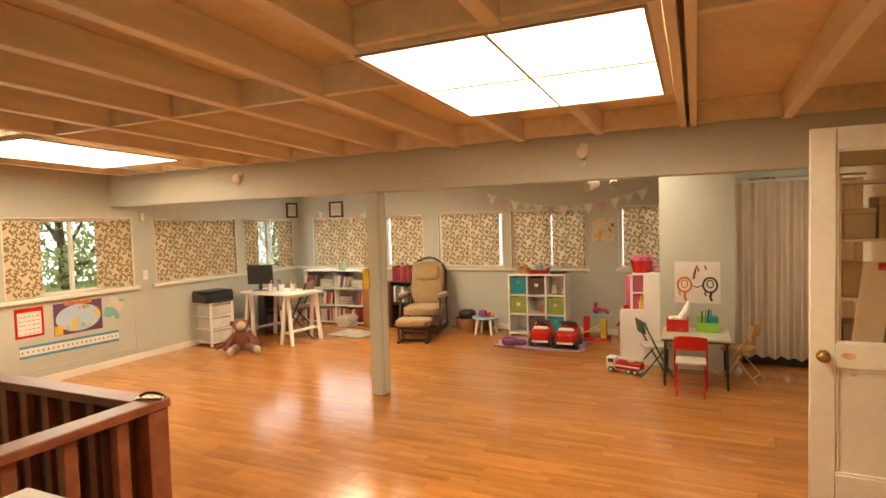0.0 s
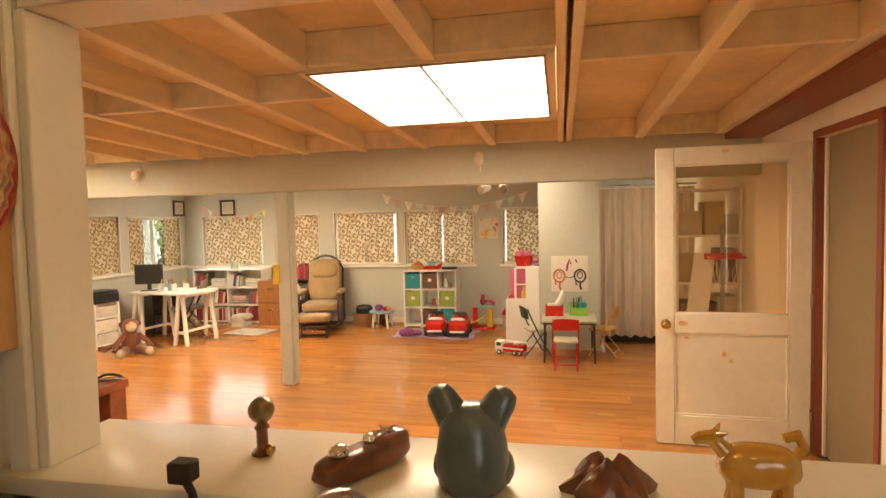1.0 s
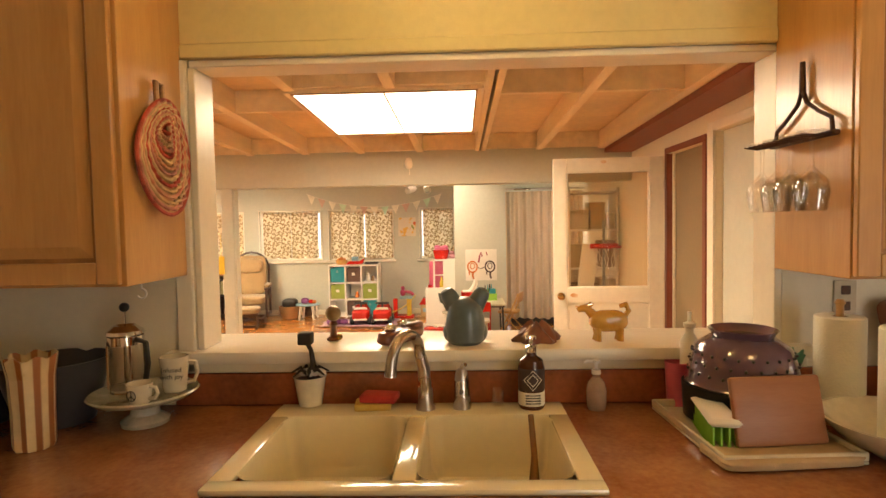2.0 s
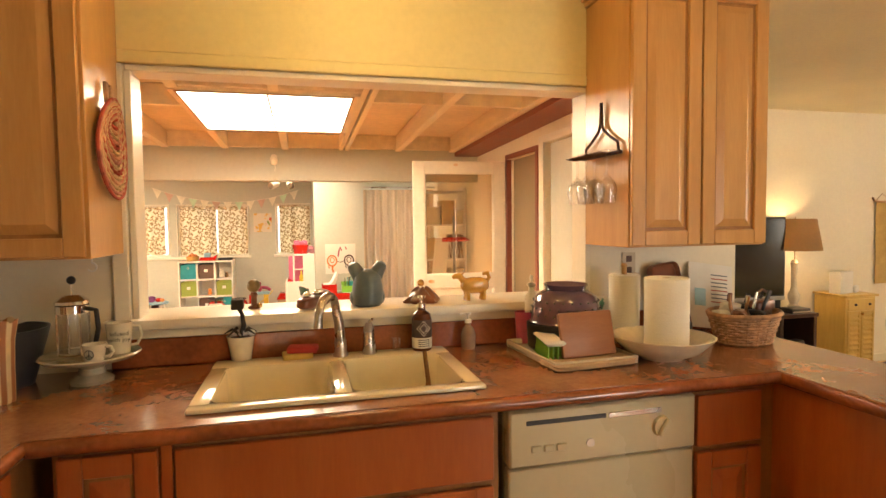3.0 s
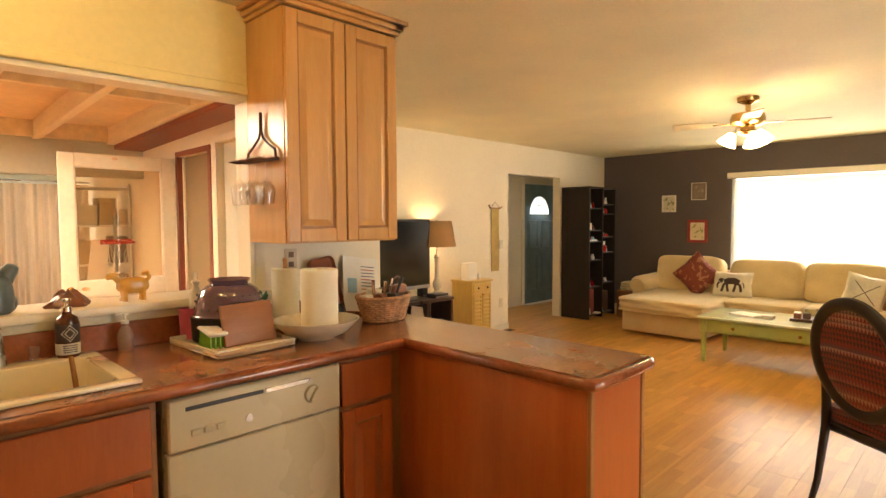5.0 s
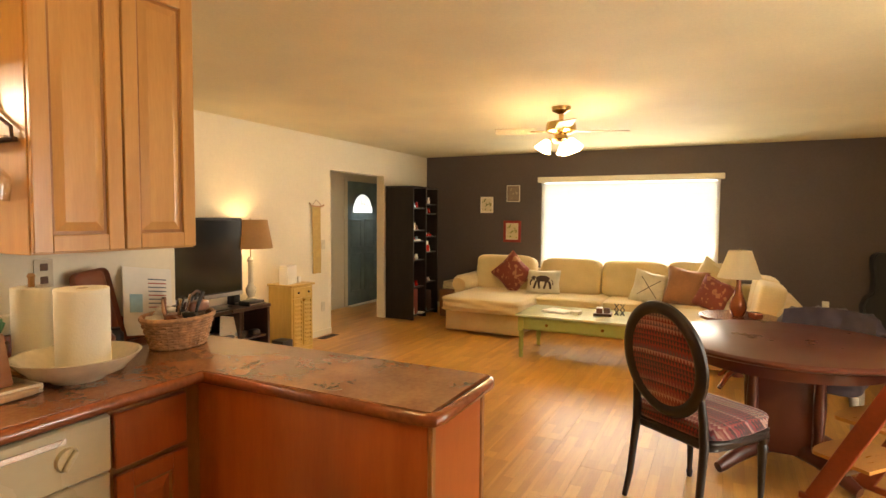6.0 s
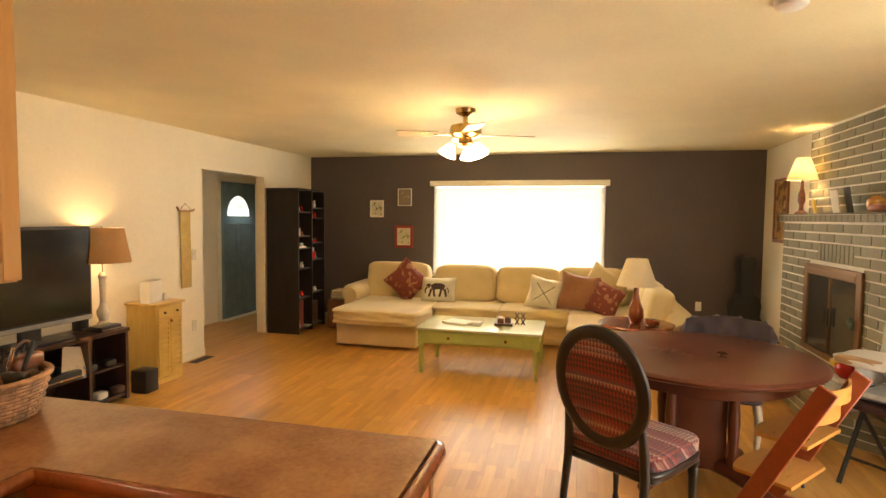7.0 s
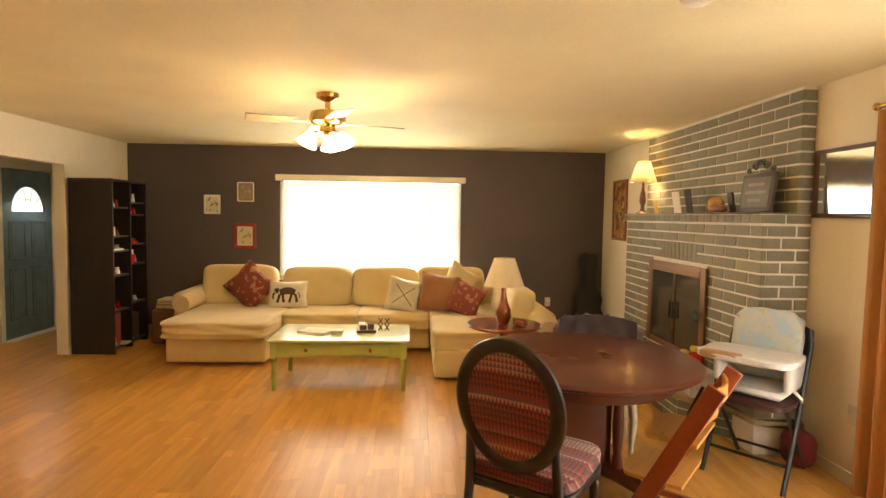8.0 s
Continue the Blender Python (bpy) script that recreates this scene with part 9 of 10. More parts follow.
# basket with folded towels beside the sofa
wb2 = thing("wicker_basket", "wicker basket with folded cream throws", "basket", (7.42, 1.22, 0))
bm = B()
box(bm, (-0.20, -0.16, 0), (0.20, 0.16, 0.40), 0.02, 2)
part("body", bm, plain("dark wicker", (0.20, 0.09, 0.04), 0.7, bump=0.6, bscale=80), wb2)
for k in range(3):
    bm = B()
    cushion(bm, (0, 0, 0.425 + 0.035 * k), (0.36 - 0.03 * k, 0.28, 0.045), 0.4, 8, seed=k)
    part("throw", bm, plain("cream throw", (0.62, 0.54, 0.38), 0.95), wb2)
# pictures on the accent wall
LEAFPIC = blotch("botanical print", (0.62, 0.58, 0.44), [((0.16, 0.20, 0.08), 0.56), ((0.30, 0.26, 0.10), 0.64)], 22)
framed("picture", "small botanical print in a pale frame", (LX1 - 0.001, 0.94, 1.66), 0.21, 0.25, -90, PAPER, PAPER, LEAFPIC, 0.012, 0.015)
framed("picture", "small taupe print in a pale frame", (LX1 - 0.001, 0.51, 1.83), 0.21, 0.25, -90, PAPER, plain("taupe print", (0.24, 0.18, 0.14), 0.6), blotch("taupe print figure", (0.26, 0.20, 0.15), [((0.45, 0.38, 0.28), 0.6)], 24), 0.010, 0.03)
framed("picture", "botanical print in a red frame", (LX1 - 0.001, 0.52, 1.255), 0.28, 0.33, -90, plain("red frame", (0.30, 0.03, 0.025), 0.4), CREAMV, blotch("green sprig print", (0.60, 0.54, 0.34), [((0.28, 0.30, 0.10), 0.55)], 20), 0.04, 0.02)
ou = thing("wall_outlet", "white outlet with a plug-in and cord", "wall plate", (LX1 - 0.001, -3.50, 0.42), -90)
simple("plate", (-0.037, -0.006, -0.06), (0.037, -0.0005, 0.06), PAPER, ou, 0.002)
simple("plug", (-0.02, -0.04, -0.03), (0.02, -0.0062, 0.02), PAPER, ou, 0.004)

# scatter pillows
RUST = blotch("rust damask", (0.19, 0.035, 0.022), [((0.36, 0.16, 0.08), 0.56)], 16)
for label, at, w, h, t_, rot, m_ in (
        ("rust damask scatter pillow on its corner", (7.18, 0.22, 0.70), 0.46, 0.46, 0.16, (0, 0, -90, 45), RUST),
        ("cream pillow with a brown animal print", (7.16, -0.22, 0.60), 0.46, 0.34, 0.13, (-12, 0, -82, 0), CREAMV),
        ("cream pillow with crossed arrows", (7.0, -1.58, 0.63), 0.40, 0.40, 0.14, (-14, 0, -90, 12), CREAMV),
        ("tan velvet scatter pillow", (6.98, -1.98, 0.66), 0.46, 0.46, 0.18, (-14, 0, -100, 8), plain("tan velvet", (0.30, 0.13, 0.05), 0.8, sheen=0.4)),
        ("rust damask scatter pillow", (6.75, -2.28, 0.62), 0.38, 0.38, 0.15, (-14, 0, -120, 20), RUST),
        ("cream scatter pillow by the sofa corner", (7.30, -2.25, 0.74), 0.42, 0.42, 0.18, (-10, 0, -110, 30), SOFA)):
    p_ = thing("scatter_pillow", label, "pillow", group="scatter pillows")
    p_.matrix_basis = pose(*at, 0, 0, rot[2]) @ pose(0, 0, 0, rot[0], rot[3], 0)
    bm = B()
    pillow(bm, (0, 0, 0), w, h, t_)
    part("cover", bm, m_, p_)
    if "animal" in label:
        bm = B()
        def on_cover(x, z, w=w, h=h, t_=t_):
            u, v = min(0.98, abs(2 * x / w)), min(0.98, abs(2 * z / h))
            return -t_ / 2 * ((1 - u * u) * (1 - v * v)) ** 0.38 - 0.004

        # a pacing animal: body, head with trunk, four legs and a tail
        for pts, rad in (([(-0.085, 0.025), (-0.03, 0.045), (0.03, 0.045), (0.085, 0.025)], [0.036, 0.042, 0.042, 0.036]), ([(-0.10, 0.045), (-0.125, 0.05), (-0.14, 0.035)], [0.030, 0.032, 0.026]),
                         ([(-0.145, 0.03), (-0.165, -0.01), (-0.16, -0.05)], [0.014, 0.010, 0.008]), ([(-0.085, 0.01), (-0.10, -0.04), (-0.115, -0.09)], 0.015), ([(-0.05, 0.01), (-0.05, -0.04), (-0.04, -0.09)], 0.015),
                         ([(0.045, 0.01), (0.035, -0.04), (0.02, -0.09)], 0.015), ([(0.085, 0.01), (0.10, -0.04), (0.105, -0.09)], 0.015), ([(0.115, 0.03), (0.135, 0.0), (0.135, -0.04)], 0.006)):
            vs = tube(bm, [(x, 0, z) for x, z in pts], rad, 10)
            for v in vs:
                v.co.y = on_cover(v.co.x, v.co.z) + 0.15 * v.co.y
        part("print", bm, BR_BR, p_)
    if "arrows" in label:
        bm = B()
        for s in (-1, 1):
            tube(bm, [(0.11 * s * q, -t_ / 2 * (1 - (1.1 * q * 0.5) ** 2) ** 0.76 - 0.002, 0.11 * q) for q in [j / 6 - 1 for j in range(13)]], 0.0045, 6)
        part("print", bm, BR_BR, p_)
# coffee table things
TT = 0.4605
rm = thing("magazine_stack", "white magazines on the coffee table", "magazine", (5.75, -0.80, TT), 70)
for k in range(3):
    simple("magazine", (-0.14, -0.10, 0.007 * k), (0.14, 0.10, 0.007 * k + 0.006), PAPER, rm, 0.001)
bm = B()
box(bm, (-0.05, -0.05, 0), (0.05, 0.05, 0.035), 0.004)
solid("coaster_stack", "small stack of pale coasters", "coasters", bm, CREAMV, (5.70, -1.00, TT))
cy = thing("remote_caddy", "brown tray with small boxes on the coffee table", "tray", (5.80, -1.26, TT), 5)
simple("tray", (-0.09, -0.09, 0), (0.09, 0.09, 0.025), DARKW, cy, 0.004)
for x, y, m_ in ((-0.04, 0.03, CLAY), (0.04, 0.04, PAPER), (0.0, -0.04, MOCHA)):
    simple("box", (x - 0.03, y - 0.03, 0.0255), (x + 0.03, y + 0.03, 0.075), m_, cy, 0.003)
st_ = thing("letter_stand", "small black metal stand on the coffee table", "stand", (5.84, -1.42, TT), 0)
for y in (-0.03, 0.03):
    bm = B()
    tube(bm, [(0, y - 0.02, 0.0), (0, y + 0.02, 0.06), (0, y - 0.02, 0.12), (0, y + 0.02, 0.12), (0, y - 0.02, 0.06), (0, y + 0.02, 0.0)], 0.006, 6)
    part("scroll", bm, BLACK, st_)

# side table with copper lamp
CHERRY = plain("cherry wood", (0.20, 0.050, 0.022), 0.25, coat=0.4)
sd = thing("side_table", "round cherry side table beside the sofa", "table", (5.42, -2.50, 0))
bm = B()
lathe(bm, [(0, 0.585), (0.30, 0.585), (0.325, 0.595), (0.33, 0.605), (0.322, 0.618), (0, 0.62)], 48)
part("tabletop", bm, CHERRY, sd)
bm = B()
lathe(bm, [(0, 0.08), (0.06, 0.08), (0.035, 0.14), (0.03, 0.3), (0.05, 0.42), (0.03, 0.5), (0.06, 0.584), (0, 0.584)], 20)
part("column", bm, CHERRY, sd)
for k in range(3):
    bm = B()
    vs = tube(bm, [(0.03, 0, 0.14), (0.14, 0, 0.11), (0.22, 0, 0.05), (0.27, 0, 0.018)], [0.028, 0.024, 0.02, 0.018], 8)
    bmesh.ops.transform(bm, matrix=pose(0, 0, 0, 0, 0, 120 * k + 30), verts=vs)
    part("foot", bm, CHERRY, sd)
COPPER = plain("polished copper glaze", (0.34, 0.10, 0.035), 0.12, metal=0.6, coat=0.5)
table_lamp((5.40, -2.49, 0.621), "copper bottle lamp with a cream shade", COPPER, [(0, 0), (0.04, 0), (0.05, 0.01), (0.072, 0.07), (0.065, 0.125), (0.037, 0.19), (0.023, 0.26), (0.021, 0.325), (0.025, 0.33), (0, 0.332)], 0.335, 0.575, 0.175, 0.090, SHADE_W)
bm = B()
cushion(bm, (0, 0, 0.03), (0.14, 0.08, 0.06), 0.6, 6)
solid("small_bowl", "small red-brown dish on the side table", "dish", bm, CHERRY, (5.30, -2.62, 0.6205), 30)
# guitar case
gc2 = thing("guitar_case", "black guitar case standing in the corner", "guitar case", (7.80, -3.99, 0), -75)
gc2.scale = (1.22, 1.0, 1.0)
bm = B()
pts = [(-0.19, 0.0), (0.19, 0.0), (0.215, 0.10), (0.20, 0.24), (0.14, 0.36), (0.16, 0.48), (0.13, 0.58), (0.075, 0.63), (0.07, 0.88), (0.085, 0.92), (0.085, 1.06), (0.05, 1.10), (-0.05, 1.10), (-0.085, 1.06), (-0.085, 0.92), (-0.07, 0.88), (-0.075, 0.63), (-0.13, 0.58), (-0.16, 0.48), (-0.14, 0.36), (-0.20, 0.24), (-0.215, 0.10)]
prism(bm, pts, -0.06, 0.06, pose(0, 0, 0, 90, 0, 0))
bmesh.ops.bevel(bm, geom=list(bm.edges), offset=0.012, segments=2, affect="EDGES")
part("shell", bm, BLACK, gc2)
bm = B()
tube(bm, [(0.20, -0.065, 0.30), (0.235, -0.07, 0.36), (0.20, -0.065, 0.42)], 0.01, 8)
part("handle", bm, BLACK, gc2)

# ceiling fan
fan = thing("ceiling_fan", "brass ceiling fan with four pale blades and lit glass shades", "ceiling fan", (4.73, -1.06, H))
fan.scale = (1.14, 1.14, 1.12)
bm = B()
lathe(bm, [(0, -0.001), (0.075, -0.001), (0.07, -0.03), (0.03, -0.05), (0.018, -0.055), (0.018, -0.10), (0.05, -0.105), (0.105, -0.12), (0.115, -0.15), (0.115, -0.185), (0.09, -0.205), (0.05, -0.215), (0.05, -0.245), (0.07, -0.255), (0.06, -0.275), (0, -0.28)], 36)
part("motor", bm, BRASS, fan)
BLADE = plain("pale oak blade", (0.62, 0.48, 0.28), 0.35)
for k in range(4):
    a = radians(20 + 90 * k)
    bm = B()
    box(bm, (0.20, -0.062, -0.190), (0.50, 0.062, -0.183), 0.003, m=pose(0, 0, 0, 0, 0, 0))
    vs = list(bm.verts)
    bmesh.ops.transform(bm, matrix=pose(0, 0, 0, 0, 0, 20 + 90 * k) @ Matrix.Translation((0, 0, -0.186)) @ pose(0, 0, 0, 10, 0, 0) @ Matrix.Translation((0, 0, 0.186)), verts=vs)
    bl = part("blade", bm, BLADE, fan)
    bm = B()
    vs = box(bm, (0.09, -0.018, -0.192), (0.23, 0.018, -0.186), 0.002)
    bmesh.ops.transform(bm, matrix=pose(0, 0, 0, 0, 0, 20 + 90 * k), verts=bm.verts)
    part("blade_iron", bm, BRASS, bl)
GLOBE = glow_mat("lit frosted glass", (1.0, 0.84, 0.55), 7.0)
for k in range(3):
    a = 2 * math.pi * k / 3
    cx, cy_ = 0.10 * math.cos(a), 0.10 * math.sin(a)
    bm = B()
    lathe(bm, [(0.024, 0.0), (0.030, -0.01), (0.055, -0.06), (0.068, -0.085), (0.066, -0.086), (0.052, -0.06), (0.027, -0.012)], 20, m=pose(cx, cy_, -0.262, 0, 0, math.degrees(a)) @ pose(0, 0, 0, 0, -28, 0))
    sh = part("glass_shade", bm, GLOBE, fan)
    sh.visible_shadow = False
    bm = B()
    tube(bm, [(0.04 * math.cos(a), 0.04 * math.sin(a), -0.26), (cx, cy_, -0.255)], 0.010, 8)
    part("arm", bm, BRASS, fan)
bm = B()
cyl(bm, (0.0, 0.0, -0.28), (0.0, 0.0, -0.37), 0.002, n=6)
ball(bm, (0, 0, -0.375), 0.008, 8)
part("pull_chain", bm, BRASS, fan)
sm = thing("smoke_detector", "white round smoke detector on the ceiling", "smoke detector", (2.76, -2.80, H - 0.001))
bm = B()
lathe(bm, [(0, -0.035), (0.045, -0.033), (0.06, -0.022), (0.065, 0), (0, 0)], 24)
part("case", bm, PAPER, sm)

# ---- fireplace ----
MORTAR = plain("white painted mortar", (0.76, 0.72, 0.62), 0.85, var=0.06)
BRICKM = mat("grey-green painted brick", (0.23, 0.215, 0.145), 0.6, var=0.12, scale=6, fine=60, bump=0.35, bscale=90, rand=0.12)
MX0, MX1 = 4.11, 6.50
fpl = thing("fireplace", "grey-green painted brick fireplace with white mortar joints", "fireplace")
bm = B()
box(bm, (MX0 + 0.006, LY0 + 0.001, 1.60), (MX1 - 0.006, -4.206, H - 0.002))
part("breast_core", bm, MORTAR, fpl)
FX0, FX1, FZ0, FZ1 = 4.78, 5.77, 0.42, 1.16
bm = B()
for a, b, c, d in ((MX0 + 0.006, FX0, 0.0, 1.535), (FX1, MX1 - 0.056, 0.0, 1.535), (FX0, FX1, FZ1, 1.535), (FX0, FX1, 0.0, FZ0)):
    box(bm, (a, LY0 + 0.001, c), (b, -3.976, d))
box(bm, (MX0 + 0.004, LY0 + 0.001, 1.536), (MX1, -3.95, 1.599))
part("core", bm, MORTAR, fpl)
brick_meshes = {}


def brick(parent, x0, x1, y, z0, z1, axis="y", name="brick"):
    """A brick 6 mm proud of its wall: axis 'y' faces +y at y, axis 'x' faces -x with x0..x1 along y at x = y."""
    l, h = round(x1 - x0, 3), round(z1 - z0, 3)
    key = (l, h, axis)
    if key not in brick_meshes:
        bm = B()
        if axis == "y":
            box(bm, (0, -0.03, 0), (l, 0.006, h))
        else:
            box(bm, (-0.006, 0, 0), (0.03, l, h))
        bmesh.ops.bevel(bm, geom=list(bm.edges), offset=0.0025, segments=1, affect="EDGES")
        brick_meshes[key] = mesh_of("brick", bm, BRICKM, False)
    ob = new(name, brick_meshes[key])
    ob.parent = parent
    ob.location = (x0, y, z0) if axis == "y" else (y, x0, z0)
    return ob


def course(parent, x0, x1, y, z0, h, k, axis="y", l=0.295, gap=0.014, skip=None):
    x = x0 - (l / 2 if k % 2 else 0)
    while x < x1 - 0.01:
        a, b = max(x, x0), min(x + l - gap, x1)
        if b - a > 0.03 and not (skip and b > skip[0] and a < skip[1]):
            brick(parent, a, b, y, z0, z0 + h - gap, axis)
        elif skip and b - a > 0.03:
            if a < skip[0] - 0.03:
                brick(parent, a, skip[0], y, z0, z0 + h - gap, axis)
            if b > skip[1] + 0.03:
                brick(parent, skip[1], b, y, z0, z0 + h - gap, axis)
        x += l


CH = 0.0808
for k in range(10):
    course(fpl, MX0, MX1 - 0.0, -4.206, 1.612 + CH * k, CH, k)
    course(fpl, LY0 + 0.003, -4.205, MX0 + 0.006, 1.612 + CH * k, CH, k, "x", 0.2)
for k in range(16):
    z = 0.243 + CH * k
    hole = (FX0, FX1) if z + CH > FZ0 and z < FZ1 - 0.02 else None
    if k in (12, 13):
        hole = (4.95, 5.60)
    course(fpl, MX0, MX1 - 0.06, -3.976, z, CH, k, skip=hole)
    course(fpl, LY0 + 0.003, -3.975, MX0 + 0.006, z, CH, k, "x", 0.2)
for k in range(9):
    brick(fpl, 4.955 + 0.0725 * k, 4.955 + 0.0725 * k + 0.061, -3.976, 0.243 + CH * 12 + 0.0, 0.243 + CH * 14 - 0.011)
for k in range(24):
    brick(fpl, MX0 + 0.10 * k, MX0 + 0.10 * k + 0.090, -3.95, 1.540, 1.596)
for k in range(2):
    brick(fpl, LY0 + 0.003 + 0.175 * k, LY0 + 0.003 + 0.175 * k + 0.165, MX0 + 0.004, 1.540, 1.596, "x")
simple("mantel_top", (MX0 - 0.01, LY0 + 0.002, 1.600), (MX1 + 0.02, -3.935, 1.611), BRICKM, fpl, 0.003)
# firebox with glass doors
BRONZED = plain("antique brass door frame", (0.22, 0.12, 0.06), 0.35, metal=0.7)
fb = thing("fireplace_doors", "antique brass framed glass fireplace doors", "fireplace doors", (0, 0, 0))
bm = B()
for a, b, c, d in ((FX0 - 0.03, FX0 + 0.05, FZ0, FZ1 + 0.02), (FX1 - 0.05, FX1 + 0.03, FZ0, FZ1 + 0.02), (FX0 + 0.05, FX1 - 0.05, FZ1 - 0.07, FZ1 + 0.02), (FX0 + 0.05, FX1 - 0.05, FZ0, FZ0 + 0.05), ((FX0 + FX1) / 2 - 0.012, (FX0 + FX1) / 2 + 0.012, FZ0 + 0.05, FZ1 - 0.07)):
    box(bm, (a, -3.968, c), (b, -3.945, d), 0.004)
part("frame", bm, BRONZED, fb)
for a, b in ((FX0 + 0.05, (FX0 + FX1) / 2 - 0.012), ((FX0 + FX1) / 2 + 0.012, FX1 - 0.05)):
    bm = B()
    box(bm, (a, -3.962, FZ0 + 0.05), (b, -3.957, FZ1 - 0.07))
    part("glass_door", bm, plain("smoked glass", (0.05, 0.048, 0.042), 0.10, coat=0.6), fb)
simple("vent_strip", (FX0 + 0.06, -3.9445, FZ1 - 0.06), (FX1 - 0.06, -3.940, FZ1 - 0.02), BRONZED, fb, 0.002)
for s in (-1, 1):
    simple("door_pull", ((FX0 + FX1) / 2 + s * 0.03 - 0.006, -3.9445, 0.70), ((FX0 + FX1) / 2 + s * 0.03 + 0.006, -3.925, 0.85), BLACK, fb, 0.004)
# hearth
hr = thing("hearth", "raised brick hearth with a pale stone top", "hearth")
bm = B()
prism(bm, [(6.60, -3.975), (6.60, -3.715), (4.65, -3.715), (4.06, -4.26), (4.105, -4.28), (4.105, -3.975)], 0.001, 0.20)
part("core", bm, MORTAR, hr)
bm = B()
prism(bm, [(6.62, -3.969), (6.62, -3.69), (4.64, -3.69), (4.02, -4.255), (4.09, -4.29), (4.09, -3.969)], 0.201, 0.24)
part("slab", bm, plain("buff stone slab", (0.42, 0.34, 0.20), 0.5, var=0.15), hr)
for k in range(3):
    course(hr, 4.66, 6.60, -3.715, 0.004 + 0.066 * k, 0.066, k, l=0.22)
along_, inward_ = Vector((-0.734, -0.679)), Vector((0.679, -0.734))
bm = B()
box(bm, (0, -0.008, 0), (0.19, 0.03, 0.055), 0.0025)
splay_brick = mesh_of("brick", bm, BRICKM, False)
for k in range(3):
    for j in range(4):
        u = Vector((4.65, -3.715)) + along_ * (0.201 * j)
        ob = new("brick", splay_brick)
        ob.parent = hr
        ob.matrix_basis = Matrix(((along_.x, inward_.x, 0, u.x), (along_.y, inward_.y, 0, u.y), (0, 0, 1, 0.004 + 0.066 * k), (0, 0, 0, 1)))
# things on hearth
bm = B()
box(bm, (-0.035, -0.03, 0), (0.035, 0.03, 0.20), 0.008)
solid("pillar_candle", "pale square pillar candle on the hearth", "candle", bm, plain("tan wax", (0.52, 0.36, 0.22), 0.5), (5.86, -3.80, 0.241))
for k, (x, y, s, m_) in enumerate(((6.1, -3.82, 0.05, CLAY), (6.22, -3.8, 0.04, PAPER), (6.0, -3.78, 0.03, MOCHA), (4.95, -3.78, 0.06, PAPER), (4.85, -3.80, 0.06, BLACK), (4.76, -3.78, 0.06, PAPER), (5.04, -3.80, 0.04, BRASS))):
    bm = B()
    cushion(bm, (0, 0, s * 0.5), (s * 2, s * 1.6, s), 0.7, 6, seed=k)
    solid("trinket", "small trinket lying on the hearth", "ornament", bm, m_, (x, y, 0.2405), 20 * k)
wr = thing("green_sprig", "small green sprig hung on the fireplace door", "plant", (4.84, -3.938, 0.80))
for k in range(12):
    a = k * 0.6
    bm = B()
    tube(bm, [(0, 0.0, 0), (0.03 * math.cos(a), 0.012, 0.03 * math.sin(a)), (0.06 * math.cos(a), 0.015, 0.05 * math.sin(a))], [0.008, 0.010, 0.002], 6)
    part("leaf", bm, plain("dark leaf", (0.03, 0.06, 0.02), 0.6), wr)
# on the mantel
MZ = 1.6115
table_lamp((6.28, -4.06, MZ), "small lit turned wood lamp with a cream shade on the mantel", CLAY, [(0, 0), (0.058, 0), (0.058, 0.014), (0.022, 0.035), (0.018, 0.08), (0.034, 0.13), (0.028, 0.20), (0.014, 0.25), (0.012, 0.32), (0, 0.322)], 0.325, 0.54, 0.135, 0.062, SHADE_LIT)
bm = B()
box(bm, (-0.06, -0.006, 0), (0.06, 0.006, 0.13), 0.002, m=pose(0, 0, 0, 12, 0, 0))
solid("greeting_card", "small yellow card standing on the mantel", "card", bm, YELLOW, (5.90, -4.05, MZ + 0.001), 170)
for k, (x, w_, h_, m_) in enumerate(((5.42, 0.16, 0.19, PAPER), (5.30, 0.13, 0.21, BLACK))):
    bm = B()
    box(bm, (-w_ / 2, -0.004, 0), (w_ / 2, 0.004, h_), 0.001, m=pose(0, 0, 0, 10, 0, 0))
    solid("greeting_card", ("white card with a small seal on the mantel", "dark card standing on the mantel")[k], "card", bm, m_, (x, -4.03 - 0.05 * k, MZ + 0.001), 175)
pt = thing("pottery_jar", "round amber pottery jar on the mantel", "jar", (4.86, -4.06, MZ))
bm = B()
lathe(bm, [(0, 0), (0.04, 0), (0.065, 0.04), (0.06, 0.09), (0.03, 0.12), (0, 0.122)], 22)
part("body", bm, AMBER, pt)
bm = B()
cushion(bm, (0, 0, 0.03), (0.16, 0.10, 0.06), 0.8, 8)
solid("pottery_dish", "low red-brown pottery dish on the mantel", "dish", bm, plain("red pottery", (0.36, 0.13, 0.07), 0.3), (4.74, -4.02, MZ))
bm = B()
box(bm, (-0.04, -0.008, 0), (0.04, 0.008, 0.16), 0.002, m=pose(0, 0, 0, 10, 0, 0))
solid("photo_frame", "small dark photo frame on the mantel", "photo frame", bm, DARKW, (4.72, -4.12, MZ + 0.001), 175)
PEWTER = plain("dark pewter", (0.12, 0.10, 0.085), 0.4, metal=0.6)
pq = thing("pewter_plaque", "dark pewter plaque with scrolled iron top", "plaque", (4.40, -4.09, MZ), 180)
pq.scale = (1.25, 1.0, 1.12)
bm = B()
box(bm, (-0.15, -0.012, 0), (0.15, 0.012, 0.25), 0.006, m=pose(0, 0, 0, -8, 0, 0))
part("plate", bm, PEWTER, pq)
bm = B()
box(bm, (-0.125, -0.0175, 0.03), (0.125, -0.0125, 0.22), 0.002, m=pose(0, 0, 0, -8, 0, 0))
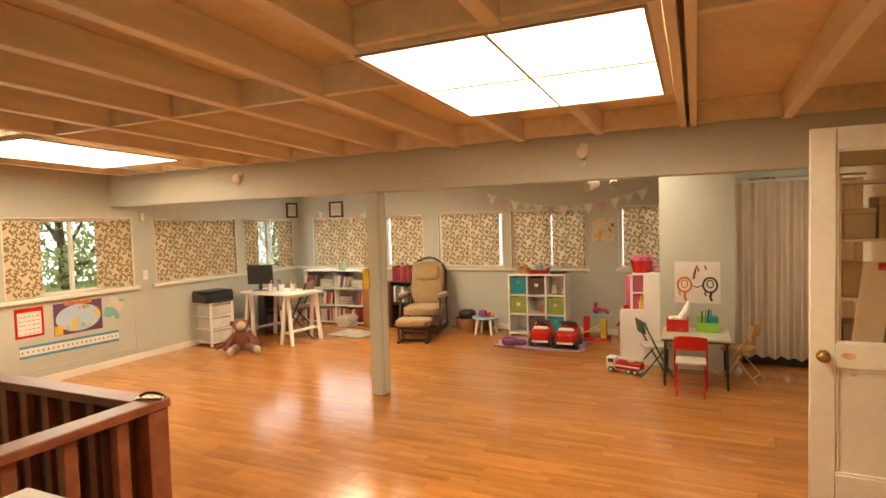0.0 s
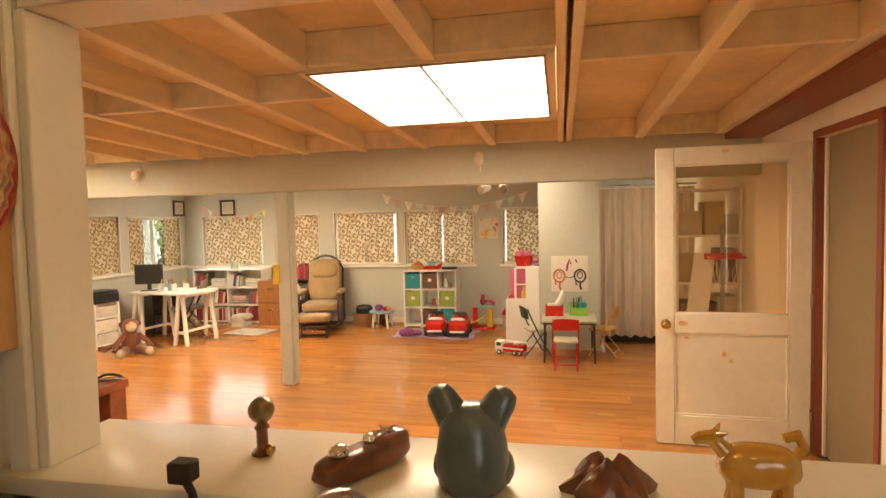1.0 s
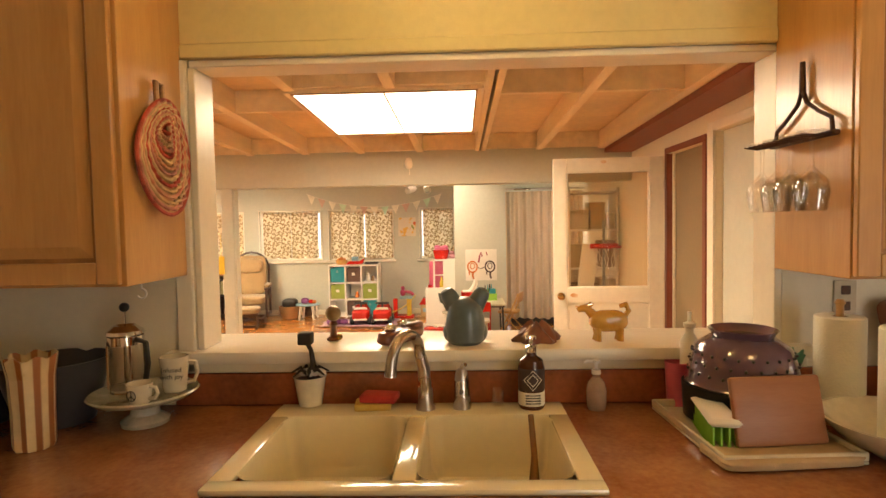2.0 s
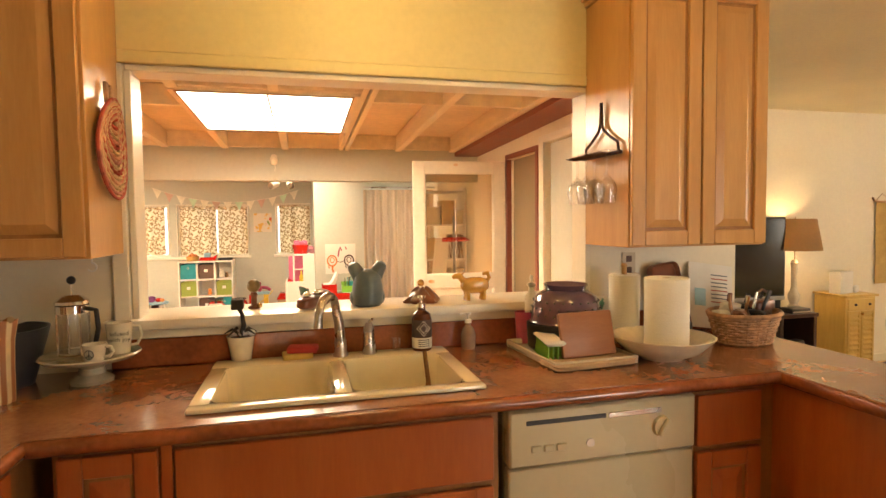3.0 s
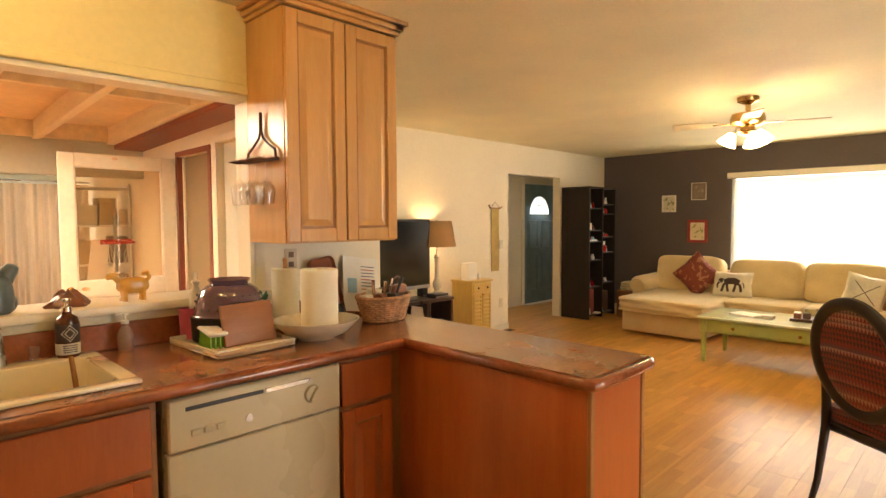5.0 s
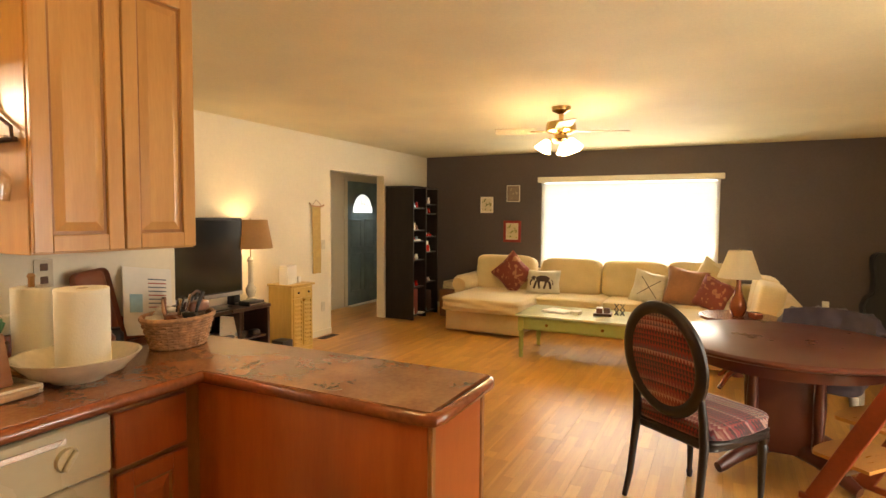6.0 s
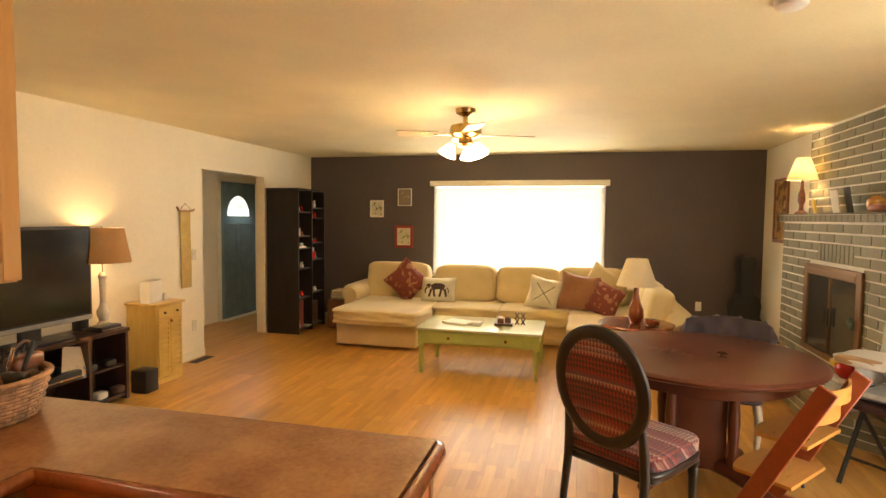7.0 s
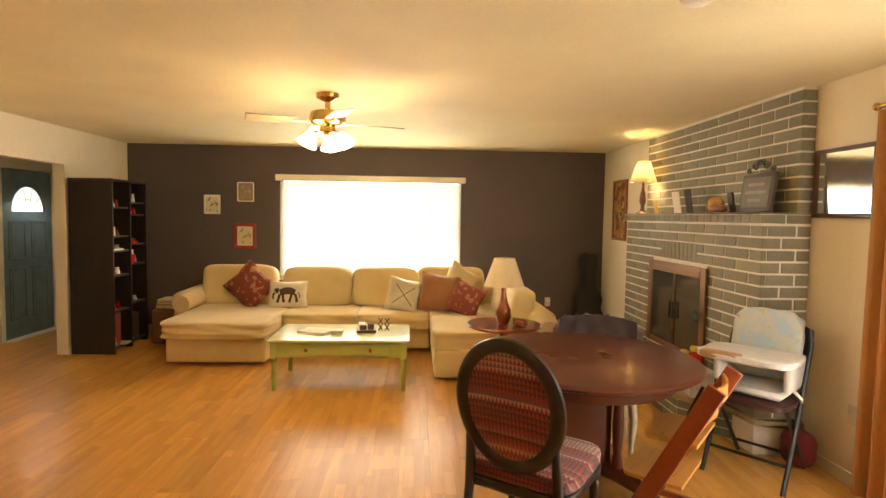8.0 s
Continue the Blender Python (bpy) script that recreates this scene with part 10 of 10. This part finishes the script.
part("relief", bm, plain("worn pewter relief", (0.20, 0.17, 0.14), 0.5, metal=0.4, bump=0.8, bscale=40), pq)
for k, w_ in enumerate((0.075, 0.095, 0.06)):
    bm = B()
    box(bm, (-w_, -0.0215, 0.165 - 0.05 * k), (w_, -0.018, 0.185 - 0.05 * k), 0.001, m=pose(0, 0, 0, -8, 0, 0))
    part("print_mark", bm, plain("pale worn metal", (0.34, 0.30, 0.25), 0.5, metal=0.4), pq)
for s in (-1, 1):
    for cx, cz, r_ in ((0.05, 0.29, 0.028), (0.11, 0.265, 0.02), (0.015, 0.315, 0.02)):
        bm = B()
        tube(bm, [(s * (cx + r_ * (1 - k / 16) * math.cos(k * 0.7)), 0.035, cz + r_ * (1 - k / 16) * math.sin(k * 0.7)) for k in range(13)], 0.005, 6)
        part("scroll", bm, BLACK, pq)

# south wall pictures and drape
framed("mirror", "dark framed wall mirror", (3.84, LY0 + 0.001, 1.795), 0.50, 0.43, 180, FRAME_BROWN, plain("mirror glass", (0.85, 0.85, 0.83), 0.03, metal=1.0, var=0.0), None, 0.028, 0.0, "mirror")
SUNSET = blotch("autumn landscape print", (0.36, 0.20, 0.06), [((0.14, 0.06, 0.02), 0.5), ((0.50, 0.34, 0.12), 0.6)], 8)
framed("painting", "tall landscape painting in a red-brown frame", (7.36, -4.231, 1.66), 0.46, 0.74, 180, plain("red-brown frame", (0.24, 0.07, 0.03), 0.35), SUNSET, None, 0.035, 0.0)
pdr = thing("drape", "long tan drape beside the garden door", "curtain")
curtain(pdr, (3.53, -4.22), (2.93, -4.2), 0.03, 2.16, 0.05, 6, cloth_mat("tan drape", (0.50, 0.26, 0.10), 0.25, 0.9, var=0.1, stretch=(4, 4, 0.5)), "cloth")
bm = B()
cyl(bm, (1.0, -4.2, 2.18), (3.50, -4.2, 2.18), 0.012)
ball(bm, (3.52, -4.2, 2.18), 0.022, 10)
part("rod", bm, BRASS, pdr)
curtain(pdr, (1.4, -4.2), (1.02, -4.2), 0.03, 2.16, 0.05, 4, cloth_mat("tan drape half", (0.50, 0.26, 0.10), 0.25, 0.9, var=0.1), "cloth")
bm = B()
cushion(bm, (0, 0, 0.12), (0.19, 0.17, 0.22), 0.6, 8)
solid("red_bag", "red cloth bag on the floor by the wall", "bag", bm, plain("red cloth", (0.16, 0.02, 0.02), 0.9), (3.93, -4.16, 0))
ou2 = thing("wall_outlet", "ivory outlet plate on the south wall", "wall plate", (3.68, LY0 + 0.001, 0.42), 180)
simple("plate", (-0.035, -0.006, -0.057), (0.035, -0.0005, 0.057), CREAMV, ou2, 0.002)

# ---- dining chairs ----
KILIM = None


def kilim_mat():
    m = bpy.data.materials.new("red kilim weave")
    m.use_nodes = True
    N, L = m.node_tree.nodes, m.node_tree.links
    p = N["Principled BSDF"]
    p.inputs["Roughness"].default_value = 0.92
    p.inputs["Sheen Weight"].default_value = 0.2
    tc, sp = N.new("ShaderNodeTexCoord"), N.new("ShaderNodeSeparateXYZ")
    L.new(tc.outputs["Object"], sp.inputs[0])
    n0 = N.new("ShaderNodeTexNoise")
    n0.inputs["Scale"].default_value = 7

    def math_(op, a, b=None, bv=None):
        q = N.new("ShaderNodeMath")
        q.operation = op
        L.new(a, q.inputs[0])
        if b is not None:
            L.new(b, q.inputs[1])
        elif bv is not None:
            q.inputs[1].default_value = bv
        return q.outputs[0]

    L.new(tc.outputs["Object"], n0.inputs[0])
    # rows run across; v mixes height and depth so that seat and back are both banded
    zy = math_("ADD", sp.outputs[2], sp.outputs[0])
    row = math_("MULTIPLY", zy, bv=46.0)
    rowf = math_("FRACT", row)
    rowi = math_("FLOOR", row)
    tri = math_("PINGPONG", math_("MULTIPLY", sp.outputs[1], bv=112.0), bv=1.0)
    tooth = math_("LESS_THAN", tri, rowf)
    wn_ = N.new("ShaderNodeTexWhiteNoise")
    wn_.noise_dimensions = "1D"
    L.new(rowi, wn_.inputs["W"])
    r1, r2 = N.new("ShaderNodeValToRGB"), N.new("ShaderNodeValToRGB")
    for r, cs in ((r1, ((0.0, (0.32, 0.045, 0.040)), (0.35, (0.24, 0.045, 0.045)), (0.6, (0.15, 0.09, 0.10)), (0.8, (0.34, 0.13, 0.10)))), (r2, ((0.0, (0.07, 0.03, 0.035)), (0.4, (0.46, 0.27, 0.22)), (0.7, (0.24, 0.04, 0.05))))):
        r.color_ramp.interpolation = "CONSTANT"
        while len(r.color_ramp.elements) < len(cs):
            r.color_ramp.elements.new(0.5)
        for e, (pos, c) in zip(r.color_ramp.elements, cs):
            e.position, e.color = pos, (*c, 1)
        L.new(wn_.outputs["Value"], r.inputs[0])
    mx, m2 = N.new("ShaderNodeMix"), N.new("ShaderNodeMix")
    mx.data_type = m2.data_type = "RGBA"
    L.new(tooth, mx.inputs["Factor"])
    L.new(r1.outputs[0], mx.inputs["A"])
    L.new(r2.outputs[0], mx.inputs["B"])
    m2.blend_type = "MULTIPLY"
    m2.inputs["Factor"].default_value = 0.5
    L.new(mx.outputs["Result"], m2.inputs["A"])
    L.new(n0.outputs["Color"], m2.inputs["B"])
    L.new(m2.outputs["Result"], p.inputs["Base Color"])
    b, n5 = N.new("ShaderNodeBump"), N.new("ShaderNodeTexNoise")
    n5.inputs["Scale"].default_value = 240
    b.inputs["Strength"].default_value, b.inputs["Distance"].default_value = 0.4, 0.002
    L.new(tc.outputs["Object"], n5.inputs[0])
    L.new(n5.outputs[0], b.inputs["Height"])
    L.new(b.outputs[0], p.inputs["Normal"])
    return m


KILIM = kilim_mat()
CHAIRBLACK = plain("worn black chair paint", (0.014, 0.009, 0.008), 0.35, var=0.2)


def oval_chair(at, turn):
    """A Louis-style oval-back dining chair, front towards +x."""
    t = thing("dining_chair", "black oval-back dining chair with red kilim upholstery", "chair", at, turn)
    lean = pose(-0.20, 0, 0.50, 0, -10, 0)
    bm = B()
    n = 48
    rings = [[lean @ Vector((0.029 * math.cos(b), (0.215 + 0.032 * math.sin(b)) * math.cos(a), 0.285 + (0.265 + 0.032 * math.sin(b)) * math.sin(a))) for b in [2 * math.pi * j / 10 for j in range(10)]] for a in [2 * math.pi * k / n for k in range(n)]]
    vv = [[bm.verts.new(c) for c in r] for r in rings]
    for k in range(n):
        for j in range(10):
            bm.faces.new((vv[k][j], vv[(k + 1) % n][j], vv[(k + 1) % n][(j + 1) % 10], vv[k][(j + 1) % 10]))
    part("back_frame", bm, CHAIRBLACK, t)
    bm = B()
    mm = lean @ pose(0, 0, 0.285, 0, 90, 0)
    lathe(bm, [(0, 0.022), (0.12, 0.020), (0.19, 0.010), (0.20, 0.0), (0.19, -0.010), (0.12, -0.016), (0, -0.018)], 40, m=mm @ Matrix.Diagonal((1.30, 1.03, 1, 1)))
    part("back_pad", bm, KILIM, t)
    bm = B()
    cushion(bm, (0.04, 0, 0.465), (0.48, 0.50, 0.10), 0.38, 14)
    part("seat", bm, KILIM, t)
    bm = B()
    cushion(bm, (0.04, 0, 0.405), (0.48, 0.49, 0.062), 0.25, 10)
    part("seat_rail", bm, CHAIRBLACK, t)
    for s in (-1, 1):
        bm = B()
        tube(bm, [(-0.265, s * 0.215, 0.0), (-0.235, s * 0.21, 0.12), (-0.20, s * 0.205, 0.40), (-0.205, s * 0.20, 0.52), (-0.225, s * 0.195, 0.66)], [0.014, 0.017, 0.022, 0.022, 0.016], 10)
        part("rear_leg", bm, CHAIRBLACK, t)
        bm = B()
        lathe(bm, [(0, 0), (0.013, 0), (0.018, 0.03), (0.013, 0.05), (0.022, 0.30), (0.026, 0.33), (0.020, 0.345), (0.028, 0.365), (0.028, 0.40), (0, 0.40)], 14, (0.235, s * 0.21, 0))
        part("front_leg", bm, CHAIRBLACK, t)
    return t


oval_chair((3.0, -2.25, 0), -36)
# tufted slate chair
TUFT = plain("slate velvet", (0.050, 0.030, 0.034), 0.75, sheen=0.12, bump=0.2)
WASHED = plain("whitewashed wood", (0.50, 0.42, 0.30), 0.6, var=0.15)
tc_ = thing("tufted_chair", "slate button-tufted dining chair with whitewashed legs", "chair", (4.21, -2.94, 0), 163)
bm = B()
cushion(bm, (0, 0, 0.45), (0.48, 0.50, 0.12), 0.35, 12)
part("seat", bm, TUFT, tc_)
bm = B()


def back_f(u, v):
    a = (u - 0.5) * 2
    z = 0.46 + (0.375 + 0.03 * (1 - a * a)) * v
    x = -0.22 - 0.06 * v + 0.07 * a * a
    dimple = 0.012 * (math.cos(a * 12) * math.cos(v * 12) + 1)
    return (x - dimple, a * 0.265, z)


sheet(bm, back_f, 40, 24, 0.07)
part("backrest", bm, TUFT, tc_)
for i in range(5):
    for j in range(2):
        bm = B()
        a = -0.5 + 0.25 * i + (0.12 if j else 0)
        ball(bm, (-0.22 - 0.05 * (0.5 + 0.3 * j) + 0.07 * a * a + 0.072, a * 0.5, 0.60 + 0.14 * j), 0.009, 8)
        part("button", bm, TUFT, tc_)
for sx, sy in ((1, 1), (1, -1)):
    bm = B()
    tube(bm, [(0.20, sy * 0.21, 0.40), (0.225, sy * 0.225, 0.30), (0.205, sy * 0.215, 0.12), (0.215, sy * 0.22, 0.0)], [0.028, 0.024, 0.015, 0.014], 10)
    part("front_leg", bm, WASHED, tc_)
    bm = B()
    tube(bm, [(-0.20, sy * 0.20, 0.40), (-0.24, sy * 0.21, 0.0)], [0.022, 0.014], 10)
    part("rear_leg", bm, WASHED, tc_)

# child's adjustable wooden chair
CHILDRED = plain("red-brown beech rail", (0.30, 0.065, 0.025), 0.35, var=0.12)
BEECH = plain("golden beech plywood", (0.56, 0.28, 0.07), 0.3, col2=(0.46, 0.21, 0.05), stretch=(5, 1, 1))
tp = thing("child_chair", "red-brown and beech adjustable child's chair", "chair", (3.32, -3.09, 0), 50)
for s in (-1, 1):
    bm = B()
    a, b = Vector((0.19, s * 0.215, 0.02)), Vector((-0.20, s * 0.215, 0.78))
    d = b - a
    m = Matrix.Translation((a + b) / 2) @ d.to_track_quat("Z", "Y").to_matrix().to_4x4()
    vs = box(bm, (-0.011, -0.044, -d.length / 2), (0.011, 0.044, d.length / 2), 0.004)
    q = Matrix.Translation((a + b) / 2) @ Matrix(((0, d.normalized().z, d.normalized().x), (1, 0, 0), (0, -d.normalized().x, d.normalized().z))).to_4x4()
    bmesh.ops.transform(bm, matrix=q, verts=bm.verts)
    rl = part("side_rail", bm, CHILDRED, tp)
    simple("floor_runner", (-0.24, s * 0.215 - 0.011, 0.0), (0.26, s * 0.215 + 0.011, 0.035), CHILDRED, tp, 0.004)
for z, x, dp in ((0.47, 0.02, 0.28), (0.25, 0.10, 0.32)):
    bm = B()
    pts = [(-dp / 2, -0.20), (-dp / 2, 0.20), (dp / 2 - 0.06, 0.20)] + [(dp / 2 - 0.06 + 0.06 * math.sin(a), 0.20 * math.cos(a)) for a in [math.pi * k / 10 for k in range(1, 10)]] + [(dp / 2 - 0.06, -0.20)]
    prism(bm, pts, z, z + 0.018, Matrix.Translation((x, 0, 0)))
    part("seat_plate" if z > 0.4 else "foot_plate", bm, BEECH, tp)
for z in (0.58, 0.68):
    bm = B()
    sheet(bm, lambda u, v, z=z: (-0.10 - 0.10 * (z - 0.55) / 0.15 * 0.6 - 0.05 * math.sin(math.pi * u), -0.205 + 0.41 * u, z + 0.075 * v), 14, 2, 0.012)
    part("back_slat", bm, BEECH, tp)
bm = B()
cyl(bm, (0.14, -0.204, 0.14), (0.14, 0.204, 0.14), 0.010)
part("cross_rod", bm, STEEL, tp)
bm = B()
tube(bm, [(-0.05, -0.21, 0.66), (0.02, -0.235, 0.50), (0.05, -0.24, 0.36), (0.04, -0.235, 0.30), (0.07, -0.24, 0.20), (0.05, -0.235, 0.10)], 0.010, 6)
part("strap", bm, BLACK, tp)

# black folding chair with a booster seat
fch = folding_chair((3.86, -3.83, 0), 220, BLACK, plain("dark brown vinyl", (0.05, 0.02, 0.018), 0.5), "black metal folding chair with brown seat", 1.12)
GREYPL = plain("pale grey plastic", (0.64, 0.64, 0.64), 0.35)
bs_ = thing("booster_seat", "pale grey plastic booster seat with a padded print cover", "booster seat", (3.86, -3.83, 0.522), 220)
simple("base", (-0.19, -0.20, 0.0), (0.19, 0.18, 0.045), GREYPL, bs_, 0.02)
for s in (-1, 1):
    bm = B()
    box(bm, (s * 0.195 - 0.02, -0.15, 0.045), (s * 0.195 + 0.02, 0.15, 0.23), 0.015, 2)
    part("side_arm", bm, GREYPL, bs_)
bm = B()
box(bm, (-0.18, 0.14, 0.04), (0.18, 0.175, 0.46), 0.03, 3, m=pose(0, 0, 0, -6, 0, 0))
part("seat_back", bm, GREYPL, bs_)
PAD = blotch("pale blue and cream pad print", (0.48, 0.51, 0.48), [((0.38, 0.49, 0.58), 0.52), ((0.46, 0.46, 0.26), 0.62), ((0.56, 0.24, 0.10), 0.68)], 17)
bm = B()
cushion(bm, (0, 0.115, 0.27), (0.40, 0.07, 0.43), 0.5, 12, pose(0, 0, 0, -6, 0, 0))
part("pad", bm, PAD, bs_)
bm = B()
cushion(bm, (0, -0.17, 0.235), (0.52, 0.34, 0.055), 0.35, 12)
part("tray", bm, GREYPL, bs_)
bm = B()
cushion(bm, (-0.10, -0.31, 0.240), (0.26, 0.06, 0.05), 0.5, 8)
part("tray_grip", bm, plain("tan plastic", (0.38, 0.24, 0.13), 0.4), bs_)
bm = B()
tube(bm, [(0.20, -0.05, 0.05), (0.24, -0.02, 0.0), (0.22, 0.06, -0.05)], 0.010, 6)
part("strap", bm, GREYPL, bs_)
tbx = thing("toy_box", "pale grey toy box standing on the hearth end", "box", (4.64, -3.84, 0.2405))
simple("tub", (-0.12, -0.09, 0.0), (0.12, 0.09, 0.17), GREYPL, tbx, 0.012)
simple("lid", (-0.13, -0.10, 0.171), (0.13, 0.10, 0.20), GREYPL, tbx, 0.008)
tyb = thing("toy_stack", "red toy ball and coloured toys on the hearth end", "toy", (4.62, -3.84, 0.442))
bm = B()
ball(bm, (0, 0.02, 0.06), (0.085, 0.06, 0.06), 16)
part("ball", bm, RED, tyb)
bm = B()
for k in range(6):
    cushion(bm, (0.10 + 0.03 * math.cos(k), 0.05 * math.sin(k * 2), 0.06 + 0.03 * (k % 3)), (0.06, 0.05, 0.05), 0.6, 5, seed=k)
part("blocks", bm, YELLOW, tyb)

# glazed garden door in the south wall
gdo = thing("door_garden", "white framed glazed garden door", "door", kind="structure")
for a, b, c, d in ((1.2, 3.3, 0.05, 0.12), (1.2, 3.3, 2.01, 2.08), (1.2, 1.27, 0.12, 2.01), (3.23, 3.3, 0.12, 2.01), (2.21, 2.29, 0.12, 2.01)):
    simple("frame", (a, LY0 - 0.09, c), (b, LY0 - 0.05, d), TRIM, gdo, 0.003)
for a, b in ((1.27, 2.21), (2.29, 3.23)):
    simple("pane", (a, LY0 - 0.072, 0.12), (b, LY0 - 0.068, 2.01), PANE, gdo).visible_shadow = False

# small things on the tall black bookcase
rnd = random.Random(77)
for a, b, zs in SHELVES:
    for k, z in enumerate(zs):
        for j in range(2):
            bm = B()
            h_ = rnd.uniform(0.05, 0.10)
            r_ = rnd.uniform(0.018, 0.028)
            lathe(bm, [(0, 0), (r_, 0), (r_ * 1.2, h_ * 0.35), (r_ * 0.7, h_ * 0.7), (r_ * 0.9, h_), (0, h_)], 14)
            m_, c_ = ((PAPER, "white"), (SKYBLUE, "pale blue"), (CLAY, "brown"), (RED, "red"))[(k + 2 * j + (1 if a > 7 else 0)) % 4]
            solid("shelf_ornament", "small %s pottery ornament on the black bookcase" % c_, "ornament", bm, m_, (a + (b - a) * (0.3 + 0.4 * j), 1.60 + 0.03 * j, z + 0.0005))

# ---- floor planks, laid last ----
def plank_mat(name, light, dark, rough, coat):
    """Laminate printed as three narrow strips of short wood blocks."""
    m = mat(name, light, rough, col2=dark, scale=1.3, fine=9, stretch=(1.0, 14, 1), bump=0.03, coat=coat, rand=0.10)
    N, L = m.node_tree.nodes, m.node_tree.links
    p = N["Principled BSDF"]
    src = p.inputs["Base Color"].links[0].from_socket
    tc, oi, ad, br, mx = (N.new("ShaderNodeTexCoord"), N.new("ShaderNodeObjectInfo"), N.new("ShaderNodeVectorMath"), N.new("ShaderNodeTexBrick"), N.new("ShaderNodeMix"))
    sc = N.new("ShaderNodeVectorMath")
    sc.operation, ad.operation = "SCALE", "ADD"
    sc.inputs[0].default_value = (9.7, 0.19 * 40, 0)
    L.new(oi.outputs["Random"], sc.inputs["Scale"])
    L.new(tc.outputs["Object"], ad.inputs[0])
    L.new(sc.outputs[0], ad.inputs[1])
    L.new(ad.outputs[0], br.inputs["Vector"])
    br.inputs["Color1"].default_value, br.inputs["Color2"].default_value = (0.74, 0.68, 0.60, 1), (1.10, 1.11, 1.12, 1)
    br.inputs["Mortar"].default_value = (0.62, 0.52, 0.45, 1)
    br.inputs["Scale"].default_value, br.inputs["Mortar Size"].default_value = 1.0, 0.0008
    br.inputs["Brick Width"].default_value, br.inputs["Row Height"].default_value = 0.42, 0.0634
    br.offset, br.offset_frequency = 0.37, 2
    mx.data_type, mx.blend_type = "RGBA", "MULTIPLY"
    mx.inputs["Factor"].default_value = 0.62
    L.new(src, mx.inputs["A"])
    L.new(br.outputs["Color"], mx.inputs["B"])
    L.new(mx.outputs["Result"], p.inputs["Base Color"])
    return m


PLANK = plank_mat("honey laminate", (0.56, 0.25, 0.062), (0.43, 0.162, 0.036), 0.17, 0.22)
PLANK2 = plank_mat("blond laminate", (0.66, 0.365, 0.092), (0.53, 0.255, 0.056), 0.36, 0.06)
plank_meshes = {}


def plank(w, l, material):
    key = (round(w, 3), round(l, 3), material.name)
    if key not in plank_meshes:
        bm = B()
        box(bm, (0.0006, 0.0006, -0.0118), (l - 0.0006, w - 0.0006, 0.0))
        plank_meshes[key] = mesh_of("plank", bm, material, False)
    return plank_meshes[key]


def lay(parent, x0, x1, y0, y1, material, w=0.19, l=1.22, joined=None):
    k, y = 0, y0
    while y < y1 - 0.005:
        ww = min(w, y1 - y)
        x = x0 - l * ((k * 0.37) % 1.0)
        while x < x1 - 0.005:
            a, b = max(x, x0), min(x + l, x1)
            if b - a > 0.01:
                if joined is not None:
                    box(joined, (a + 0.0006, y + 0.0006, -0.0118), (b - 0.0006, y + ww - 0.0006, 0.0))
                else:
                    ob = new("plank", plank(ww, b - a, material))
                    ob.parent = parent
                    ob.location = (a, y, 0)
            x += l
        y += w
        k += 1


lay(playroom_floor, -5.2, 1.70, 1.30, 6.62, PLANK)
rest = B()
lay(None, PX0, -5.2, 0.122, PY1, PLANK, joined=rest)
lay(None, -1.94, 1.70, 0.122, 1.30, PLANK, joined=rest)
lay(None, -5.2, -4.40, 0.122, 1.30, PLANK, joined=rest)
lay(None, -5.2, 1.70, 6.62, PY1, PLANK, joined=rest)
tagged(part("planks", rest, PLANK, playroom_floor, "", False), kind="stuff")
lay(living_floor, 1.70, 7.99, -4.29, 1.60, PLANK2)
rest = B()
lay(None, KX0, 1.70, LY0, -0.002, PLANK2, joined=rest)
lay(None, 1.822, 7.99, 1.60, LY1, PLANK2, joined=rest)
lay(None, 5.002, 8.8, LY1, 3.07, PLANK2, joined=rest)
lay(None, 1.822, 3.10, 2.14, 3.22, PLANK2, joined=rest)
tagged(part("planks", rest, PLANK2, living_floor, "", False), kind="stuff")
